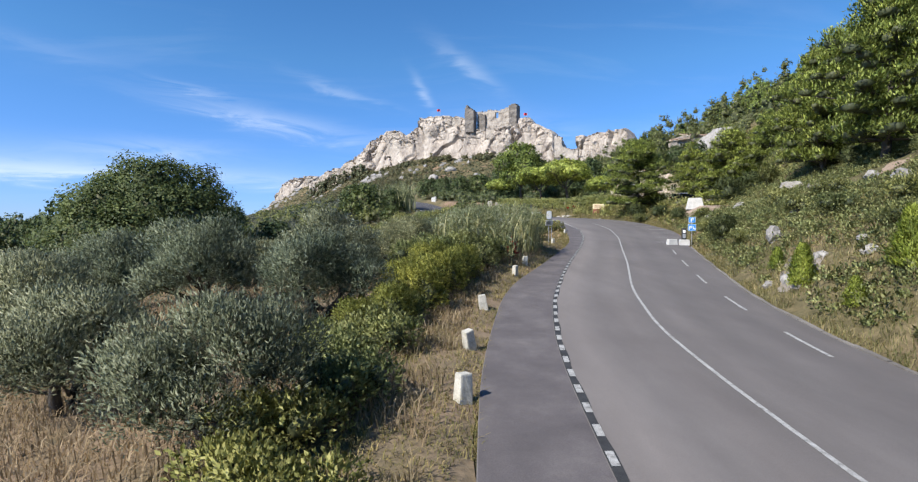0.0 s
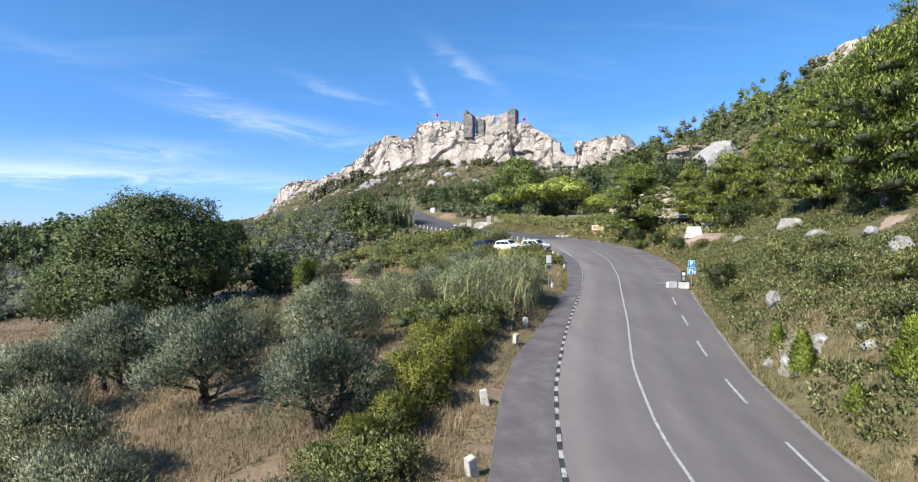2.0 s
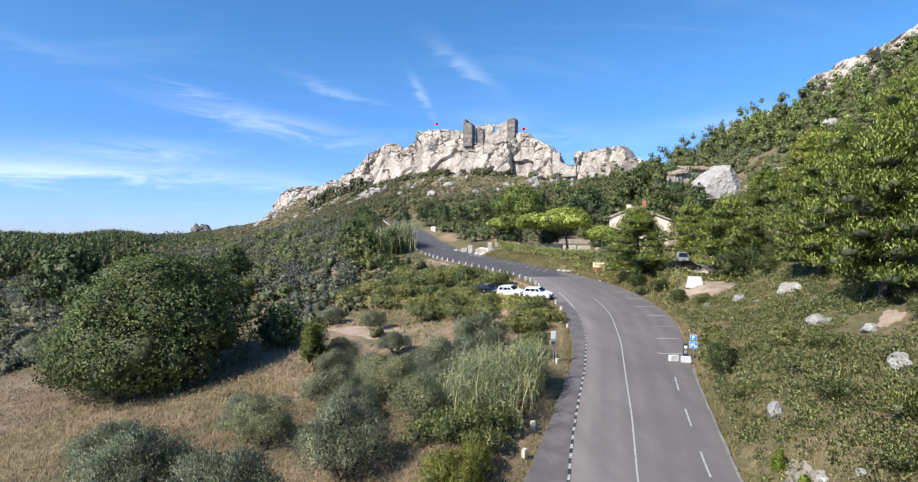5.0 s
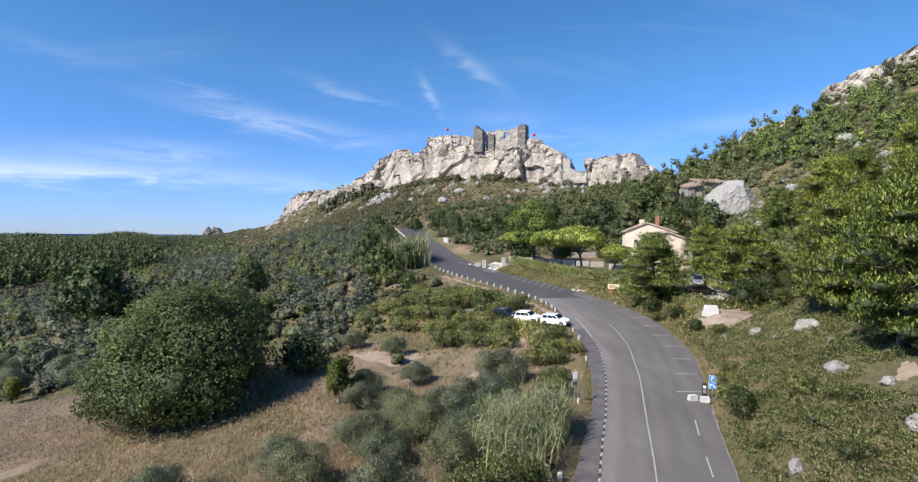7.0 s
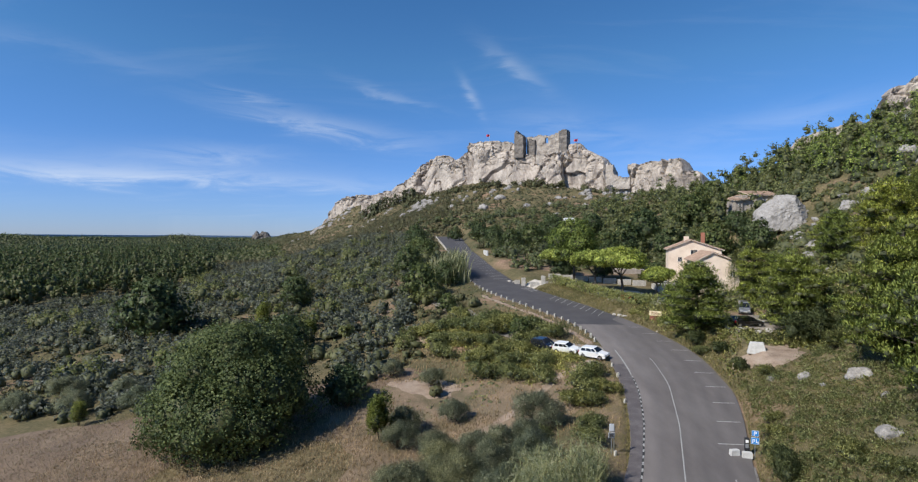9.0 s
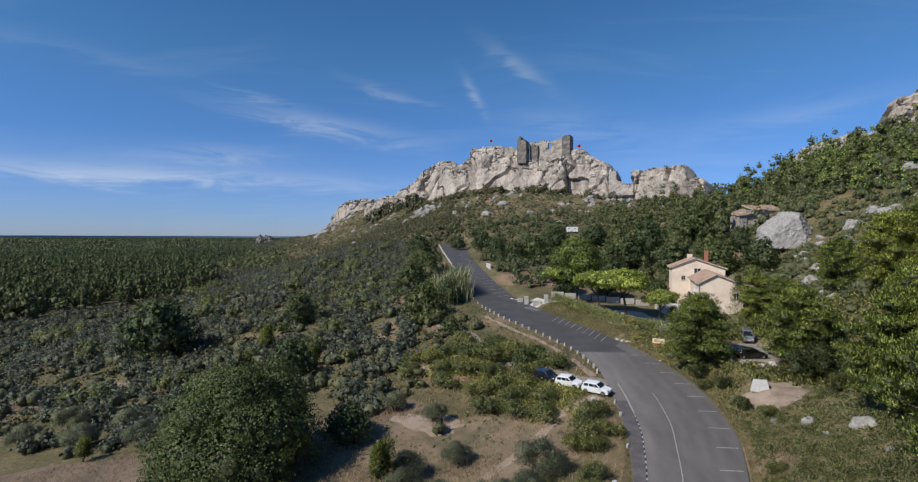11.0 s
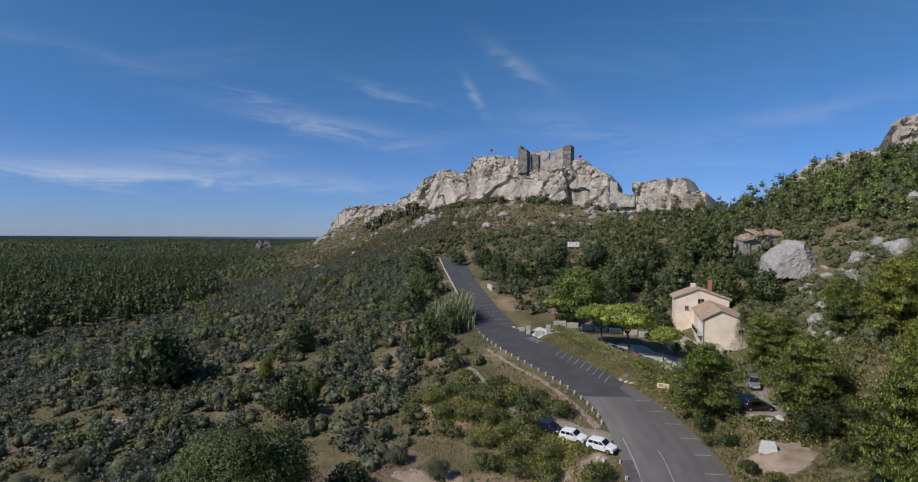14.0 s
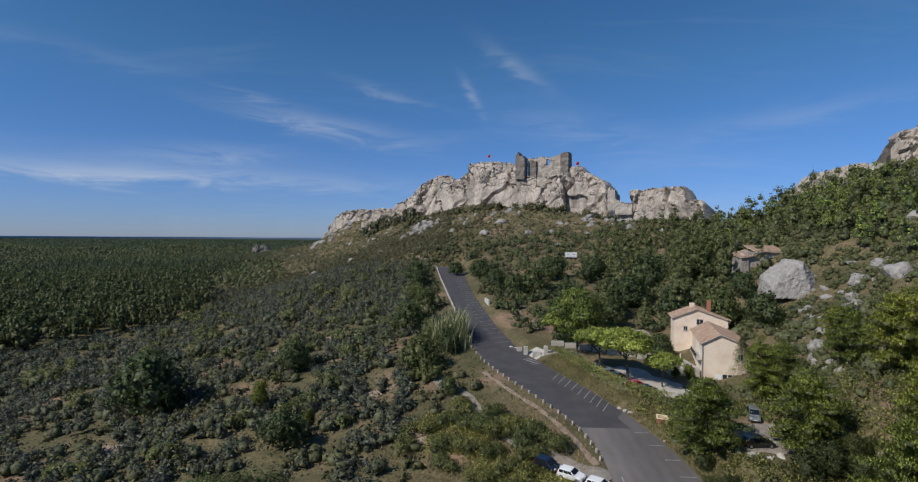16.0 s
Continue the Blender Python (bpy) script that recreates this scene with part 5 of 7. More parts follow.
oak2 = oak_tree(12, [(0, 0, 4.2, 3.4, 3.2, 3.0), (-2.0, 0.5, 3.0, 2.6, 2.6, 2.4), (2.2, -0.4, 3.1, 2.6, 2.6, 2.5), (0.4, 1.2, 5.4, 2.4, 2.4, 2.0), (0, -1.8, 2.6, 2.4, 2.2, 2.2)], 950, 0.44, "dark evergreen oak with a rounded dense crown", trunk_r=0.25, reach=0.5, group="evergreen oaks")
for x, y, s, a in [(-17.8, 66, 0.7, 0), (43.4, 131.0, 0.75, 60), (-78, 122, 1.9, 40), (-50, 141, 1.1, 90), (-36, 96, 1.0, 200), (-14.4, 127, 1.15, 20), (-22, 163, 1.2, 70), (-9, 138, 0.85, 120), (61, 198, 1.6, 0), (50, 178, 1.4, 50), (40, 168, 1.3, 100), (70, 176, 1.5, 150), (80, 186, 1.4, 200), (57, 160, 1.2, 30), (62, 141, 1.3, 80), (66, 128, 1.1, 110), (38, 158, 1.0, 160), (28, 178, 1.2, 10), (12, 196, 1.1, 60), (6, 214, 1.1, 90), (20, 205, 1.3, 20), (0, 238, 1.2, 140), (-12, 262, 0.9, 10), (-26, 226, 1.1, 90), (-30, 246, 1.2, 40), (-24, 200, 1.0, 250), (-20, 184, 1.1, 310), (30, 225, 1.4, 300), (45, 215, 1.4, 210), (-7, 112, 0.55, 30), (6.5, 85, 0.55, 70), (22, 142, 0.8, 30), (33, 141, 0.8, 240), (72, 150, 0.9, 80)]:
    put(oak2, x, y, a, s, 0.2)

olives = [olive_tree(101), olive_tree(102), olive_tree(103)]
OLIVES = [(-2.5, 10.8, 0.9), (-6.7, 13.3, 0.95), (-10.1, 16.5, 1.1), (-2.4, 20.2, 1.06), (-8.3, 23.8, 1.36), (-14.6, 28.8, 1.4), (-14.9, 22.9, 1.15), (-10.0, 35.1, 1.12), (-3.8, 28.4, 1.25), (0.2, 34.0, 1.05), (-6.6, 40.3, 1.15), (-2.0, 41.2, 1.15), (-12.6, 38.9, 0.9), (1.6, 38.2, 1.0), (2.0, 46.1, 1.1), (-3.3, 45.8, 1.1), (-8.6, 53.1, 0.9), (-18.6, 17.6, 1.1),
          (5.8, 52.9, 1.25), (-3.2, 59.0, 0.85), (-8.5, 56.9, 0.95), (-6.8, 71.2, 0.8), (-13.0, 75.5, 0.85), (-60, 74, 1.15), (-66.5, 81, 1.25), (-70, 76, 1.2), (-56, 80, 1.1), (-20.5, 36.0, 1.0), (-17.0, 69.0, 0.9), (-49.0, 72.0, 1.1), (-4.6, 50.2, 0.95), (-22.0, 24.0, 1.2), (-4.3, 43.2, 0.95), (0.4, 43.4, 1.0), (-4.5, 37.6, 0.9), (4.4, 43.4, 0.95), (4.2, 48.8, 0.9), (-0.6, 49.0, 0.85)]
for k, (x, y, s) in enumerate(OLIVES):
    put(olives[k % 3], x, y, 67 * k, s)
lime = bush(31, 1.9, 1.9, 5.2, 1500, 0.17, M_ALMOND, "young bright green almond tree in the dry field", "almond_tree", "tree", "almond trees")
put(lime, -11.0, 54.8, 0, 0.95)
put(lime, -54.5, 68.0, 100, 0.62)
put(lime, -48.9, 116, 50, 1.2)
put(lime, -34, 103, 150, 0.8)
# canes beside the road, with a few red leaves at their foot
r = np.random.default_rng(77)
cx = np.concatenate([4.0 + r.normal(size=1100) * 1.4, 8.2 + r.normal(size=500) * 0.9])
cy = np.concatenate([36.2 + r.normal(size=1100) * 2.1, 38.8 + r.normal(size=500) * 1.5])
ok = off_road(cx, cy, 1.2)
canes = thing("cane_thicket", "tall thicket of pale green giant canes beside the road", "canes")
part("stem", blades("stem", "", cx[ok], cy[ok], 2.9, 0.35, 0.05, M_CANE, 3), None, canes)
lx, ly = np.repeat(cx[ok], 9), np.repeat(cy[ok], 9)
lp = np.stack([lx, ly, ground_z(lx, ly) + 0.4 + 2.5 * r.random(len(lx))], -1) + r.normal(size=(len(lx), 3)) * 0.16
lv, lf = cards(lp, unit(r.normal(size=lp.shape) + np.array([0, 0, 0.6])), 0.42 * (0.6 + 0.8 * r.random(len(lp))), 0.10, r)
part("foliage", quick_mesh("foliage", lv, lf, M_CANE), None, canes)
canes2 = thing("cane_thicket", "broad pale green cane thicket below the upper road", "canes")
cx, cy = -7.0 + r.normal(size=900) * 2.6, 149 + r.normal(size=900) * 4.5
ok = off_road(cx, cy, 1.0)
part("stem", blades("stem", "", cx[ok], cy[ok], 6.5, 0.3, 0.3, M_CANE, 4), None, canes2)
put(bush(33, 0.35, 0.35, 1.5, 60, 0.12, M_RED, "small bush with red autumn leaves beside the canes", "red_bush", "bush"), 6.3, 33.6)
# hedge of brambles and broom on the bank
broom = bush(34, 1.4, 1.3, 2.1, 1700, 0.10, M_BROOM, "yellow-green broom bush on the road bank", "broom_bush", "bush", "broom bushes", 0.4)
for x, y, s in [(0.1, 19.3, 0.8), (0.9, 21.5, 0.95), (1.6, 23.6, 1.0), (2.3, 25.6, 0.95), (3.0, 27.4, 0.85), (0.2, 22.6, 0.9), (1.2, 26.0, 0.95), (-0.9, 18.0, 0.7)]:
    put(broom, x, y, 60 * x, s)
bramble = bush(35, 1.5, 1.4, 1.3, 1000, 0.11, M_BRAMBLE, "low tangled bramble bush on the road bank", "bramble_bush", "bush", "bramble bushes")
for k, (x, y, s) in enumerate([(-0.9, 8.6, 0.8), (-1.3, 10.6, 0.8), (-0.5, 12.4, 0.85), (-1.2, 14.2, 0.85), (-0.3, 16.2, 0.9), (0.2, 19.4, 0.85), (0.9, 22.2, 0.85), (-1.4, 16.6, 0.8), (3.6, 29.6, 0.9), (4.6, 32.0, 1.0), (2.6, 31.2, 1.1), (1.0, 30.0, 1.1), (13.6, 64.5, 1.4), (12.0, 61.0, 1.5), (14.4, 60.2, 1.1), (10.5, 57.5, 1.3), (12.3, 57.0, 1.0), (9.5, 46.5, 1.0), (10.6, 50.2, 0.9), (5.0, 48.6, 1.2), (8.0, 66.0, 1.4), (4.5, 69.0, 1.5), (0.5, 72.5, 1.7), (4.0, 74.5, 1.6), (8.0, 72.0, 1.5), (-0.5, 78.5, 1.5), (3.5, 80.0, 1.5), (6.5, 77.5, 1.4), (-6, 84.5, 1.6), (-2.5, 88.5, 1.7), (1.5, 86, 1.5), (-7.5, 91, 1.8), (-11, 98, 1.8), (-6, 99.5, 1.7), (-13, 92, 1.6), (9.5, 88.5, 2.0), (6.0, 92.5, 2.2), (3.0, 92.0, 2.1), (11.5, 84.5, 1.7), (-1.0, 95.0, 2.2), (7.5, 82.5, 1.7), (2.2, 98.5, 1.8), (-3.5, 103.5, 2.0), (33.6, 93.0, 1.2), (31.0, 74.5, 0.9), (33.4, 62.6, 0.8), (26.5, 47.5, 0.8), (28.0, 50.5, 0.7), (26.8, 38.0, 0.9), (24.4, 33.0, 0.8), (27.5, 34.5, 0.8), (23.0, 28.4, 0.8), (20.2, 21.4, 0.8), (21.6, 19.4, 0.9), (23.6, 24.0, 0.9), (28.6, 23.6, 1.1), (31.5, 31.0, 0.9), (35.0, 33.0, 1.0), (21.6, 34.4, 0.6)]):
    put(bramble, x, y, 50 * k, s)

# ---- the slope above the road ----
cone = young_pine(41, 2.5, 1.6, 2600, "bushy bright green young pine beside the road")
for x, y, s, t in [(17.0, 22.5, 0.66, 1.05), (18.2, 25.9, 0.45, 0.95), (16.1, 18.6, 0.46, 0.9), (17.4, 17.8, 0.80, 1.0), (17.4, 15.0, 0.5, 0.8)]:
    put(cone, x, y, 100 * x, s, 0.05, None, t)
pines = [pine_tree(51, 13, 9.8, 7500, 0.33, "tall bright green Aleppo pine with layered needle shelves"), pine_tree(52, 12, 10.4, 7500, 0.33, "broad bright green Aleppo pine on the slope"), pine_tree(53, 14, 8.8, 7500, 0.33, "tall Aleppo pine leaning on the slope", lean=0.06)]
PINES = [(33.2, 81.2, 1.08, 0.76), (46.3, 79.2, 1.02, 0.93), (51.1, 99.2, 0.82, 1.0), (64.2, 96.6, 0.74, 1.05), (64.4, 84.6, 1.02, 1.0), (39.9, 51.1, 0.96, 1.0), (34.2, 37.8, 0.98, 1.0), (55.0, 67.0, 0.98, 1.0), (42.5, 45.0, 1.05, 1.0), (50.0, 47.0, 1.1, 1.0), (44.5, 38.0, 1.15, 1.0), (56.0, 58.0, 1.0, 1.0), (66.0, 60.0, 1.0, 1.0),
         (74, 90, 0.8, 1.0), (74, 78, 0.9, 1.0), (80, 70, 0.95, 1.0), (88, 84, 0.75, 1.0), (90, 98, 0.6, 1.0), (68.5, 106.0, 0.55, 1.0), (58.0, 106.0, 0.6, 0.9)]
for k, (x, y, s, tall) in enumerate(PINES):
    put(pines[k % 3], x, y, 77 * k, s, 0.3, None, tall)
umbrella = oak_tree(55, [(0, 0, 6.6, 3.6, 3.4, 1.3), (2.6, 1.0, 6.0, 2.4, 2.4, 1.0), (-2.6, -0.6, 6.1, 2.5, 2.4, 1.0), (0.4, 2.4, 6.9, 2.4, 2.2, 0.9), (0, -2.4, 5.8, 2.6, 2.2, 1.0)], 2600, 0.34, "low spreading umbrella pine over the car park", "umbrella_pine", M_PINE, "umbrella pines", 0.25, 0.45, "pine tree")
put(umbrella, 30.2, 113.8, 20, 1.3)
put(umbrella, 26.0, 120.0, 120, 1.15)
put(umbrella, 36.5, 109.5, 220, 0.85)
put(umbrella, 20, 143, 20, 0.9)
stone_pine = oak_tree(57, [(0, 0, 12.6, 4.6, 4.4, 3.2), (3.6, 0.8, 10.4, 3.4, 3.4, 2.6), (-3.6, -0.4, 10.6, 3.5, 3.4, 2.7), (0.6, 3.6, 10.8, 3.4, 3.2, 2.6), (0.2, -3.6, 9.8, 3.6, 3.2, 2.6), (2.6, -2.4, 7.6, 2.8, 2.6, 2.0), (-2.8, -2.0, 7.4, 2.8, 2.6, 2.0)], 4200, 0.42, "tall rounded bright green stone pine at the car park", "stone_pine", M_STONEPINE, "", 0.34, 0.5, "pine tree")
put(stone_pine, 23.4, 132.5, 10, 1.0)
spire = young_pine(44, 8.5, 5.0, 2600, "dark blue-green fir beside the house wall", M_DARKPINE)
put(spire, 53.6, 112.6, 0, 1.0)
put(spire, 118, 268, 0, 1.3)
put(spire, 124, 274, 90, 1.1)
put(spire, 6, 186, 30, 1.0)
put(spire, 31, 196, 60, 1.1)
dark_bush = bush(36, 1.7, 1.6, 2.3, 1300, 0.13, M_DARKPINE, "dense dark green kermes oak bush", "oak_bush", "bush", "kermes oak bushes")
for k, (x, y, s) in enumerate([(31.6, 77.6, 0.95), (31.9, 65.3, 0.75), (32.6, 72.2, 0.75), (23.2, 39.6, 0.85), (24.4, 42.2, 0.6), (40.0, 60.0, 0.9), (41, 53.5, 0.9), (43.5, 46.5, 1.1), (46.5, 62.0, 1.2), (38.5, 45.5, 0.8)]):
    put(dark_bush, x, y, 70 * k, s)
grey_bush = bush(37, 1.7, 1.6, 2.3, 2600, 0.11, M_DARKPINE, "broad dark grey-green bush below the parking place", "grey_bush", "bush", "grey bushes")
for k, (x, y, s) in enumerate([(44.2, 72.4, 1.9), (47.4, 69.0, 1.5), (50.5, 74.0, 1.3)]):
    put(grey_bush, x, y, 90 * k, s)

# ---- hedge in front of the house ----
hx, hy = np.array([17.8, 21.5, 25.5, 29.5, 33.0]), np.array([131.5, 123.0, 112.5, 104.0, 97.5])
hedge = thing("hedge", "long clipped green hedge along the car park", "hedge")
s = np.linspace(0, 1, 2600)
px = np.interp(s, np.linspace(0, 1, 5), hx) + r.normal(size=len(s)) * 0.55
py = np.interp(s, np.linspace(0, 1, 5), hy) + r.normal(size=len(s)) * 0.55
pz = ground_z(px, py) + r.random(len(s)) ** 0.6 * 2.3
pp = np.stack([px, py, pz], -1)
v, f = cards(*sprays(pp, unit(r.normal(size=pp.shape) + np.array([0, 0, 0.8])), r, 4, 0.3), 0.26, 0.7, r)
part("foliage", quick_mesh("foliage", v, f, M_BRAMBLE), None, hedge)

# ---- what nobody could count: scrub, groves, woods, grass ----
def field(n, x0, x1, y0, y1, seed):
    q = np.random.default_rng(seed)
    return q.uniform(x0, x1, n), q.uniform(y0, y1, n), q


BARE = [(33, 113, 9), (43, 84, 8), (36.5, 66.5, 4.5), (52, 121, 10), (53, 141, 11), (81, 143, 8), (14.5, 134.5, 4.5), (45, 268, 4), (86, 166, 6)]
# scrub on the slope beside the road
x, y, q = field(6400, 14, 46, 8, 64, 201)
ok = off_road(x, y, 1.2) & (x > road_right(y)) & clear_of(x, y, BARE) & (ripple(x, y, 6, 8.0) + 0.13 * (x - road_right(y)) > -0.28) & clear_of(x, y, [(31.6, 34.4, 2.4), (17.2, 22.8, 1.4)])
scatter_clumps("slope_scrub", "low olive-green scrub covering the slope above the road", "scrub", x[ok][::2], y[ok][::2], 1.25 * (0.4 + q.random(len(x[ok][::2]))), 90, 0.15, M_BRAMBLE, 0.42, 1, 0.5, body=0.25)
scatter_clumps("slope_heath", "low brownish heath between the bushes of the slope", "scrub", x[ok][1::2], y[ok][1::2], 1.1 * (0.4 + q.random(len(x[ok][1::2]))), 80, 0.14, M_HEATH, 0.34, 21, 0.45, body=0.25)
x, y, q = field(2600, 14, 66, 40, 100, 211)
ok = off_road(x, y, 1.6) & (x > road_right(y)) & clear_of(x, y, BARE) & ((y > 62) | (x > 44)) & (ripple(x, y, 7, 8.0) + 0.08 * (x - road_right(y)) > 0.1)
scatter_clumps("bank_scrub", "green scrub under the pines", "scrub", x[ok], y[ok], 1.9 * (0.5 + q.random(ok.sum())), 46, 0.32, M_BRAMBLE, 0.45, 11, 0.5, body=0.5)
x, y, q = field(5200, 50, 200, 80, 250, 202)
ok = off_road(x, y, 3) & clear_of(x, y, BARE) & (x > road_right(y) + 8) & (ripple(x, y, 9, 1.0) > -0.6)
lx, ly, lz, lw = lobes(x[ok], y[ok], 3.4 * (0.5 + q.random(ok.sum())), 212, k=2)
scatter_clumps("hillside_scrub", "dense green garrigue scrub on the rocky hillside", "scrub", lx, ly, lw * 1.4, 18, 0.6, M_GARRIGUE, 0.5, 2, 0.4, lz * 0.6)
# scrub on the castle's hill
x, y, q = field(17000, -330, 190, 140, 680, 203)
d, foot = ridge_height(x, y)
ok = off_road(x, y, 3) & clear_of(x, y, BARE) & ((y > 230) | (x < -5) | (d < 60)) & (d > 2) & (ripple(x, y, 9, 6.0) + ripple(x, y, 3, 2.0) > -1.05) & ((d < 190) | (y > 400)) & clear_of(x, y, [(-44, 412, 11)])
x, y = x[ok], y[ok]
scatter_clumps("hill_scrub", "dark olive garrigue scrub on the castle hill", "scrub", x, y, 3.6 * (0.4 + q.random(len(x)) ** 1.8), 13, 0.95, M_SCRUB, 0.45, 3, 0.6)
x, y, q = field(900, -40, 140, 150, 330, 204)
ok = off_road(x, y, 4) & clear_of(x, y, BARE)
lx, ly, lz, lw = lobes(x[ok], y[ok], 5.0 * (0.5 + q.random(ok.sum())), 214, k=4)
scatter_clumps("hill_bushes", "scattered taller green bushes on the castle hill", "scrub", lx, ly, lw, 18, 0.8, M_DARKPINE, 0.6, 4, 0.55, lz)
x, y, q = field(17000, -240, 140, 280, 680, 209)
d, foot = ridge_height(x, y)
ok = (d < 75) & (d > 2) & clear_of(x, y, [(-44, 412, 9)])
x, y = x[ok], y[ok]
scatter_clumps("heath", "low brownish heath between the rocks below the castle", "scrub", x, y, 2.4 * (0.4 + q.random(len(x))), 6, 0.6, M_SCRUB, 0.4, 13, 0.55)
# shrubs at the foot of the cliffs and on their ledges
x, y, q = field(520, 0, 1, -1, 1, 207)
y = y - 1.6 * q.random(520) ** 2
fx = np.interp(x, np.linspace(0, 1, 9), [-58, -40, -22, 0, 25, 50, 72, 92, 124])
fy = np.interp(x, np.linspace(0, 1, 9), [455, 443, 431, 420, 406, 391, 376, 355, 309])
lx, ly, lz, lw = lobes(fx - 2.5 + q.normal(size=520) * 1.5, fy - 5 + y * 4, 5.6 * (0.4 + q.random(520)), 217, k=3)
lz = lz + 4.5 * np.clip(ripple(lx, ly, 7, 3.0), 0, 1) * q.random(len(lx))
keep = ripple(lx, ly, 6, 1.0) + 0.6 * ripple(lx, ly, 17, 2.0) > 0.1
lx, ly, lw, lz = lx[keep], ly[keep], lw[keep], lz[keep]
scatter_clumps("cliff_foot_scrub", "dark shrubs crowding the foot of the cliff", "scrub", lx, ly, lw, 14, 1.0, M_SCRUB, 0.8, 7, 0.5, lz)
u, w, q = field(130, 0, 1, 0, 1, 220)
fx = np.interp(u, [0, 0.25, 0.5, 0.75, 1], [-116, -98, -84, -70, -56])
fy = np.interp(u, [0, 0.25, 0.5, 0.75, 1], [513, 497, 484, 470, 459]) - 3.5
keep = ripple(fx, fy, 5, 2.0) > -0.2
lx, ly, lz, lw = lobes(fx[keep] - 1.5, fy[keep] - 3.0 * w[keep], 6.5 * (0.4 + q.random(keep.sum())), 221, k=3)
scatter_clumps("shoulder_scrub", "dark scrub growing over the broken rock shoulder", "scrub", lx, ly, lw, 14, 1.0, M_SCRUB, 0.8, 16, 0.5, lz + 9.0 * q.random(len(lz)) ** 1.3)
def in_near_wood(x, y):
    """The pine wood of the valley, up to the edge of the olive groves."""
    return (y < 430) & (x < np.interp(y, [120, 190, 217, 235, 261, 285, 305, 350, 420], [-250, -181, -168, -153, -140, -148, -160, -185, -225]) + 4 * ripple(x, y, 18, 3.0))


# the olive groves
x, y, q = field(5400, -235, 2, 66, 345, 205)
ok = ~in_near_wood(x, y) & off_road(x, y, 6) & ((x < -46) | clear_of(x, y, [(-44, 60, 30)])) & clear_of(x, y, [(-29, 59, 16), (-20, 66, 8)]) & (ripple(x, y, 13, 9.0) + 0.5 * ripple(x, y, 4, 1.0) > -0.45) & (x < -14 + 0.04 * (y - 70)) & (y > np.where(x < -46, 67 + 0.45 * np.maximum(-x - 54, 0), 75)) & (ridge_height(x, y)[0] > 120)
lx, ly, lz, lw = lobes(x[ok], y[ok], 4.2 * (0.6 + 0.7 * q.random(ok.sum())), 215, k=3)
scatter_clumps("olive_grove", "silvery olive trees of the terraced groves in the valley", "olive grove", lx, ly, lw * 1.25, 28, 0.62, M_GROVE, 0.62, 5, 0.6, lz, body=1.1)
x, y, q = field(3200, -225, 2, 66, 390, 206)
ok = ~in_near_wood(x, y) & off_road(x, y, 3) & clear_of(x, y, [(-44, 60, 31), (-29, 59, 14)]) & (ripple(x, y, 16, 3.0) + 0.6 * ripple(x, y, 5, 2.0) > -0.3) & (x < -2 + 0.1 * (y - 110))
lx, ly, lz, lw = lobes(x[ok], y[ok], 4.0 * (0.4 + q.random(ok.sum())), 216, k=2)
scatter_clumps("grove_scrub", "dark green scrub between the olive terraces", "scrub", lx, ly, lw * 1.3, 16, 0.7, M_SCRUB, 0.5, 6, 0.55, lz * 0.7)
x, y, q = field(6500, -170, -8, 225, 440, 222)
ok = ~in_near_wood(x, y) & off_road(x, y, 4) & (x < -12 - 0.05 * (y - 225)) & (x > -0.42 * y - 20) & (ripple(x, y, 9, 2.0) > -0.7)
scatter_clumps("terrace_scrub", "low dark garrigue on the upper terraces", "scrub", x[ok], y[ok], 3.0 * (0.5 + q.random(ok.sum())), 11, 0.8, M_SCRUB, 0.5, 23, 0.5, body=0.8)
x, y, q = field(150, -150, -8, 84, 300, 208)
ok = off_road(x, y, 8) & clear_of(x, y, [(-44, 60, 34)])
lx, ly, lz, lw = lobes(x[ok], y[ok], 6.5 * (0.5 + 0.8 * q.random(ok.sum()) ** 2), 218, k=7)
scatter_clumps("grove_oaks", "dark evergreen oaks scattered through the groves", "trees", lx, ly, lw, 34, 0.7, M_DARKPINE, 0.7, 9, 0.6, lz * 1.6)
x, y, q = field(4200, -115, 12, 62, 200, 210)
ok = off_road(x, y, 1.5) & (x < road_left(y)) & clear_of(x, y, [(-44, 60, 30)]) & (ripple(x, y, 8, 5.0) > -0.5)
scatter_clumps("tussocks", "low dry tussocks and seedlings between the trees", "scrub", x[ok], y[ok], 1.3 * (0.4 + q.random(ok.sum())), 12, 0.3, M_BRAMBLE, 0.4, 14, 0.3)
# brambles spreading below the track
x, y, q = field(3500, -16, 16, 66, 104, 219)
at = np.interp(y, [60, 75, 80, 87, 97, 107], [17.5, 16.0, 11.5, 6.5, 2.0, -3.0])
ok = (x < at - 2.4) & (x > at - 13 + 4 * ripple(x, y, 6, 2.0)) & clear_of(x, y, [(9, 66.5, 2.0), (13, 69.5, 2.0)])
scatter_clumps("bramble_carpet", "thick green carpet of brambles below the gravel track", "brambles", x[ok], y[ok], 2.1 * (0.5 + 0.8 * q.random(ok.sum())), 46, 0.28, M_BRAMBLE, 0.36, 15, 0.5, body=0.5)
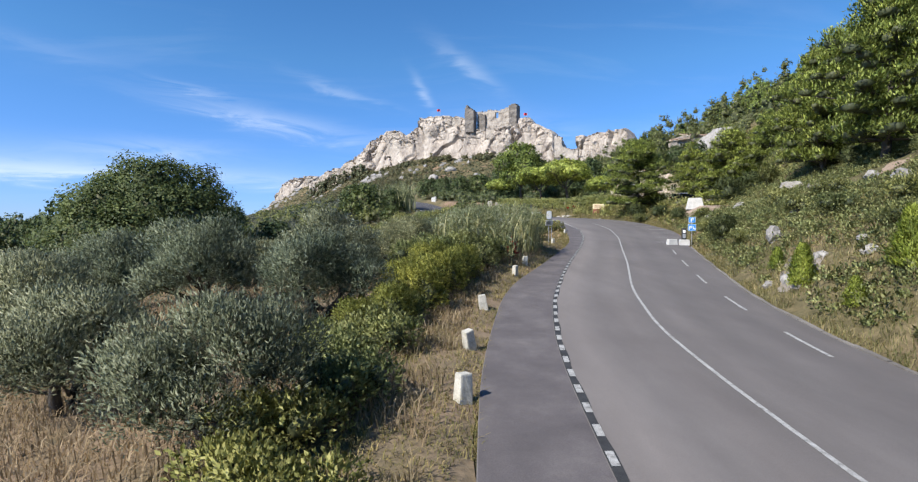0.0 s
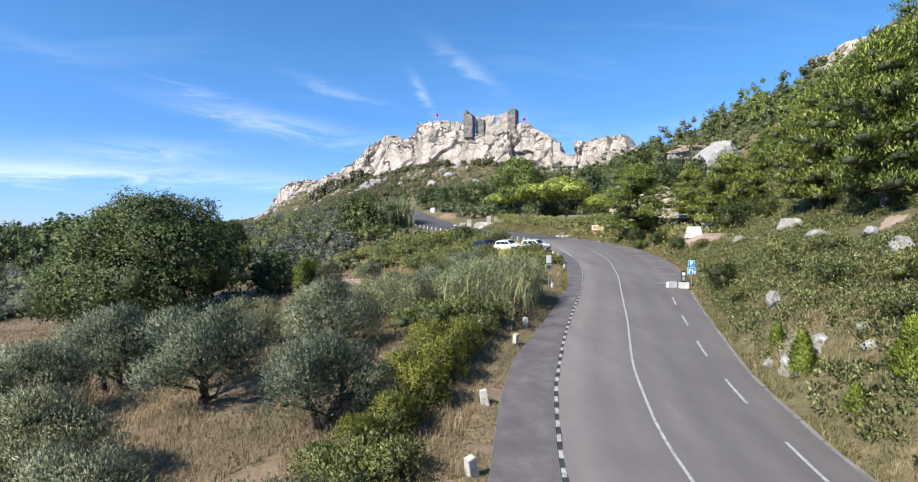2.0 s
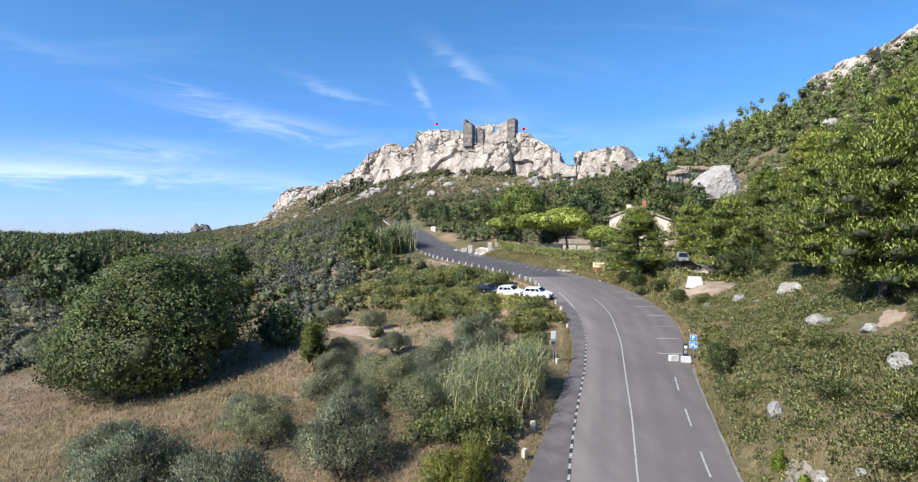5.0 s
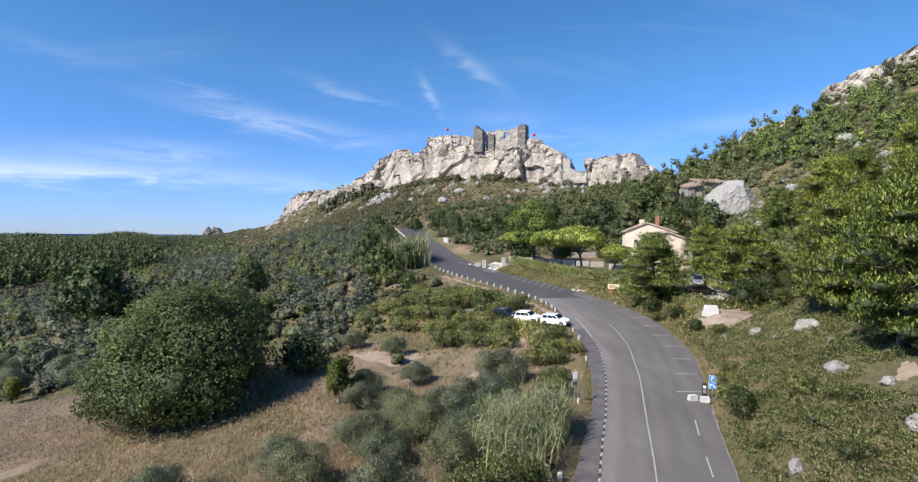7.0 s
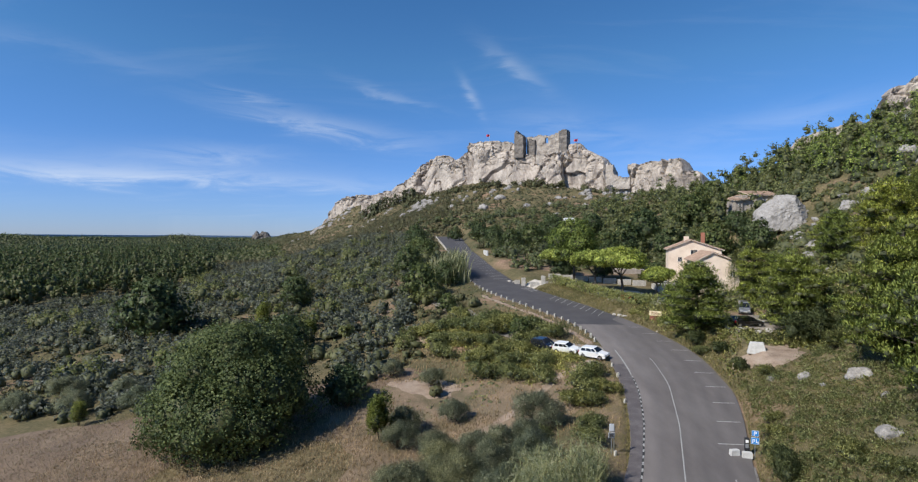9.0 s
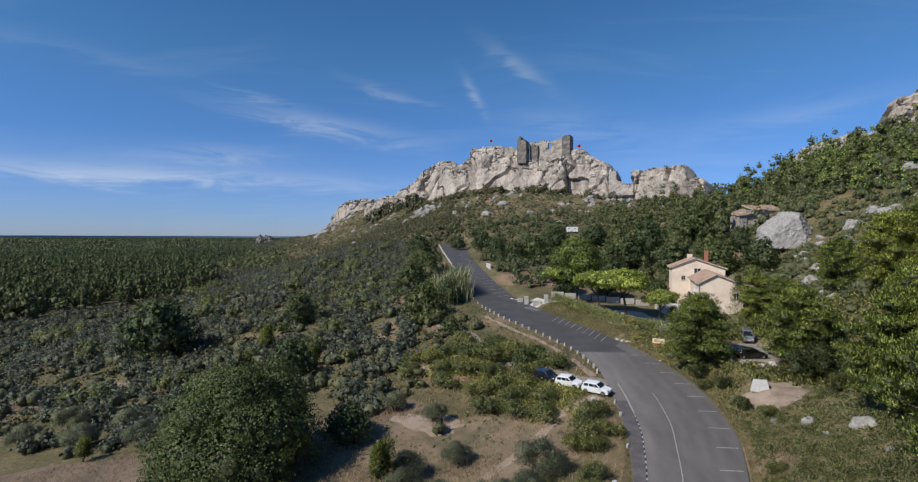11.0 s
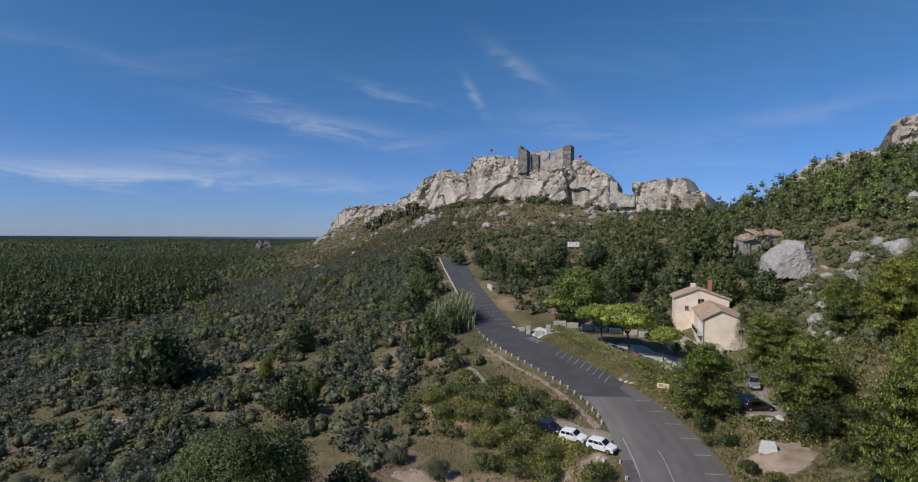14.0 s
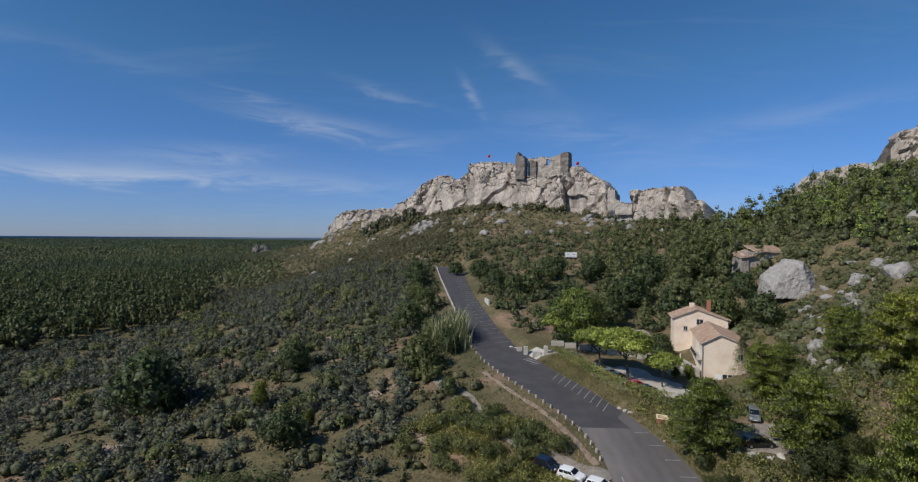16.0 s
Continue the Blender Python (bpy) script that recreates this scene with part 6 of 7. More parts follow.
# pine woods in the valley and on the far hills
def woods(name, label, n, x0, x1, y0, y1, test, size, tall, n_card, card, mat, seed, k=0, slim=1.0):
    """A wood as one mesh; with k, each tree has k lobes, one above another."""
    x, y, q = field(n, x0, x1, y0, y1, seed)
    ok = test(x, y)
    x, y = x[ok], y[ok]
    size = size * (0.6 + 0.7 * q.random(len(x)))
    lift = 0.0
    if k:
        x, y, lift, size = lobes(x, y, size, seed + 50, "pine", k)
        size = size * slim
    scatter_clumps(name, label, "woods", x, y, size, n_card, card, mat, tall, seed, 0.55, lift)


def in_far_wood(x, y):
    d, foot = ridge_height(x, y)
    return (d > 40) & (ground_z(x, y) < 60)


woods("pine_wood", "dense green pine wood in the valley", 4200, -440, -130, 150, 430, lambda x, y: in_near_wood(x, y) & (x > -1.05 * y - 25), 7.0, 0.8, 14, 1.1, M_VALLEYPINE, 301, 5, 0.95)
woods("pine_wood", "deeper green pine wood behind the olive groves", 1500, -520, -200, 300, 640, lambda x, y: (x < -225 - 0.25 * (y - 420)) & (y > 420) & in_far_wood(x, y), 6.4, 0.7, 10, 1.1, M_VALLEYPINE, 311, 3)
woods("valley_wood", "wide green pine woods beyond the valley", 30000, -1250, -150, 380, 1250, lambda x, y: (x > -1.25 * y - 25) & (x < -0.40 * y + 10) & ~in_near_wood(x, y) & in_far_wood(x, y), 7.5, 0.62, 6, 1.9, M_WOOD, 302)
woods("far_wood", "wooded hills on the horizon", 12000, -3300, -300, 1150, 3300, lambda x, y: (x > -1.1 * y) & (x < -0.3 * y) & in_far_wood(x, y), 18.0, 0.25, 3, 5.0, M_WOOD, 303)
woods("slope_pines", "pines crowding the upper hillside", 700, 70, 210, 60, 300, lambda x, y: (x > 92 + 0.10 * (y - 100)) & clear_of(x, y, BARE + [(144, 226, 17), (165, 216, 20), (185, 207, 24), (207, 198, 24), (228, 190, 20)]) & (ripple(x, y, 12, 4.0) > -0.35), 5.0, 0.8, 60, 0.56, M_PINE, 304, 6)
woods("saddle_trees", "dark trees on the saddle between castle and slope", 300, 20, 170, 150, 310, lambda x, y: (x > 34 + 0.15 * (y - 150)) & clear_of(x, y, BARE) & (x < 150), 6.5, 0.7, 32, 0.85, M_DARKPINE, 305, 5)
# grass
x, y, q = field(52000, -80, -8, 40, 82, 405)
ok = np.hypot((x + 44) * 0.91 + (y - 60) * 0.41, ((y - 60) * 0.91 - (x + 44) * 0.41) * 2.6) < 32
thing("stubble", "short pinkish stubble of the mown field", "grass", kind="stuff", mesh=blades("stubble", "", x[ok], y[ok], 0.34, 0.8, 0.05, M_STRAW, 9))
x, y, q = field(30000, -48, 2, 36, 60, 407)
ok = (ripple(x, y, 5, 2.0) > -0.6) & (x < road_left(y) - 6)
thing("meadow_grass", "bleached straw grass round the oak and the young olives", "grass", kind="stuff", mesh=blades("meadow_grass", "", x[ok], y[ok], 0.42, 0.75, 0.045, M_STRAW, 12))
x, y, q = field(95000, -20, 10, 4, 46, 401)
ok = off_road(x, y, 0.9) & (x < road_left(y)) & (ripple(x, y, 4, 2.0) + ripple(x, y, 1.5, 5.0) * 0.6 > -0.55)
thing("dry_grass", "tall straw-coloured dry grass below the road", "grass", kind="stuff", mesh=blades("dry_grass", "", x[ok], y[ok], 0.5, 0.7, 0.026, M_STRAW, 5))
u, y, q = field(34000, 0, 1, 2, 68, 402)
x = road_left(y) + 0.06 - 2.8 * u ** 1.15
ok = (ripple(x, y, 1.2, 7.0) + 1.6 * u > -0.15) & (ripple(x, y, 0.5, 3.0) > -0.75)
thing("verge_grass", "green and dry grass on the road verge", "grass", kind="stuff", mesh=blades("verge_grass", "", x[ok], y[ok], 0.24, 0.8, 0.02, M_TURF, 6))
u, y, q = field(46000, 0, 1, 4, 62, 403)
x = road_right(y) + 0.28 + 9.0 * u ** 1.3
ok = (ripple(x, y, 2.0, 1.0) > -0.55) & clear_of(x, y, [(36.5, 66.5, 4.5)])
thing("slope_grass", "dry grass along the foot of the slope", "grass", kind="stuff", mesh=blades("slope_grass", "", x[ok], y[ok], 0.3, 0.8, 0.022, M_TURF, 7))
u, y, q = field(16000, 0, 1, 62, 132, 406)
x = road_right(y) + 0.3 + 4.6 * u
ok = (ripple(x, y, 3.0, 4.0) > -0.7) & clear_of(x, y, [(35, 66.5, 4.0), (14.5, 134.5, 4)])
thing("roadside_grass", "rough greenish grass between the road and the hedge", "grass", kind="stuff", mesh=blades("roadside_grass", "", x[ok], y[ok], 0.42, 0.7, 0.06, M_TURF, 10))
x, y, q = field(14000, -20, 20, 48, 110, 404)
ok = off_road(x, y, 0.6) & (x < road_left(y)) & (ripple(x, y, 6, 3.0) > -0.3)
thing("bank_grass", "rough yellow grass on the bank below the bollards", "grass", kind="stuff", mesh=blades("bank_grass", "", x[ok], y[ok], 0.5, 0.6, 0.07, M_STRAW, 8))


# ---- the ruined castle on its rock ----
def ruin_wall(x0, y0, x1, y1, z0, tops, thick, seed, holes=()):
    """A broken wall from one foot to the other in one piece: rough courses up to an uneven top, with holes left open (u0, u1, v0, v1 in shares)."""
    L = math.hypot(x1 - x0, y1 - y0)
    d, n = Vector(((x1 - x0) / L, (y1 - y0) / L, 0)), Vector((-(y1 - y0) / L, (x1 - x0) / L, 0))
    r = random.Random(seed)
    zmax = max(tops) + 0.6
    cols, rows = max(int(L / 0.9), 4), int((zmax - z0) / 0.9)
    full = set()
    for c in range(cols):
        u = (c + 0.5) / cols
        k = u * (len(tops) - 1)
        i = min(int(k), len(tops) - 2)
        top = tops[i] + (tops[i + 1] - tops[i]) * (k - i) + r.uniform(-0.6, 0.6)
        for q in range(rows):
            v = (q + 0.5) / rows
            if z0 + v * (zmax - z0) < top and not any(a < u < b and e < v < f for a, b, e, f in holes):
                full.add((c, q))
    bm = bmesh.new()
    made = {}

    def at(c, q, back):
        if (c, q, back) not in made:
            p = Vector((x0, y0, z0)) + d * (L * c / cols) + n * (thick * (0.5 if back else -0.5)) + Vector((0, 0, (zmax - z0) * q / rows))
            p += Vector((r.uniform(-0.16, 0.16), r.uniform(-0.16, 0.16), r.uniform(-0.14, 0.14))) + n * 0.5 * noise.noise(p * 0.35)
            made[(c, q, back)] = bm.verts.new(p)
        return made[(c, q, back)]

    for c, q in sorted(full):
        bm.faces.new((at(c, q, 0), at(c + 1, q, 0), at(c + 1, q + 1, 0), at(c, q + 1, 0)))
        bm.faces.new((at(c, q + 1, 1), at(c + 1, q + 1, 1), at(c + 1, q, 1), at(c, q, 1)))
        for dc, dq, a, b in ((-1, 0, (c, q), (c, q + 1)), (1, 0, (c + 1, q + 1), (c + 1, q)), (0, 1, (c, q + 1), (c + 1, q + 1)), (0, -1, (c + 1, q), (c, q))):
            if (c + dc, q + dq) not in full:
                bm.faces.new((at(*a, 0), at(*b, 0), at(*b, 1), at(*a, 1)))
    bmesh.ops.recalc_face_normals(bm, faces=bm.faces[:])
    return bm


castle = thing("ruined_castle", "roofless ruined medieval castle of grey stone", "castle ruin")
# towers in darker stone than the walls: their shade is in the colour
part("tower", ruin_wall(28.0, 416.0, 34.6, 412.8, 84, [103.5, 104.5, 102.5, 102.5, 99], 7.0, 1), M_DARKSTONE, castle, "dark jagged broken tower")
part("tower", ruin_wall(39.0, 415.0, 43.2, 412.4, 84, [97.5, 98, 97.3], 5.0, 2), M_DARKSTONE, castle, "dark square tower stump")
part("wall", ruin_wall(36.9, 417.0, 61.2, 402.6, 80, [101.5, 100.2, 101.2, 99.8, 100.8, 102], 2.2, 3, [(0.56, 0.66, 0.62, 0.84)]), M_RUIN, castle, "pale ruined wall with open arches")
part("wall", ruin_wall(42.7, 405.0, 60.7, 395.5, 78, [87, 85.5, 87.5, 86, 87], 2.0, 4, [(0.35, 0.5, 0.2, 0.6)]), M_RUIN, castle, "low broken front wall")
part("tower", ruin_wall(60.2, 399.5, 65.5, 396.0, 80, [101.4, 102, 101.8], 6.0, 5), M_DARKSTONE, castle, "tall square tower, shade painted into its dark stone")
part("wall", ruin_wall(-6, 436, 24, 421, 88, [95.5, 97, 96.5, 98.5, 97], 1.6, 6), M_RUIN, castle, "low parapet along the rock")
part("wall", ruin_wall(90, 360, 99, 352, 55, [66, 64, 62.5, 63], 1.4, 7), M_RUIN, castle, "pale curtain wall between the rocks")
part("wall", ruin_wall(86, 364, 90, 360, 58, [73, 71.5], 1.4, 8), M_RUIN, castle, "broken gate tower")
for fx, fy, fz, fh in ((7.5, 426, 96.5, 8.5), (70.5, 386, 86, 8)):
    flag = thing("flagpole", "red flag flying on a thin pole above the castle", "flag", "flags")
    part("pole", rod((fx, fy, fz - 3), (fx, fy, fz + fh), 0.12), M_STEEL, flag)
    u, w = np.meshgrid(np.linspace(0, 1, 9), np.linspace(0, 1, 5), indexing="ij")
    P3 = np.stack([fx - 2.6 * u, fy + 0.35 * np.sin(u * 6 + w), fz + fh - 1.9 + 1.8 * w - 0.3 * u], -1).reshape(-1, 3)
    part("cloth", quick_mesh("cloth", P3, grid_faces(9, 5), M_FLAG), None, flag, "red cloth")


# ---- the house ----
def tiled_roof(name, corners, parent, cols, rows):
    """A roof slope of overlapping half-round tiles over four corners (eave a, eave b, ridge b, ridge a)."""
    a, b, c, d = (np.array(p, float) for p in corners)
    nrm = unit(np.cross(b - a, d - a))
    if nrm[2] < 0:
        nrm = -nrm
    V, F, base = [], [], 0
    for i in range(cols):
        for j in range(rows):
            p0, p1 = j / rows, min((j + 1.15) / rows, 1.0)
            ring = []
            for v in (p0, p1):
                for k in range(4):
                    u = (i + k / 3) / cols
                    q = (a + (b - a) * u) * (1 - v) + (d + (c - d) * u) * v
                    ring.append(q + nrm * (0.05 + 0.11 * math.sin(math.pi * k / 3) + (0.05 if v == p0 else 0)))
            V += ring
            F += [[base + k, base + k + 1, base + 5 + k, base + 4 + k] for k in range(3)]
            base += 8
    slope = part(name, quick_mesh("tiles", np.array(V), np.array(F), M_TILE), None, parent, "weathered terracotta tile slope")
    low = [tuple(p - nrm * 0.12) for p in (a, b, c, d)]
    part("roof_deck", quick_mesh("roof_deck", [tuple(p) for p in (a, b, c, d)] + low, [(0, 1, 2, 3), (7, 6, 5, 4), (0, 4, 5, 1), (1, 5, 6, 2), (2, 6, 7, 3), (3, 7, 4, 0)], M_RENDER), None, parent)
    return slope


def wall_box(x0, y0, x1, y1, z0, z1, gable=None):
    """Four rendered walls; gable: (x of the ridge, z of the ridge) on the front and back."""
    bm = bmesh.new()
    if gable:
        gx_, gz_ = gable
        prof = [(x0, z0), (x1, z0), (x1, z1), (gx_, gz_), (x0, z1)]
    else:
        prof = [(x0, z0), (x1, z0), (x1, z1), (x0, z1)]
    f = [bm.verts.new((x, y0, z)) for x, z in prof]
    b = [bm.verts.new((x, y1, z)) for x, z in prof]
    bm.faces.new(f), bm.faces.new(b[::-1])
    for i in range(len(prof)):
        j = (i + 1) % len(prof)
        bm.faces.new((f[j], f[i], b[i], b[j]))
    bmesh.ops.recalc_face_normals(bm, faces=bm.faces[:])
    return bm


def window(parent, x, y, z, w, h, facing="front", shutters=False):
    if facing == "front":
        g = part("window", box(x - w / 2, y - 0.03, z, x + w / 2, y + 0.12, z + h), M_SHUTTER, parent, "dark glazed window")
        for a in (x - w / 2 - 0.06, x + w / 2, x - 0.03):
            part("window_frame", box(a, y - 0.08, z - 0.05, a + 0.06, y + 0.05, z + h + 0.05), M_FRAME, g)
        part("window_sill", box(x - w / 2 - 0.15, y - 0.16, z - 0.12, x + w / 2 + 0.15, y + 0.05, z - 0.02), M_STONE, g)
        if shutters:
            for a in (x - w, x + w / 2 + 0.07):
                part("shutter", box(a, y - 0.09, z, a + w / 2 - 0.07, y - 0.02, z + h), M_FRAME, g)
    else:
        g = part("window", box(x - 0.03, y - w / 2, z, x + 0.12, y + w / 2, z + h), M_SHUTTER, parent, "dark glazed window")
        for a in (y - w / 2 - 0.06, y + w / 2, y - 0.03):
            part("window_frame", box(x - 0.08, a, z - 0.05, x + 0.05, a + 0.06, z + h + 0.05), M_FRAME, g)
        part("window_sill", box(x - 0.16, y - w / 2 - 0.15, z - 0.12, x + 0.05, y + w / 2 + 0.15, z - 0.02), M_STONE, g)
    return g


house = thing("house", "two-winged Provencal house of ochre render with terracotta roofs", "house")
HZ = 9.0
house.matrix_basis = pose(46.8, 115.5, 0, 0, 0, -14.8) @ pose(-46.8, -115.5, 0)
part("wall", wall_box(46.8, 115.5, 55.3, 132.8, HZ - 1, 17.6, (50.1, 19.6)), M_RENDER, house, "ochre front wing with a gable")
part("wall", wall_box(42.8, 136.5, 55.3, 144.0, HZ - 1, 19.9, (48.2, 22.2)), M_RENDER, house, "ochre back wing with a gable")
part("wall", wall_box(47.2, 132.7, 55.0, 136.6, HZ - 1, 16.8), M_RENDER, house, "low link between the wings")
tiled_roof("roof", [(46.2, 115.0, 17.55), (46.2, 133.2, 17.55), (50.1, 133.2, 19.75), (50.1, 115.0, 19.75)], house, 34, 8)
tiled_roof("roof", [(55.9, 133.2, 17.5), (55.9, 115.0, 17.5), (50.1, 115.0, 19.75), (50.1, 133.2, 19.75)], house, 34, 11)
tiled_roof("roof", [(42.2, 136.0, 19.8), (42.2, 144.5, 19.8), (48.2, 144.5, 22.35), (48.2, 136.0, 22.35)], house, 18, 11)
tiled_roof("roof", [(55.9, 144.5, 19.75), (55.9, 136.0, 19.75), (48.2, 136.0, 22.35), (48.2, 144.5, 22.35)], house, 18, 13)
part("chimney", box(50.9, 139.3, 20.6, 51.8, 140.3, 24.2, 0.05), M_CHIMNEY, house, "tall red brick chimney")
part("chimney", box(47.0, 141.0, 21.2, 48.2, 142.0, 23.2, 0.05), M_RENDER, house, "short rendered chimney")
window(house, 48.9, 136.5, 18.4, 1.5, 1.3)
window(house, 45.6, 136.5, 16.8, 0.9, 1.0)
window(house, 54.0, 115.5, 14.6, 0.9, 1.1)
door = part("door", box(50.6, 115.42, HZ, 53.6, 115.6, HZ + 2.3, 0.03), M_SHUTTER, house, "wide arched glazed door")
for a in (50.5, 51.5, 52.5, 53.5):
    part("door_frame", box(a, 115.36, HZ, a + 0.12, 115.45, HZ + 2.4), M_FRAME, door)
part("shutter", box(49.2, 115.36, HZ, 50.4, 115.46, HZ + 2.3), M_FRAME, door, "open white shutter")
part("shutter", box(53.7, 115.36, HZ, 54.9, 115.46, HZ + 2.3), M_FRAME, door, "open white shutter")
for k, wy in enumerate((118.2, 121.2, 124.2)):
    window(house, 46.8, wy, 14.2, 1.1, 1.7, "side")
    window(house, 46.8, wy, 10.2, 1.1, 2.0, "side")
part("downpipe", rod((46.7, 115.35, HZ), (46.7, 115.35, 17.5), 0.08), M_STEEL, house)
balcony = part("balcony", box(45.6, 117.0, 13.7, 46.8, 126.5, 13.9, 0.03), M_WALLSTONE, house, "narrow balcony along the side wall")
for k in range(20):
    part("baluster", rod((45.7, 117.1 + 0.49 * k, 13.9), (45.7, 117.1 + 0.49 * k, 14.9), 0.03, 5), M_BLACK, balcony)
part("handrail", rod((45.7, 117.0, 14.9), (45.7, 126.5, 14.9), 0.04, 6), M_BLACK, balcony)
terrace = thing("terrace", "raised stone terrace with a pale retaining wall beside the house", "terrace")
part("wall", box(40.6, 116.8, 8.4, 46.75, 126.0, 11.9, 0.05), M_WALLSTONE, terrace)
part("paving", box(40.9, 117.1, 11.88, 46.7, 125.8, 11.96), M_GRAVEL, terrace)
for k in range(9):
    part("rail_post", rod((40.8, 117 + 1.1 * k, 11.9), (40.8, 117 + 1.1 * k, 12.9), 0.04, 5), M_BLACK, terrace)
part("rail", rod((40.8, 117, 12.9), (40.8, 125.8, 12.9), 0.04, 5), M_BLACK, terrace)
parasol = thing("parasol", "closed cream parasol standing on the terrace", "parasol")
part("pole", rod((43.6, 119.5, 11.95), (43.6, 119.5, 14.3), 0.04), M_FRAME, parasol)
part("canopy", rod((43.6, 119.5, 12.9), (43.6, 119.5, 14.5), 0.16, 10), M_YELLOW, parasol)
for k, (tx, ty) in enumerate(((42.4, 121.6), (44.6, 122.6), (42.6, 118.4))):
    table = thing("terrace_table", "small white terrace table", "table", "terrace tables")
    bm = bmesh.new()
    bmesh.ops.create_cone(bm, cap_ends=True, segments=16, radius1=0.5, radius2=0.5, depth=0.04, matrix=Matrix.Translation((tx, ty, 12.69)))
    part("tabletop", bm, M_FRAME, table)
    part("leg", rod((tx, ty, 11.95), (tx, ty, 12.68), 0.04), M_STEEL, table)
cyl = bush(61, 1.2, 1.2, 3.2, 700, 0.2, M_PINE, "clipped rounded green shrub at the house front", "clipped_shrub", "shrub", "clipped shrubs")
put(cyl, 43.3, 114.3, 0, 1.0)
put(cyl, 40.9, 115.2, 90, 0.8)

hut = thing("stone_hut", "old stone hut with a low terracotta roof behind the boulder", "hut")
hb = gz(84, 166) - 1
part("wall", wall_box(79.5, 163, 90.5, 170, hb - 2, hb + 4.4), M_RUIN, hut)
tiled_roof("roof", [(81.8, 162.4, hb + 4.3), (91, 162.4, hb + 4.3), (91, 170.4, hb + 6.2), (81.8, 170.4, hb + 6.2)], hut, 18, 10)
tiled_roof("roof", [(77.0, 162.0, hb + 2.6), (81.8, 162.0, hb + 3.4), (81.8, 169, hb + 5.0), (77.0, 169, hb + 3.6)], hut, 9, 9)
part("wall", wall_box(77.4, 162.6, 79.6, 168.5, hb - 2, hb + 2.7), M_RUIN, hut, "ruined lean-to wall")
window(hut, 86.5, 163, hb + 1.6, 1.0, 1.1)
window(hut, 78.6, 162.6, hb + 0.8, 0.7, 0.9)


# ---- cars ----
def car(paint, label, L=4.0, W=1.72, H=1.5, boxy=0.0):
    """A small hatchback that looks towards +x; its wheels stand on z = 0."""
    c = thing("car", label, "car", "parked cars")
    hw = W / 2
    low = [(-L / 2, 0.42, 0.93), (-L / 2 + 0.03, 0.78, 0.97), (-L / 2 + 0.12, 0.95, 0.97), (L / 2 - 1.05, 0.96, 0.98), (L / 2 - 0.35, 0.80, 0.94), (L / 2 - 0.04, 0.66, 0.88), (L / 2, 0.42, 0.86), (L / 2 - 0.1, 0.20, 0.9), (-L / 2 + 0.1, 0.22, 0.93)]
    bm = bmesh.new()
    rings = []
    for k in (-1, -0.86, 0.86, 1):
        inset = 0.0 if abs(k) < 0.9 else 0.07
        rings.append([bm.verts.new((x * (1 - inset * 0.25), k * hw * w, z - inset * (0.9 if z > 0.7 else -0.5))) for x, z, w in low])
    n = len(low)
    for a, b in zip(rings, rings[1:]):
        for i in range(n):
            bm.faces.new((a[i], b[i], b[(i + 1) % n], a[(i + 1) % n]))
    bm.faces.new(rings[0]), bm.faces.new(rings[-1][::-1])
    bmesh.ops.recalc_face_normals(bm, faces=bm.faces[:])
    bmesh.ops.bevel(bm, geom=bm.edges[:], offset=0.025, segments=2, affect="EDGES")
    body = part("body", bm, paint, c)
    x0, x1, x2, x3 = -L / 2 + 0.15, -L / 2 + 0.42 - 0.15 * boxy, L / 2 - 1.78 + 0.2 * boxy, L / 2 - 1.02
    bm = bmesh.new()
    lo = [bm.verts.new(p) for p in ((x0, -hw * 0.95, 0.93), (x0, hw * 0.95, 0.93), (x3, hw * 0.95, 0.94), (x3, -hw * 0.95, 0.94))]
    hi = [bm.verts.new(p) for p in ((x1, -hw * 0.76, H - 0.03), (x1, hw * 0.76, H - 0.03), (x2, hw * 0.76, H), (x2, -hw * 0.76, H))]
    bm.faces.new(hi)
    for i in range(4):
        bm.faces.new((lo[i], lo[(i + 1) % 4], hi[(i + 1) % 4], hi[i]))
    bmesh.ops.recalc_face_normals(bm, faces=bm.faces[:])
    bmesh.ops.bevel(bm, geom=bm.edges[:], offset=0.05, segments=3, affect="EDGES")
    part("cabin", bm, paint, c)

    def pane(name, pts, label):
        p = [Vector(q) for q in pts]
        nn = (p[1] - p[0]).cross(p[3] - p[0]).normalized()
        bm = bmesh.new()
        f = [bm.verts.new(q + nn * 0.022) for q in p]
        g = [bm.verts.new(q - nn * 0.02) for q in p]
        bm.faces.new(f), bm.faces.new(g[::-1])
        for i in range(4):
            bm.faces.new((f[(i + 1) % 4], f[i], g[i], g[(i + 1) % 4]))
        return part(name, bm, M_GLASS, c, label)

    def side(k, a, b):
        ax = lambda x, s: x0 + (x1 - x0) * s if x == 0 else x3 + (x2 - x3) * s
        f0, f1 = a, b
        pts = []
        for f, s in ((f0, 0.14), (f1, 0.14), (f1, 0.82), (f0, 0.82)):
            x = (ax(0, s)) * (1 - f) + ax(1, s) * f
            pts.append((x, k * hw * (0.95 - 0.19 * s), 0.935 + (H - 0.945) * s))
        return pts if k < 0 else pts[::-1]

    for k in (-1, 1):
        pane("side_window", side(k, 0.08, 0.36), "dark rear side window")
        pane("side_window", side(k, 0.40, 0.70), "dark side window")
        pane("side_window", side(k, 0.73, 0.95), "dark front side window")
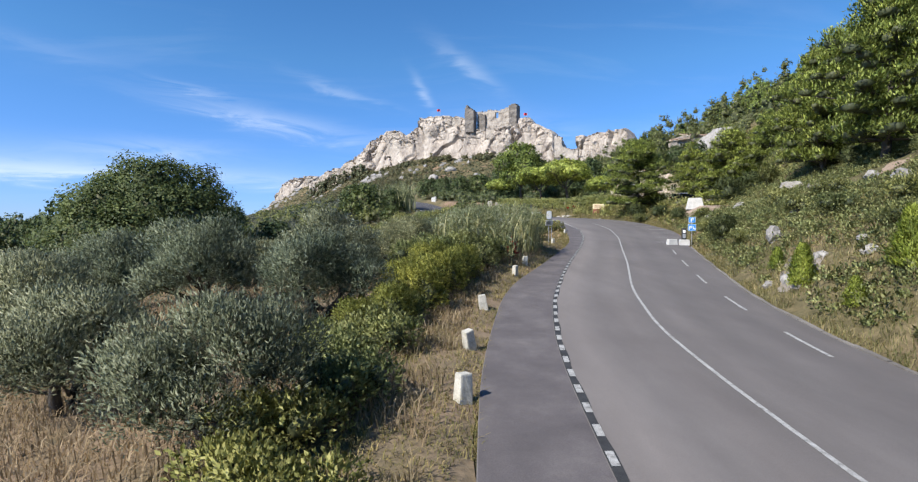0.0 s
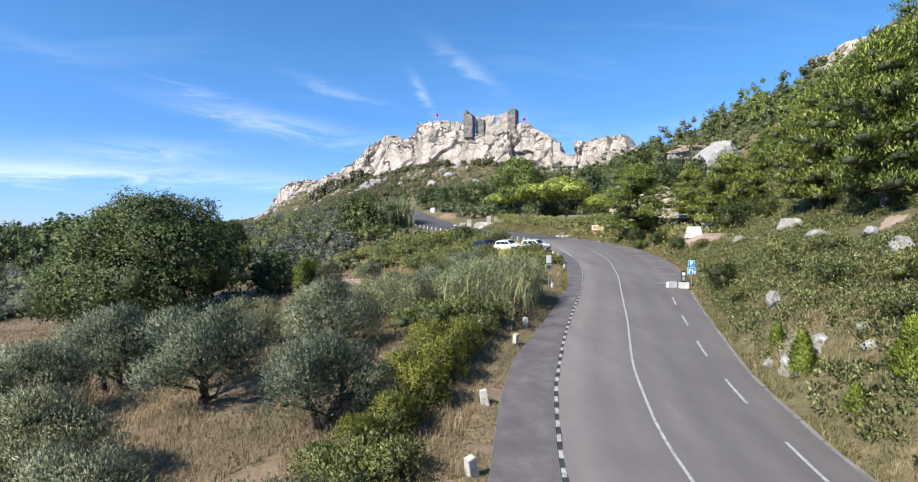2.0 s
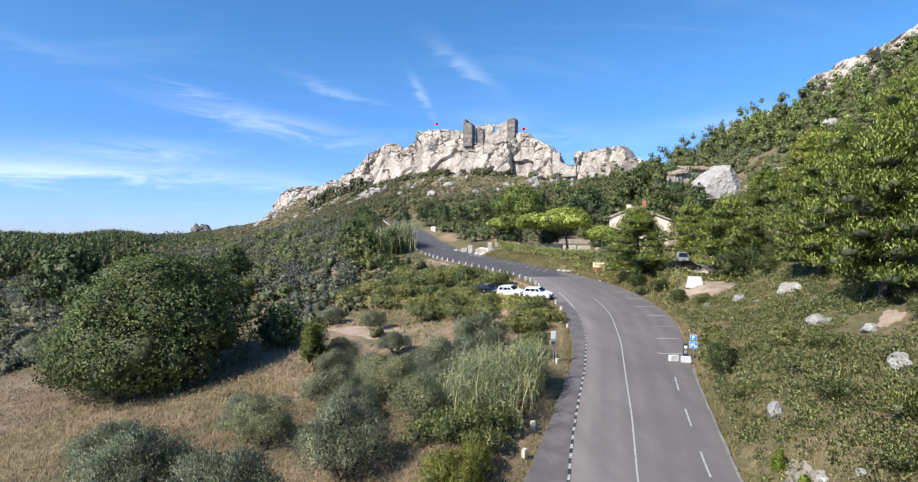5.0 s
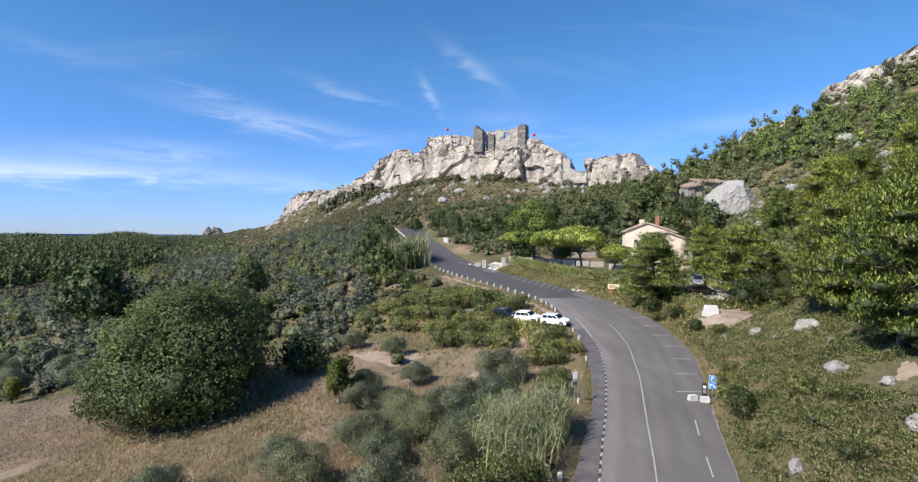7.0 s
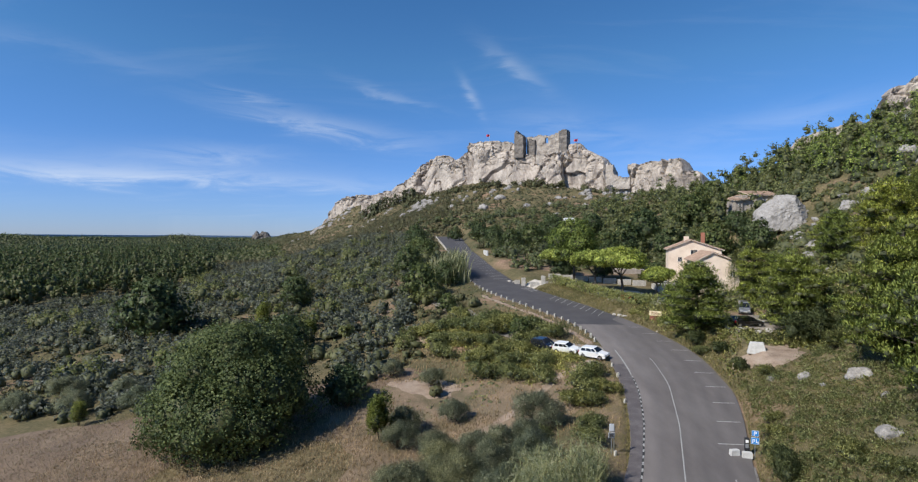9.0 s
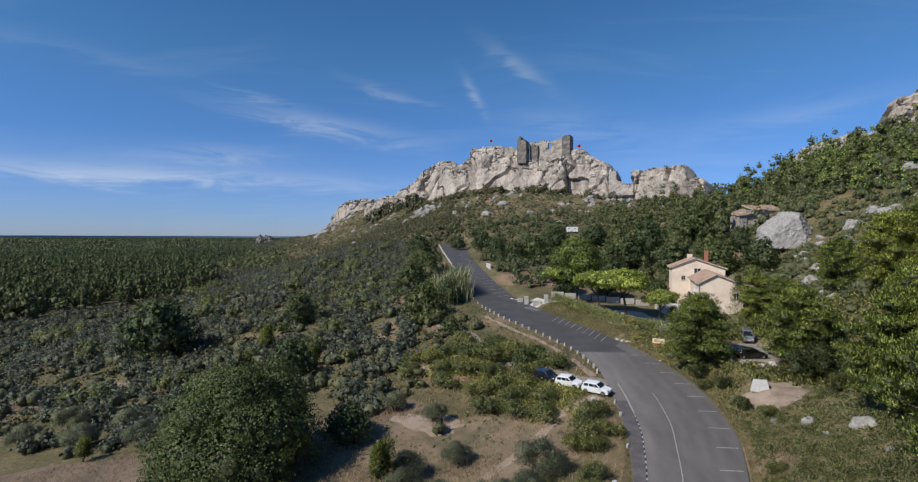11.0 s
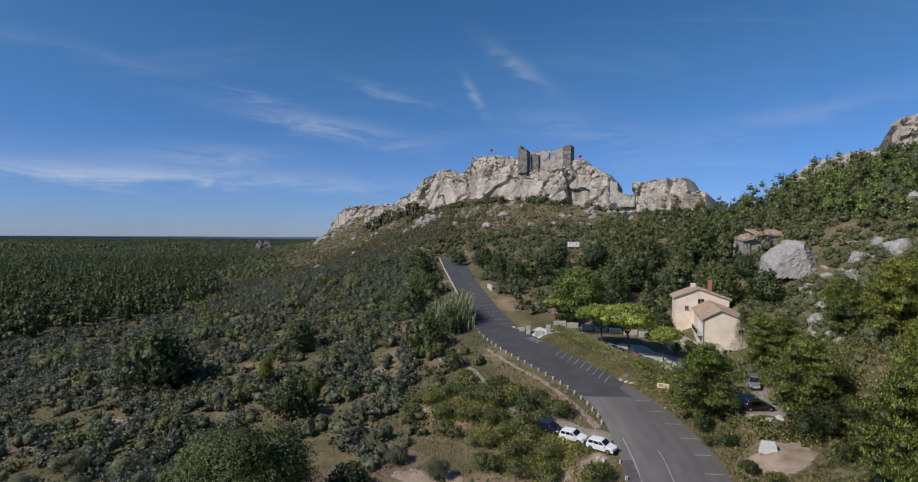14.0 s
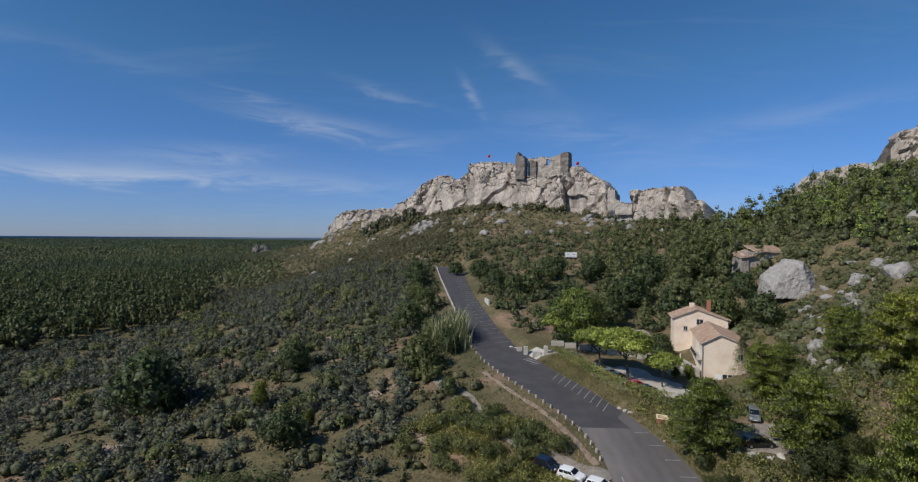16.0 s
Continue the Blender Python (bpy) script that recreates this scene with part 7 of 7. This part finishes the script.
    pane("windscreen", [(x3 + (x2 - x3) * 0.12, -hw * 0.84, 0.94 + (H - 0.94) * 0.12), (x3 + (x2 - x3) * 0.12, hw * 0.84, 0.94 + (H - 0.94) * 0.12), (x3 + (x2 - x3) * 0.88, hw * 0.72, 0.94 + (H - 0.94) * 0.88), (x3 + (x2 - x3) * 0.88, -hw * 0.72, 0.94 + (H - 0.94) * 0.88)], "dark windscreen")
    pane("rear_window", [(x0 + (x1 - x0) * 0.2, hw * 0.8, 0.93 + (H - 0.96) * 0.2), (x0 + (x1 - x0) * 0.2, -hw * 0.8, 0.93 + (H - 0.96) * 0.2), (x0 + (x1 - x0) * 0.86, -hw * 0.7, 0.93 + (H - 0.96) * 0.86), (x0 + (x1 - x0) * 0.86, hw * 0.7, 0.93 + (H - 0.96) * 0.86)], "dark rear window")
    for wx in (-L / 2 + 0.72, L / 2 - 0.78):
        for k in (-1, 1):
            wheel = part("wheel", rod((wx, k * (hw - 0.19), 0.31), (wx, k * (hw + 0.005), 0.31), 0.31, 20), M_TYRE, c)
            part("rim", rod((wx, k * (hw - 0.02), 0.31), (wx, k * (hw + 0.02), 0.31), 0.2, 14), M_RIM, wheel)
    for k in (-1, 1):
        part("headlight", box(L / 2 - 0.34, k * hw * 0.66 - 0.17, 0.62, L / 2 - 0.03, k * hw * 0.66 + 0.17, 0.77, 0.03), M_LAMP, c)
        part("tail_light", box(-L / 2 - 0.01, k * hw * 0.82 - 0.09, 0.68, -L / 2 + 0.12, k * hw * 0.82 + 0.09, 0.96, 0.02), M_TAIL, c)
        part("mirror", box(L / 2 - 1.25, k * (hw + 0.07) - 0.09, 0.95, L / 2 - 1.13, k * (hw + 0.07) + 0.09, 1.08, 0.02), paint, c)
    part("bumper", box(L / 2 - 0.1, -hw * 0.75, 0.25, L / 2 + 0.02, hw * 0.75, 0.42, 0.03), M_BLACK, c, "dark lower grille")
    part("number_plate", box(L / 2 + 0.015, -0.25, 0.44, L / 2 + 0.03, 0.25, 0.54), M_WHITE, c)
    return c


def park(c, x, y, heading, lift=0.05):
    """Sets a car on the land, tilted with the slope under it."""
    a = radians(heading)
    fwd = Vector((math.cos(a), math.sin(a), 0))
    lat = Vector((-math.sin(a), math.cos(a), 0))
    h = lambda p: gz(x + p.x, y + p.y)
    fz = (h(fwd * 1.4) - h(fwd * -1.4)) / 2.8
    sz = (h(lat * 0.8) - h(lat * -0.8)) / 1.6
    X = (fwd + Vector((0, 0, fz))).normalized()
    Y = (lat + Vector((0, 0, sz))).normalized()
    Z = X.cross(Y).normalized()
    Y = Z.cross(X)
    m = Matrix((X, Y, Z)).transposed().to_4x4()
    c.matrix_basis = Matrix.Translation((x, y, (h(fwd * 1.4) + h(fwd * -1.4)) / 2 + lift)) @ m
    return c


park(car(M_WHITECAR, "white small hatchback parked beside the road"), 15.6, 72.4, -38, 0.1)
park(car(M_WHITECAR, "white small hatchback parked on the gravel track", 3.9), 12.4, 75.9, -38, 0.1)
park(car(M_DARKCAR, "dark blue estate car parked on the gravel track", 4.3, 1.76, 1.56, 0.6), 9.6, 79.3, -52, 0.1)
park(car(M_BLACKCAR, "shiny black saloon parked on pale gravel", 4.5, 1.8, 1.45), 40.3, 80.4, 4, 0.08)
park(car(M_BLACKCAR, "black van-like car under the pines", 4.3, 1.8, 1.8, 1.0), 37.2, 85.4, 60, 0.08)
park(car(M_GREYCAR, "silver-grey off-road car under the pines", 4.2, 1.8, 1.85, 1.0), 44.8, 90.6, 250, 0.08)
park(car(M_GREYCAR, "grey car under the pines by the gravel", 4.2, 1.75, 1.5), 40.0, 91.5, 245, 0.08)
park(car(M_REDCAR, "red car parked behind the hedge"), 31.0, 109.0, 20, 0.08)
park(car(M_DARKCAR, "dark car parked behind the hedge"), 32.4, 106.4, 20, 0.08)
park(car(M_GREYCAR, "pale grey car parked behind the hedge"), 27.6, 116.6, 20, 0.08)
park(car(M_BLACKCAR, "black car parked behind the hedge"), 26.3, 119.4, 20, 0.08)
park(car(M_DARKCAR, "blue car parked in the shade of the pines"), 28.8, 113.8, 20, 0.08)
park(car(M_GREYCAR, "grey car parked beside the gate"), 21.4, 129.4, 20, 0.08)
van = thing("camper_van", "white camper van parked on the hillside terrace", "van")
vz = gz(44.5, 266) + 0.1
part("body", box(41.8, 265, vz + 0.5, 47.4, 267.2, vz + 3.0, 0.15), M_WHITECAR, van)
for a in (42.6, 45.6):
    part("window", box(a, 264.95, vz + 1.95, a + 0.6, 265.05, vz + 2.25, 0.02), M_GLASS, van)
for a in (42.8, 46.3):
    for b in (265.1, 267.0):
        part("wheel", rod((a, b - 0.12, vz + 0.35), (a, b + 0.12, vz + 0.35), 0.36, 14), M_TYRE, van)


# ---- stone bollards along the edge ----
def bollard(seed, label="rounded pale stone bollard on the grass verge"):
    bm = box(-0.2, -0.16, -0.3, 0.2, 0.16, 0.70, 0.045, 0.22)
    bmesh.ops.subdivide_edges(bm, edges=bm.edges[:], cuts=1, use_grid_fill=True)
    for v in bm.verts:
        v.co += Vector((1, 1, 0.6)) * 0.03 * noise.noise(v.co * 5 + Vector((seed, 0, 0)))
    me = bpy.data.meshes.new("bollard")
    bm.to_mesh(me)
    bm.free()
    me.materials.append(M_STONE)
    return thing("bollard", label, "bollard", "stone bollards", mesh=me)


first = bollard(1.0)
rb = random.Random(3)


def stand(ob, x, y, tilt=0.0, s=1.0, made=[]):
    m = pose(x, y, gz(x, y), tilt * rb.uniform(-1, 1), tilt, rb.uniform(0, 60)) @ Matrix.Diagonal((s, s, s, 1))
    if made:
        c = copy_thing(ob, m)
        c.scale = (s, s, s)
        return c
    made.append(1)
    ob.matrix_basis = m
    return ob


for x, y, tilt, s in [(2.1, 12.5, 3, 1.0), (2.55, 16.4, -14, 0.95), (3.45, 21.5, -9, 0.92), (5.9, 29.4, -6, 0.85), (7.0, 32.6, 2, 0.85), (11.5, 44.8, 2, 0.72), (15.6, 56.9, 2, 0.75), (16.9, 64.9, 2, 0.9), (17.2, 69.0, 4, 0.7)]:
    stand(first, x, y, tilt, s)
for k in range(21):
    y = 80.5 + 2.55 * k
    stand(first, float(road_left(y)) - 0.55, y, 4, 0.95)
for k in range(14):
    y = 136 + 5 * k
    stand(first, float(road_left(y)) - 0.5, y, 5, 0.8)
rail = thing("edge_wall", "low whitish stone kerb wall along the upper road", "low wall", kind="structure")
for k in range(26):
    a = 176 + 4.6 * k
    part("wall_stone", ribbon("wall_stone", np.linspace(a, a + 4.4, 3), lambda q: road_left(q) - 0.6, lambda q: road_left(q) - 0.15, 0.4 + 0.05 * (k % 3), M_WALLSTONE, 0.7, 2), None, rail)

# ---- signs and street furniture ----
def sign(x, y, h, plates, label, turn=0, group="road signs"):
    s = thing("road_sign", label, "sign", group)
    z = gz(x, y)
    part("post", rod((0, 0, -0.3), (0, 0, h), 0.035), M_STEEL, s)
    for w, ph, zc, mat in plates:
        p = part("plate", box(-w / 2, -0.06, zc - ph / 2, w / 2, -0.035, zc + ph / 2, 0.008), mat, s)
        part("border", box(-w / 2 - 0.02, -0.05, zc - ph / 2 - 0.02, w / 2 + 0.02, -0.03, zc + ph / 2 + 0.02), M_WHITE, p)
    s.matrix_basis = pose(x, y, z, 0, 0, turn)
    return s


ps = sign(23.6, 45.2, 2.55, [(0.5, 0.44, 2.3, M_BLUE), (0.6, 0.54, 1.65, M_BLUE)], "blue parking sign with white symbols on a steel post", -18)
for bx0, bz0, bx1, bz1 in ((-0.10, 2.12, -0.04, 2.46), (-0.04, 2.40, 0.10, 2.46), (0.06, 2.28, 0.11, 2.46), (-0.04, 2.27, 0.10, 2.32), (-0.22, 1.44, -0.16, 1.78), (-0.16, 1.72, -0.05, 1.78), (-0.07, 1.6, -0.02, 1.78), (-0.16, 1.6, -0.05, 1.64), (0.06, 1.5, 0.12, 1.8), (0.12, 1.55, 0.25, 1.61), (0.2, 1.44, 0.25, 1.6)):
    part("symbol", box(bx0, -0.072, bz0, bx1, -0.061, bz1), M_WHITE, ps, "white symbol")
meter = thing("parking_meter", "black parking meter beside the blue sign", "parking meter")
mz = gz(23.3, 46.0)
part("body", box(-0.19, -0.15, 0, 0.19, 0.15, 1.55, 0.03), M_BLACK, meter)
part("screen", box(-0.12, -0.165, 1.15, 0.12, -0.145, 1.4, 0.01), M_WHITE, meter)
part("panel", box(-0.13, -0.165, 0.7, 0.13, -0.145, 1.05, 0.01), M_STEEL, meter)
meter.matrix_basis = pose(23.3, 46.0, mz, 0, 0, -18)
for k, (bx, by, a) in enumerate(((22.1, 45.7, 8), (23.0, 45.3, -14))):
    blk = thing("concrete_block", "whitish concrete block lying at the parking bays", "concrete block", "concrete blocks")
    part("block", box(-0.42, -0.22, -0.05, 0.42, 0.22, 0.46, 0.04, 0.08), M_CONCRETE, blk)
    blk.matrix_basis = pose(bx, by, float(road_z(by)) + 0.02, 0, 0, a)
bs = sign(11.2, 45.0, 2.75, [(0.42, 0.62, 2.4, M_WHITE), (0.6, 0.42, 1.75, M_STEEL)], "bus stop sign with a white plate and timetable", 15)
part("post", rod((0.28, 0.05, -0.3), (0.28, 0.05, 2.5), 0.035), M_STEEL, bs)
for k in range(5):
    part("text_bar", box(-0.22, -0.072, 1.62 + 0.055 * k, 0.2 - 0.05 * (k % 3), -0.061, 1.645 + 0.055 * k), M_BLACK, bs)
board = thing("notice_board", "cream notice board on a brown base beside the hedge", "notice board")
bz = gz(30.4, 92.0)
part("panel", box(-1.0, -0.05, 0.75, 1.0, 0.05, 1.55, 0.02), M_YELLOW, board)
part("base", box(-0.95, -0.1, 0.0, 0.95, 0.1, 0.7, 0.02), M_RUST, board)
for k in range(3):
    part("text_bar", box(-0.75, -0.065, 0.95 + 0.18 * k, 0.7 - 0.2 * k, -0.051, 1.03 + 0.18 * k), M_RUST, board)
board.matrix_basis = pose(30.4, 92.0, bz, 0, 0, -25)
stele = thing("white_block", "whitewashed tapered concrete block on the bare bank", "concrete block")
part("block", box(-1.1, -0.5, -0.2, 1.1, 0.5, 1.3, 0.06, 0.3), M_CONCRETE, stele)
stele.matrix_basis = pose(35.4, 68.0, gz(35.4, 68.0), 0, 0, -20)
for k, (bx, by, s) in enumerate(((38.0, 77.6, 0.75), (40.2, 76.9, 0.6), (42.0, 77.4, 0.7), (36.4, 78.6, 0.5), (27.0, 98.8, 0.5), (26.4, 100.0, 0.55), (25.6, 101.4, 0.5), (29.2, 87.5, 0.2), (7.8, 142.0, 0.6), (9.0, 141.0, 0.5), (14.6, 70.2, 0.45), (15.2, 69.6, 0.5))):
    rock_at(bx, by, boulder("edge_stone", 70.0 + k, s * 1.3, s * 0.9, s * 0.7, "pale stone set along the edge of the parking", M_WALLSTONE, "edge stones", 2), 41 * k, 0.0)
gate = thing("gateway", "pale stone gate pillars and low walls at the house entrance", "gateway")
for a, b, c, d, h in ((10.6, 135.2, 11.6, 136.2, 2.2), (12.6, 133.0, 14.6, 133.8, 1.6), (15.3, 132.2, 16.3, 133.2, 2.3), (9.0, 138.0, 10.4, 138.6, 1.2)):
    part("pillar" if c - a < 1.2 else "wall", box(a, b, gz(a, b) - 0.4, c, d, gz(a, b) + h, 0.05), M_WALLSTONE, gate)
white_wall = thing("white_wall", "short whitewashed roadside wall", "low wall")
part("wall", box(-3.6, -0.25, -0.5, 3.6, 0.25, 1.5, 0.06), M_CONCRETE, white_wall)
wy = 189.0
white_wall.matrix_basis = pose(float(road_right(wy)) + 2.2, wy, gz(float(road_right(wy)) + 2.2, wy), 0, 0, 100)
yard = thing("yard_wall", "pale stone wall behind the parked cars", "low wall")
for k in range(7):
    a, b = 18 + 3.2 * k, 139.0 - 1.6 * k
    part("wall_stone", box(a, b - 0.3, gz(a, b) - 0.3, a + 3.15, b + 0.3, gz(a + 1.5, b) + 1.3, 0.05), M_WALLSTONE, yard)
patio = thing("garden_terrace", "stone garden terrace behind the big pines", "terrace")
part("wall", box(36, 148, gz(40, 148) - 1.5, 46, 153, gz(40, 150) + 1.0, 0.06), M_RUIN, patio)
# mesh fence high on the slope
fence = thing("mesh_fence", "grey wire mesh rockfall fence on the slope", "fence")
for k in range(7):
    fx, fy = 104 + 5 * k, 150 + 3 * k
    z = gz(fx, fy)
    part("post", rod((fx, fy, z - 0.5), (fx, fy, z + 4.2), 0.1, 6), M_STEEL, fence)
    if k < 6:
        z2 = gz(fx + 5, fy + 3)
        for j in range(5):
            part("wire", rod((fx, fy, z + 0.6 + 0.85 * j), (fx + 5, fy + 3, z2 + 0.6 + 0.85 * j), 0.03, 4), M_STEEL, fence)
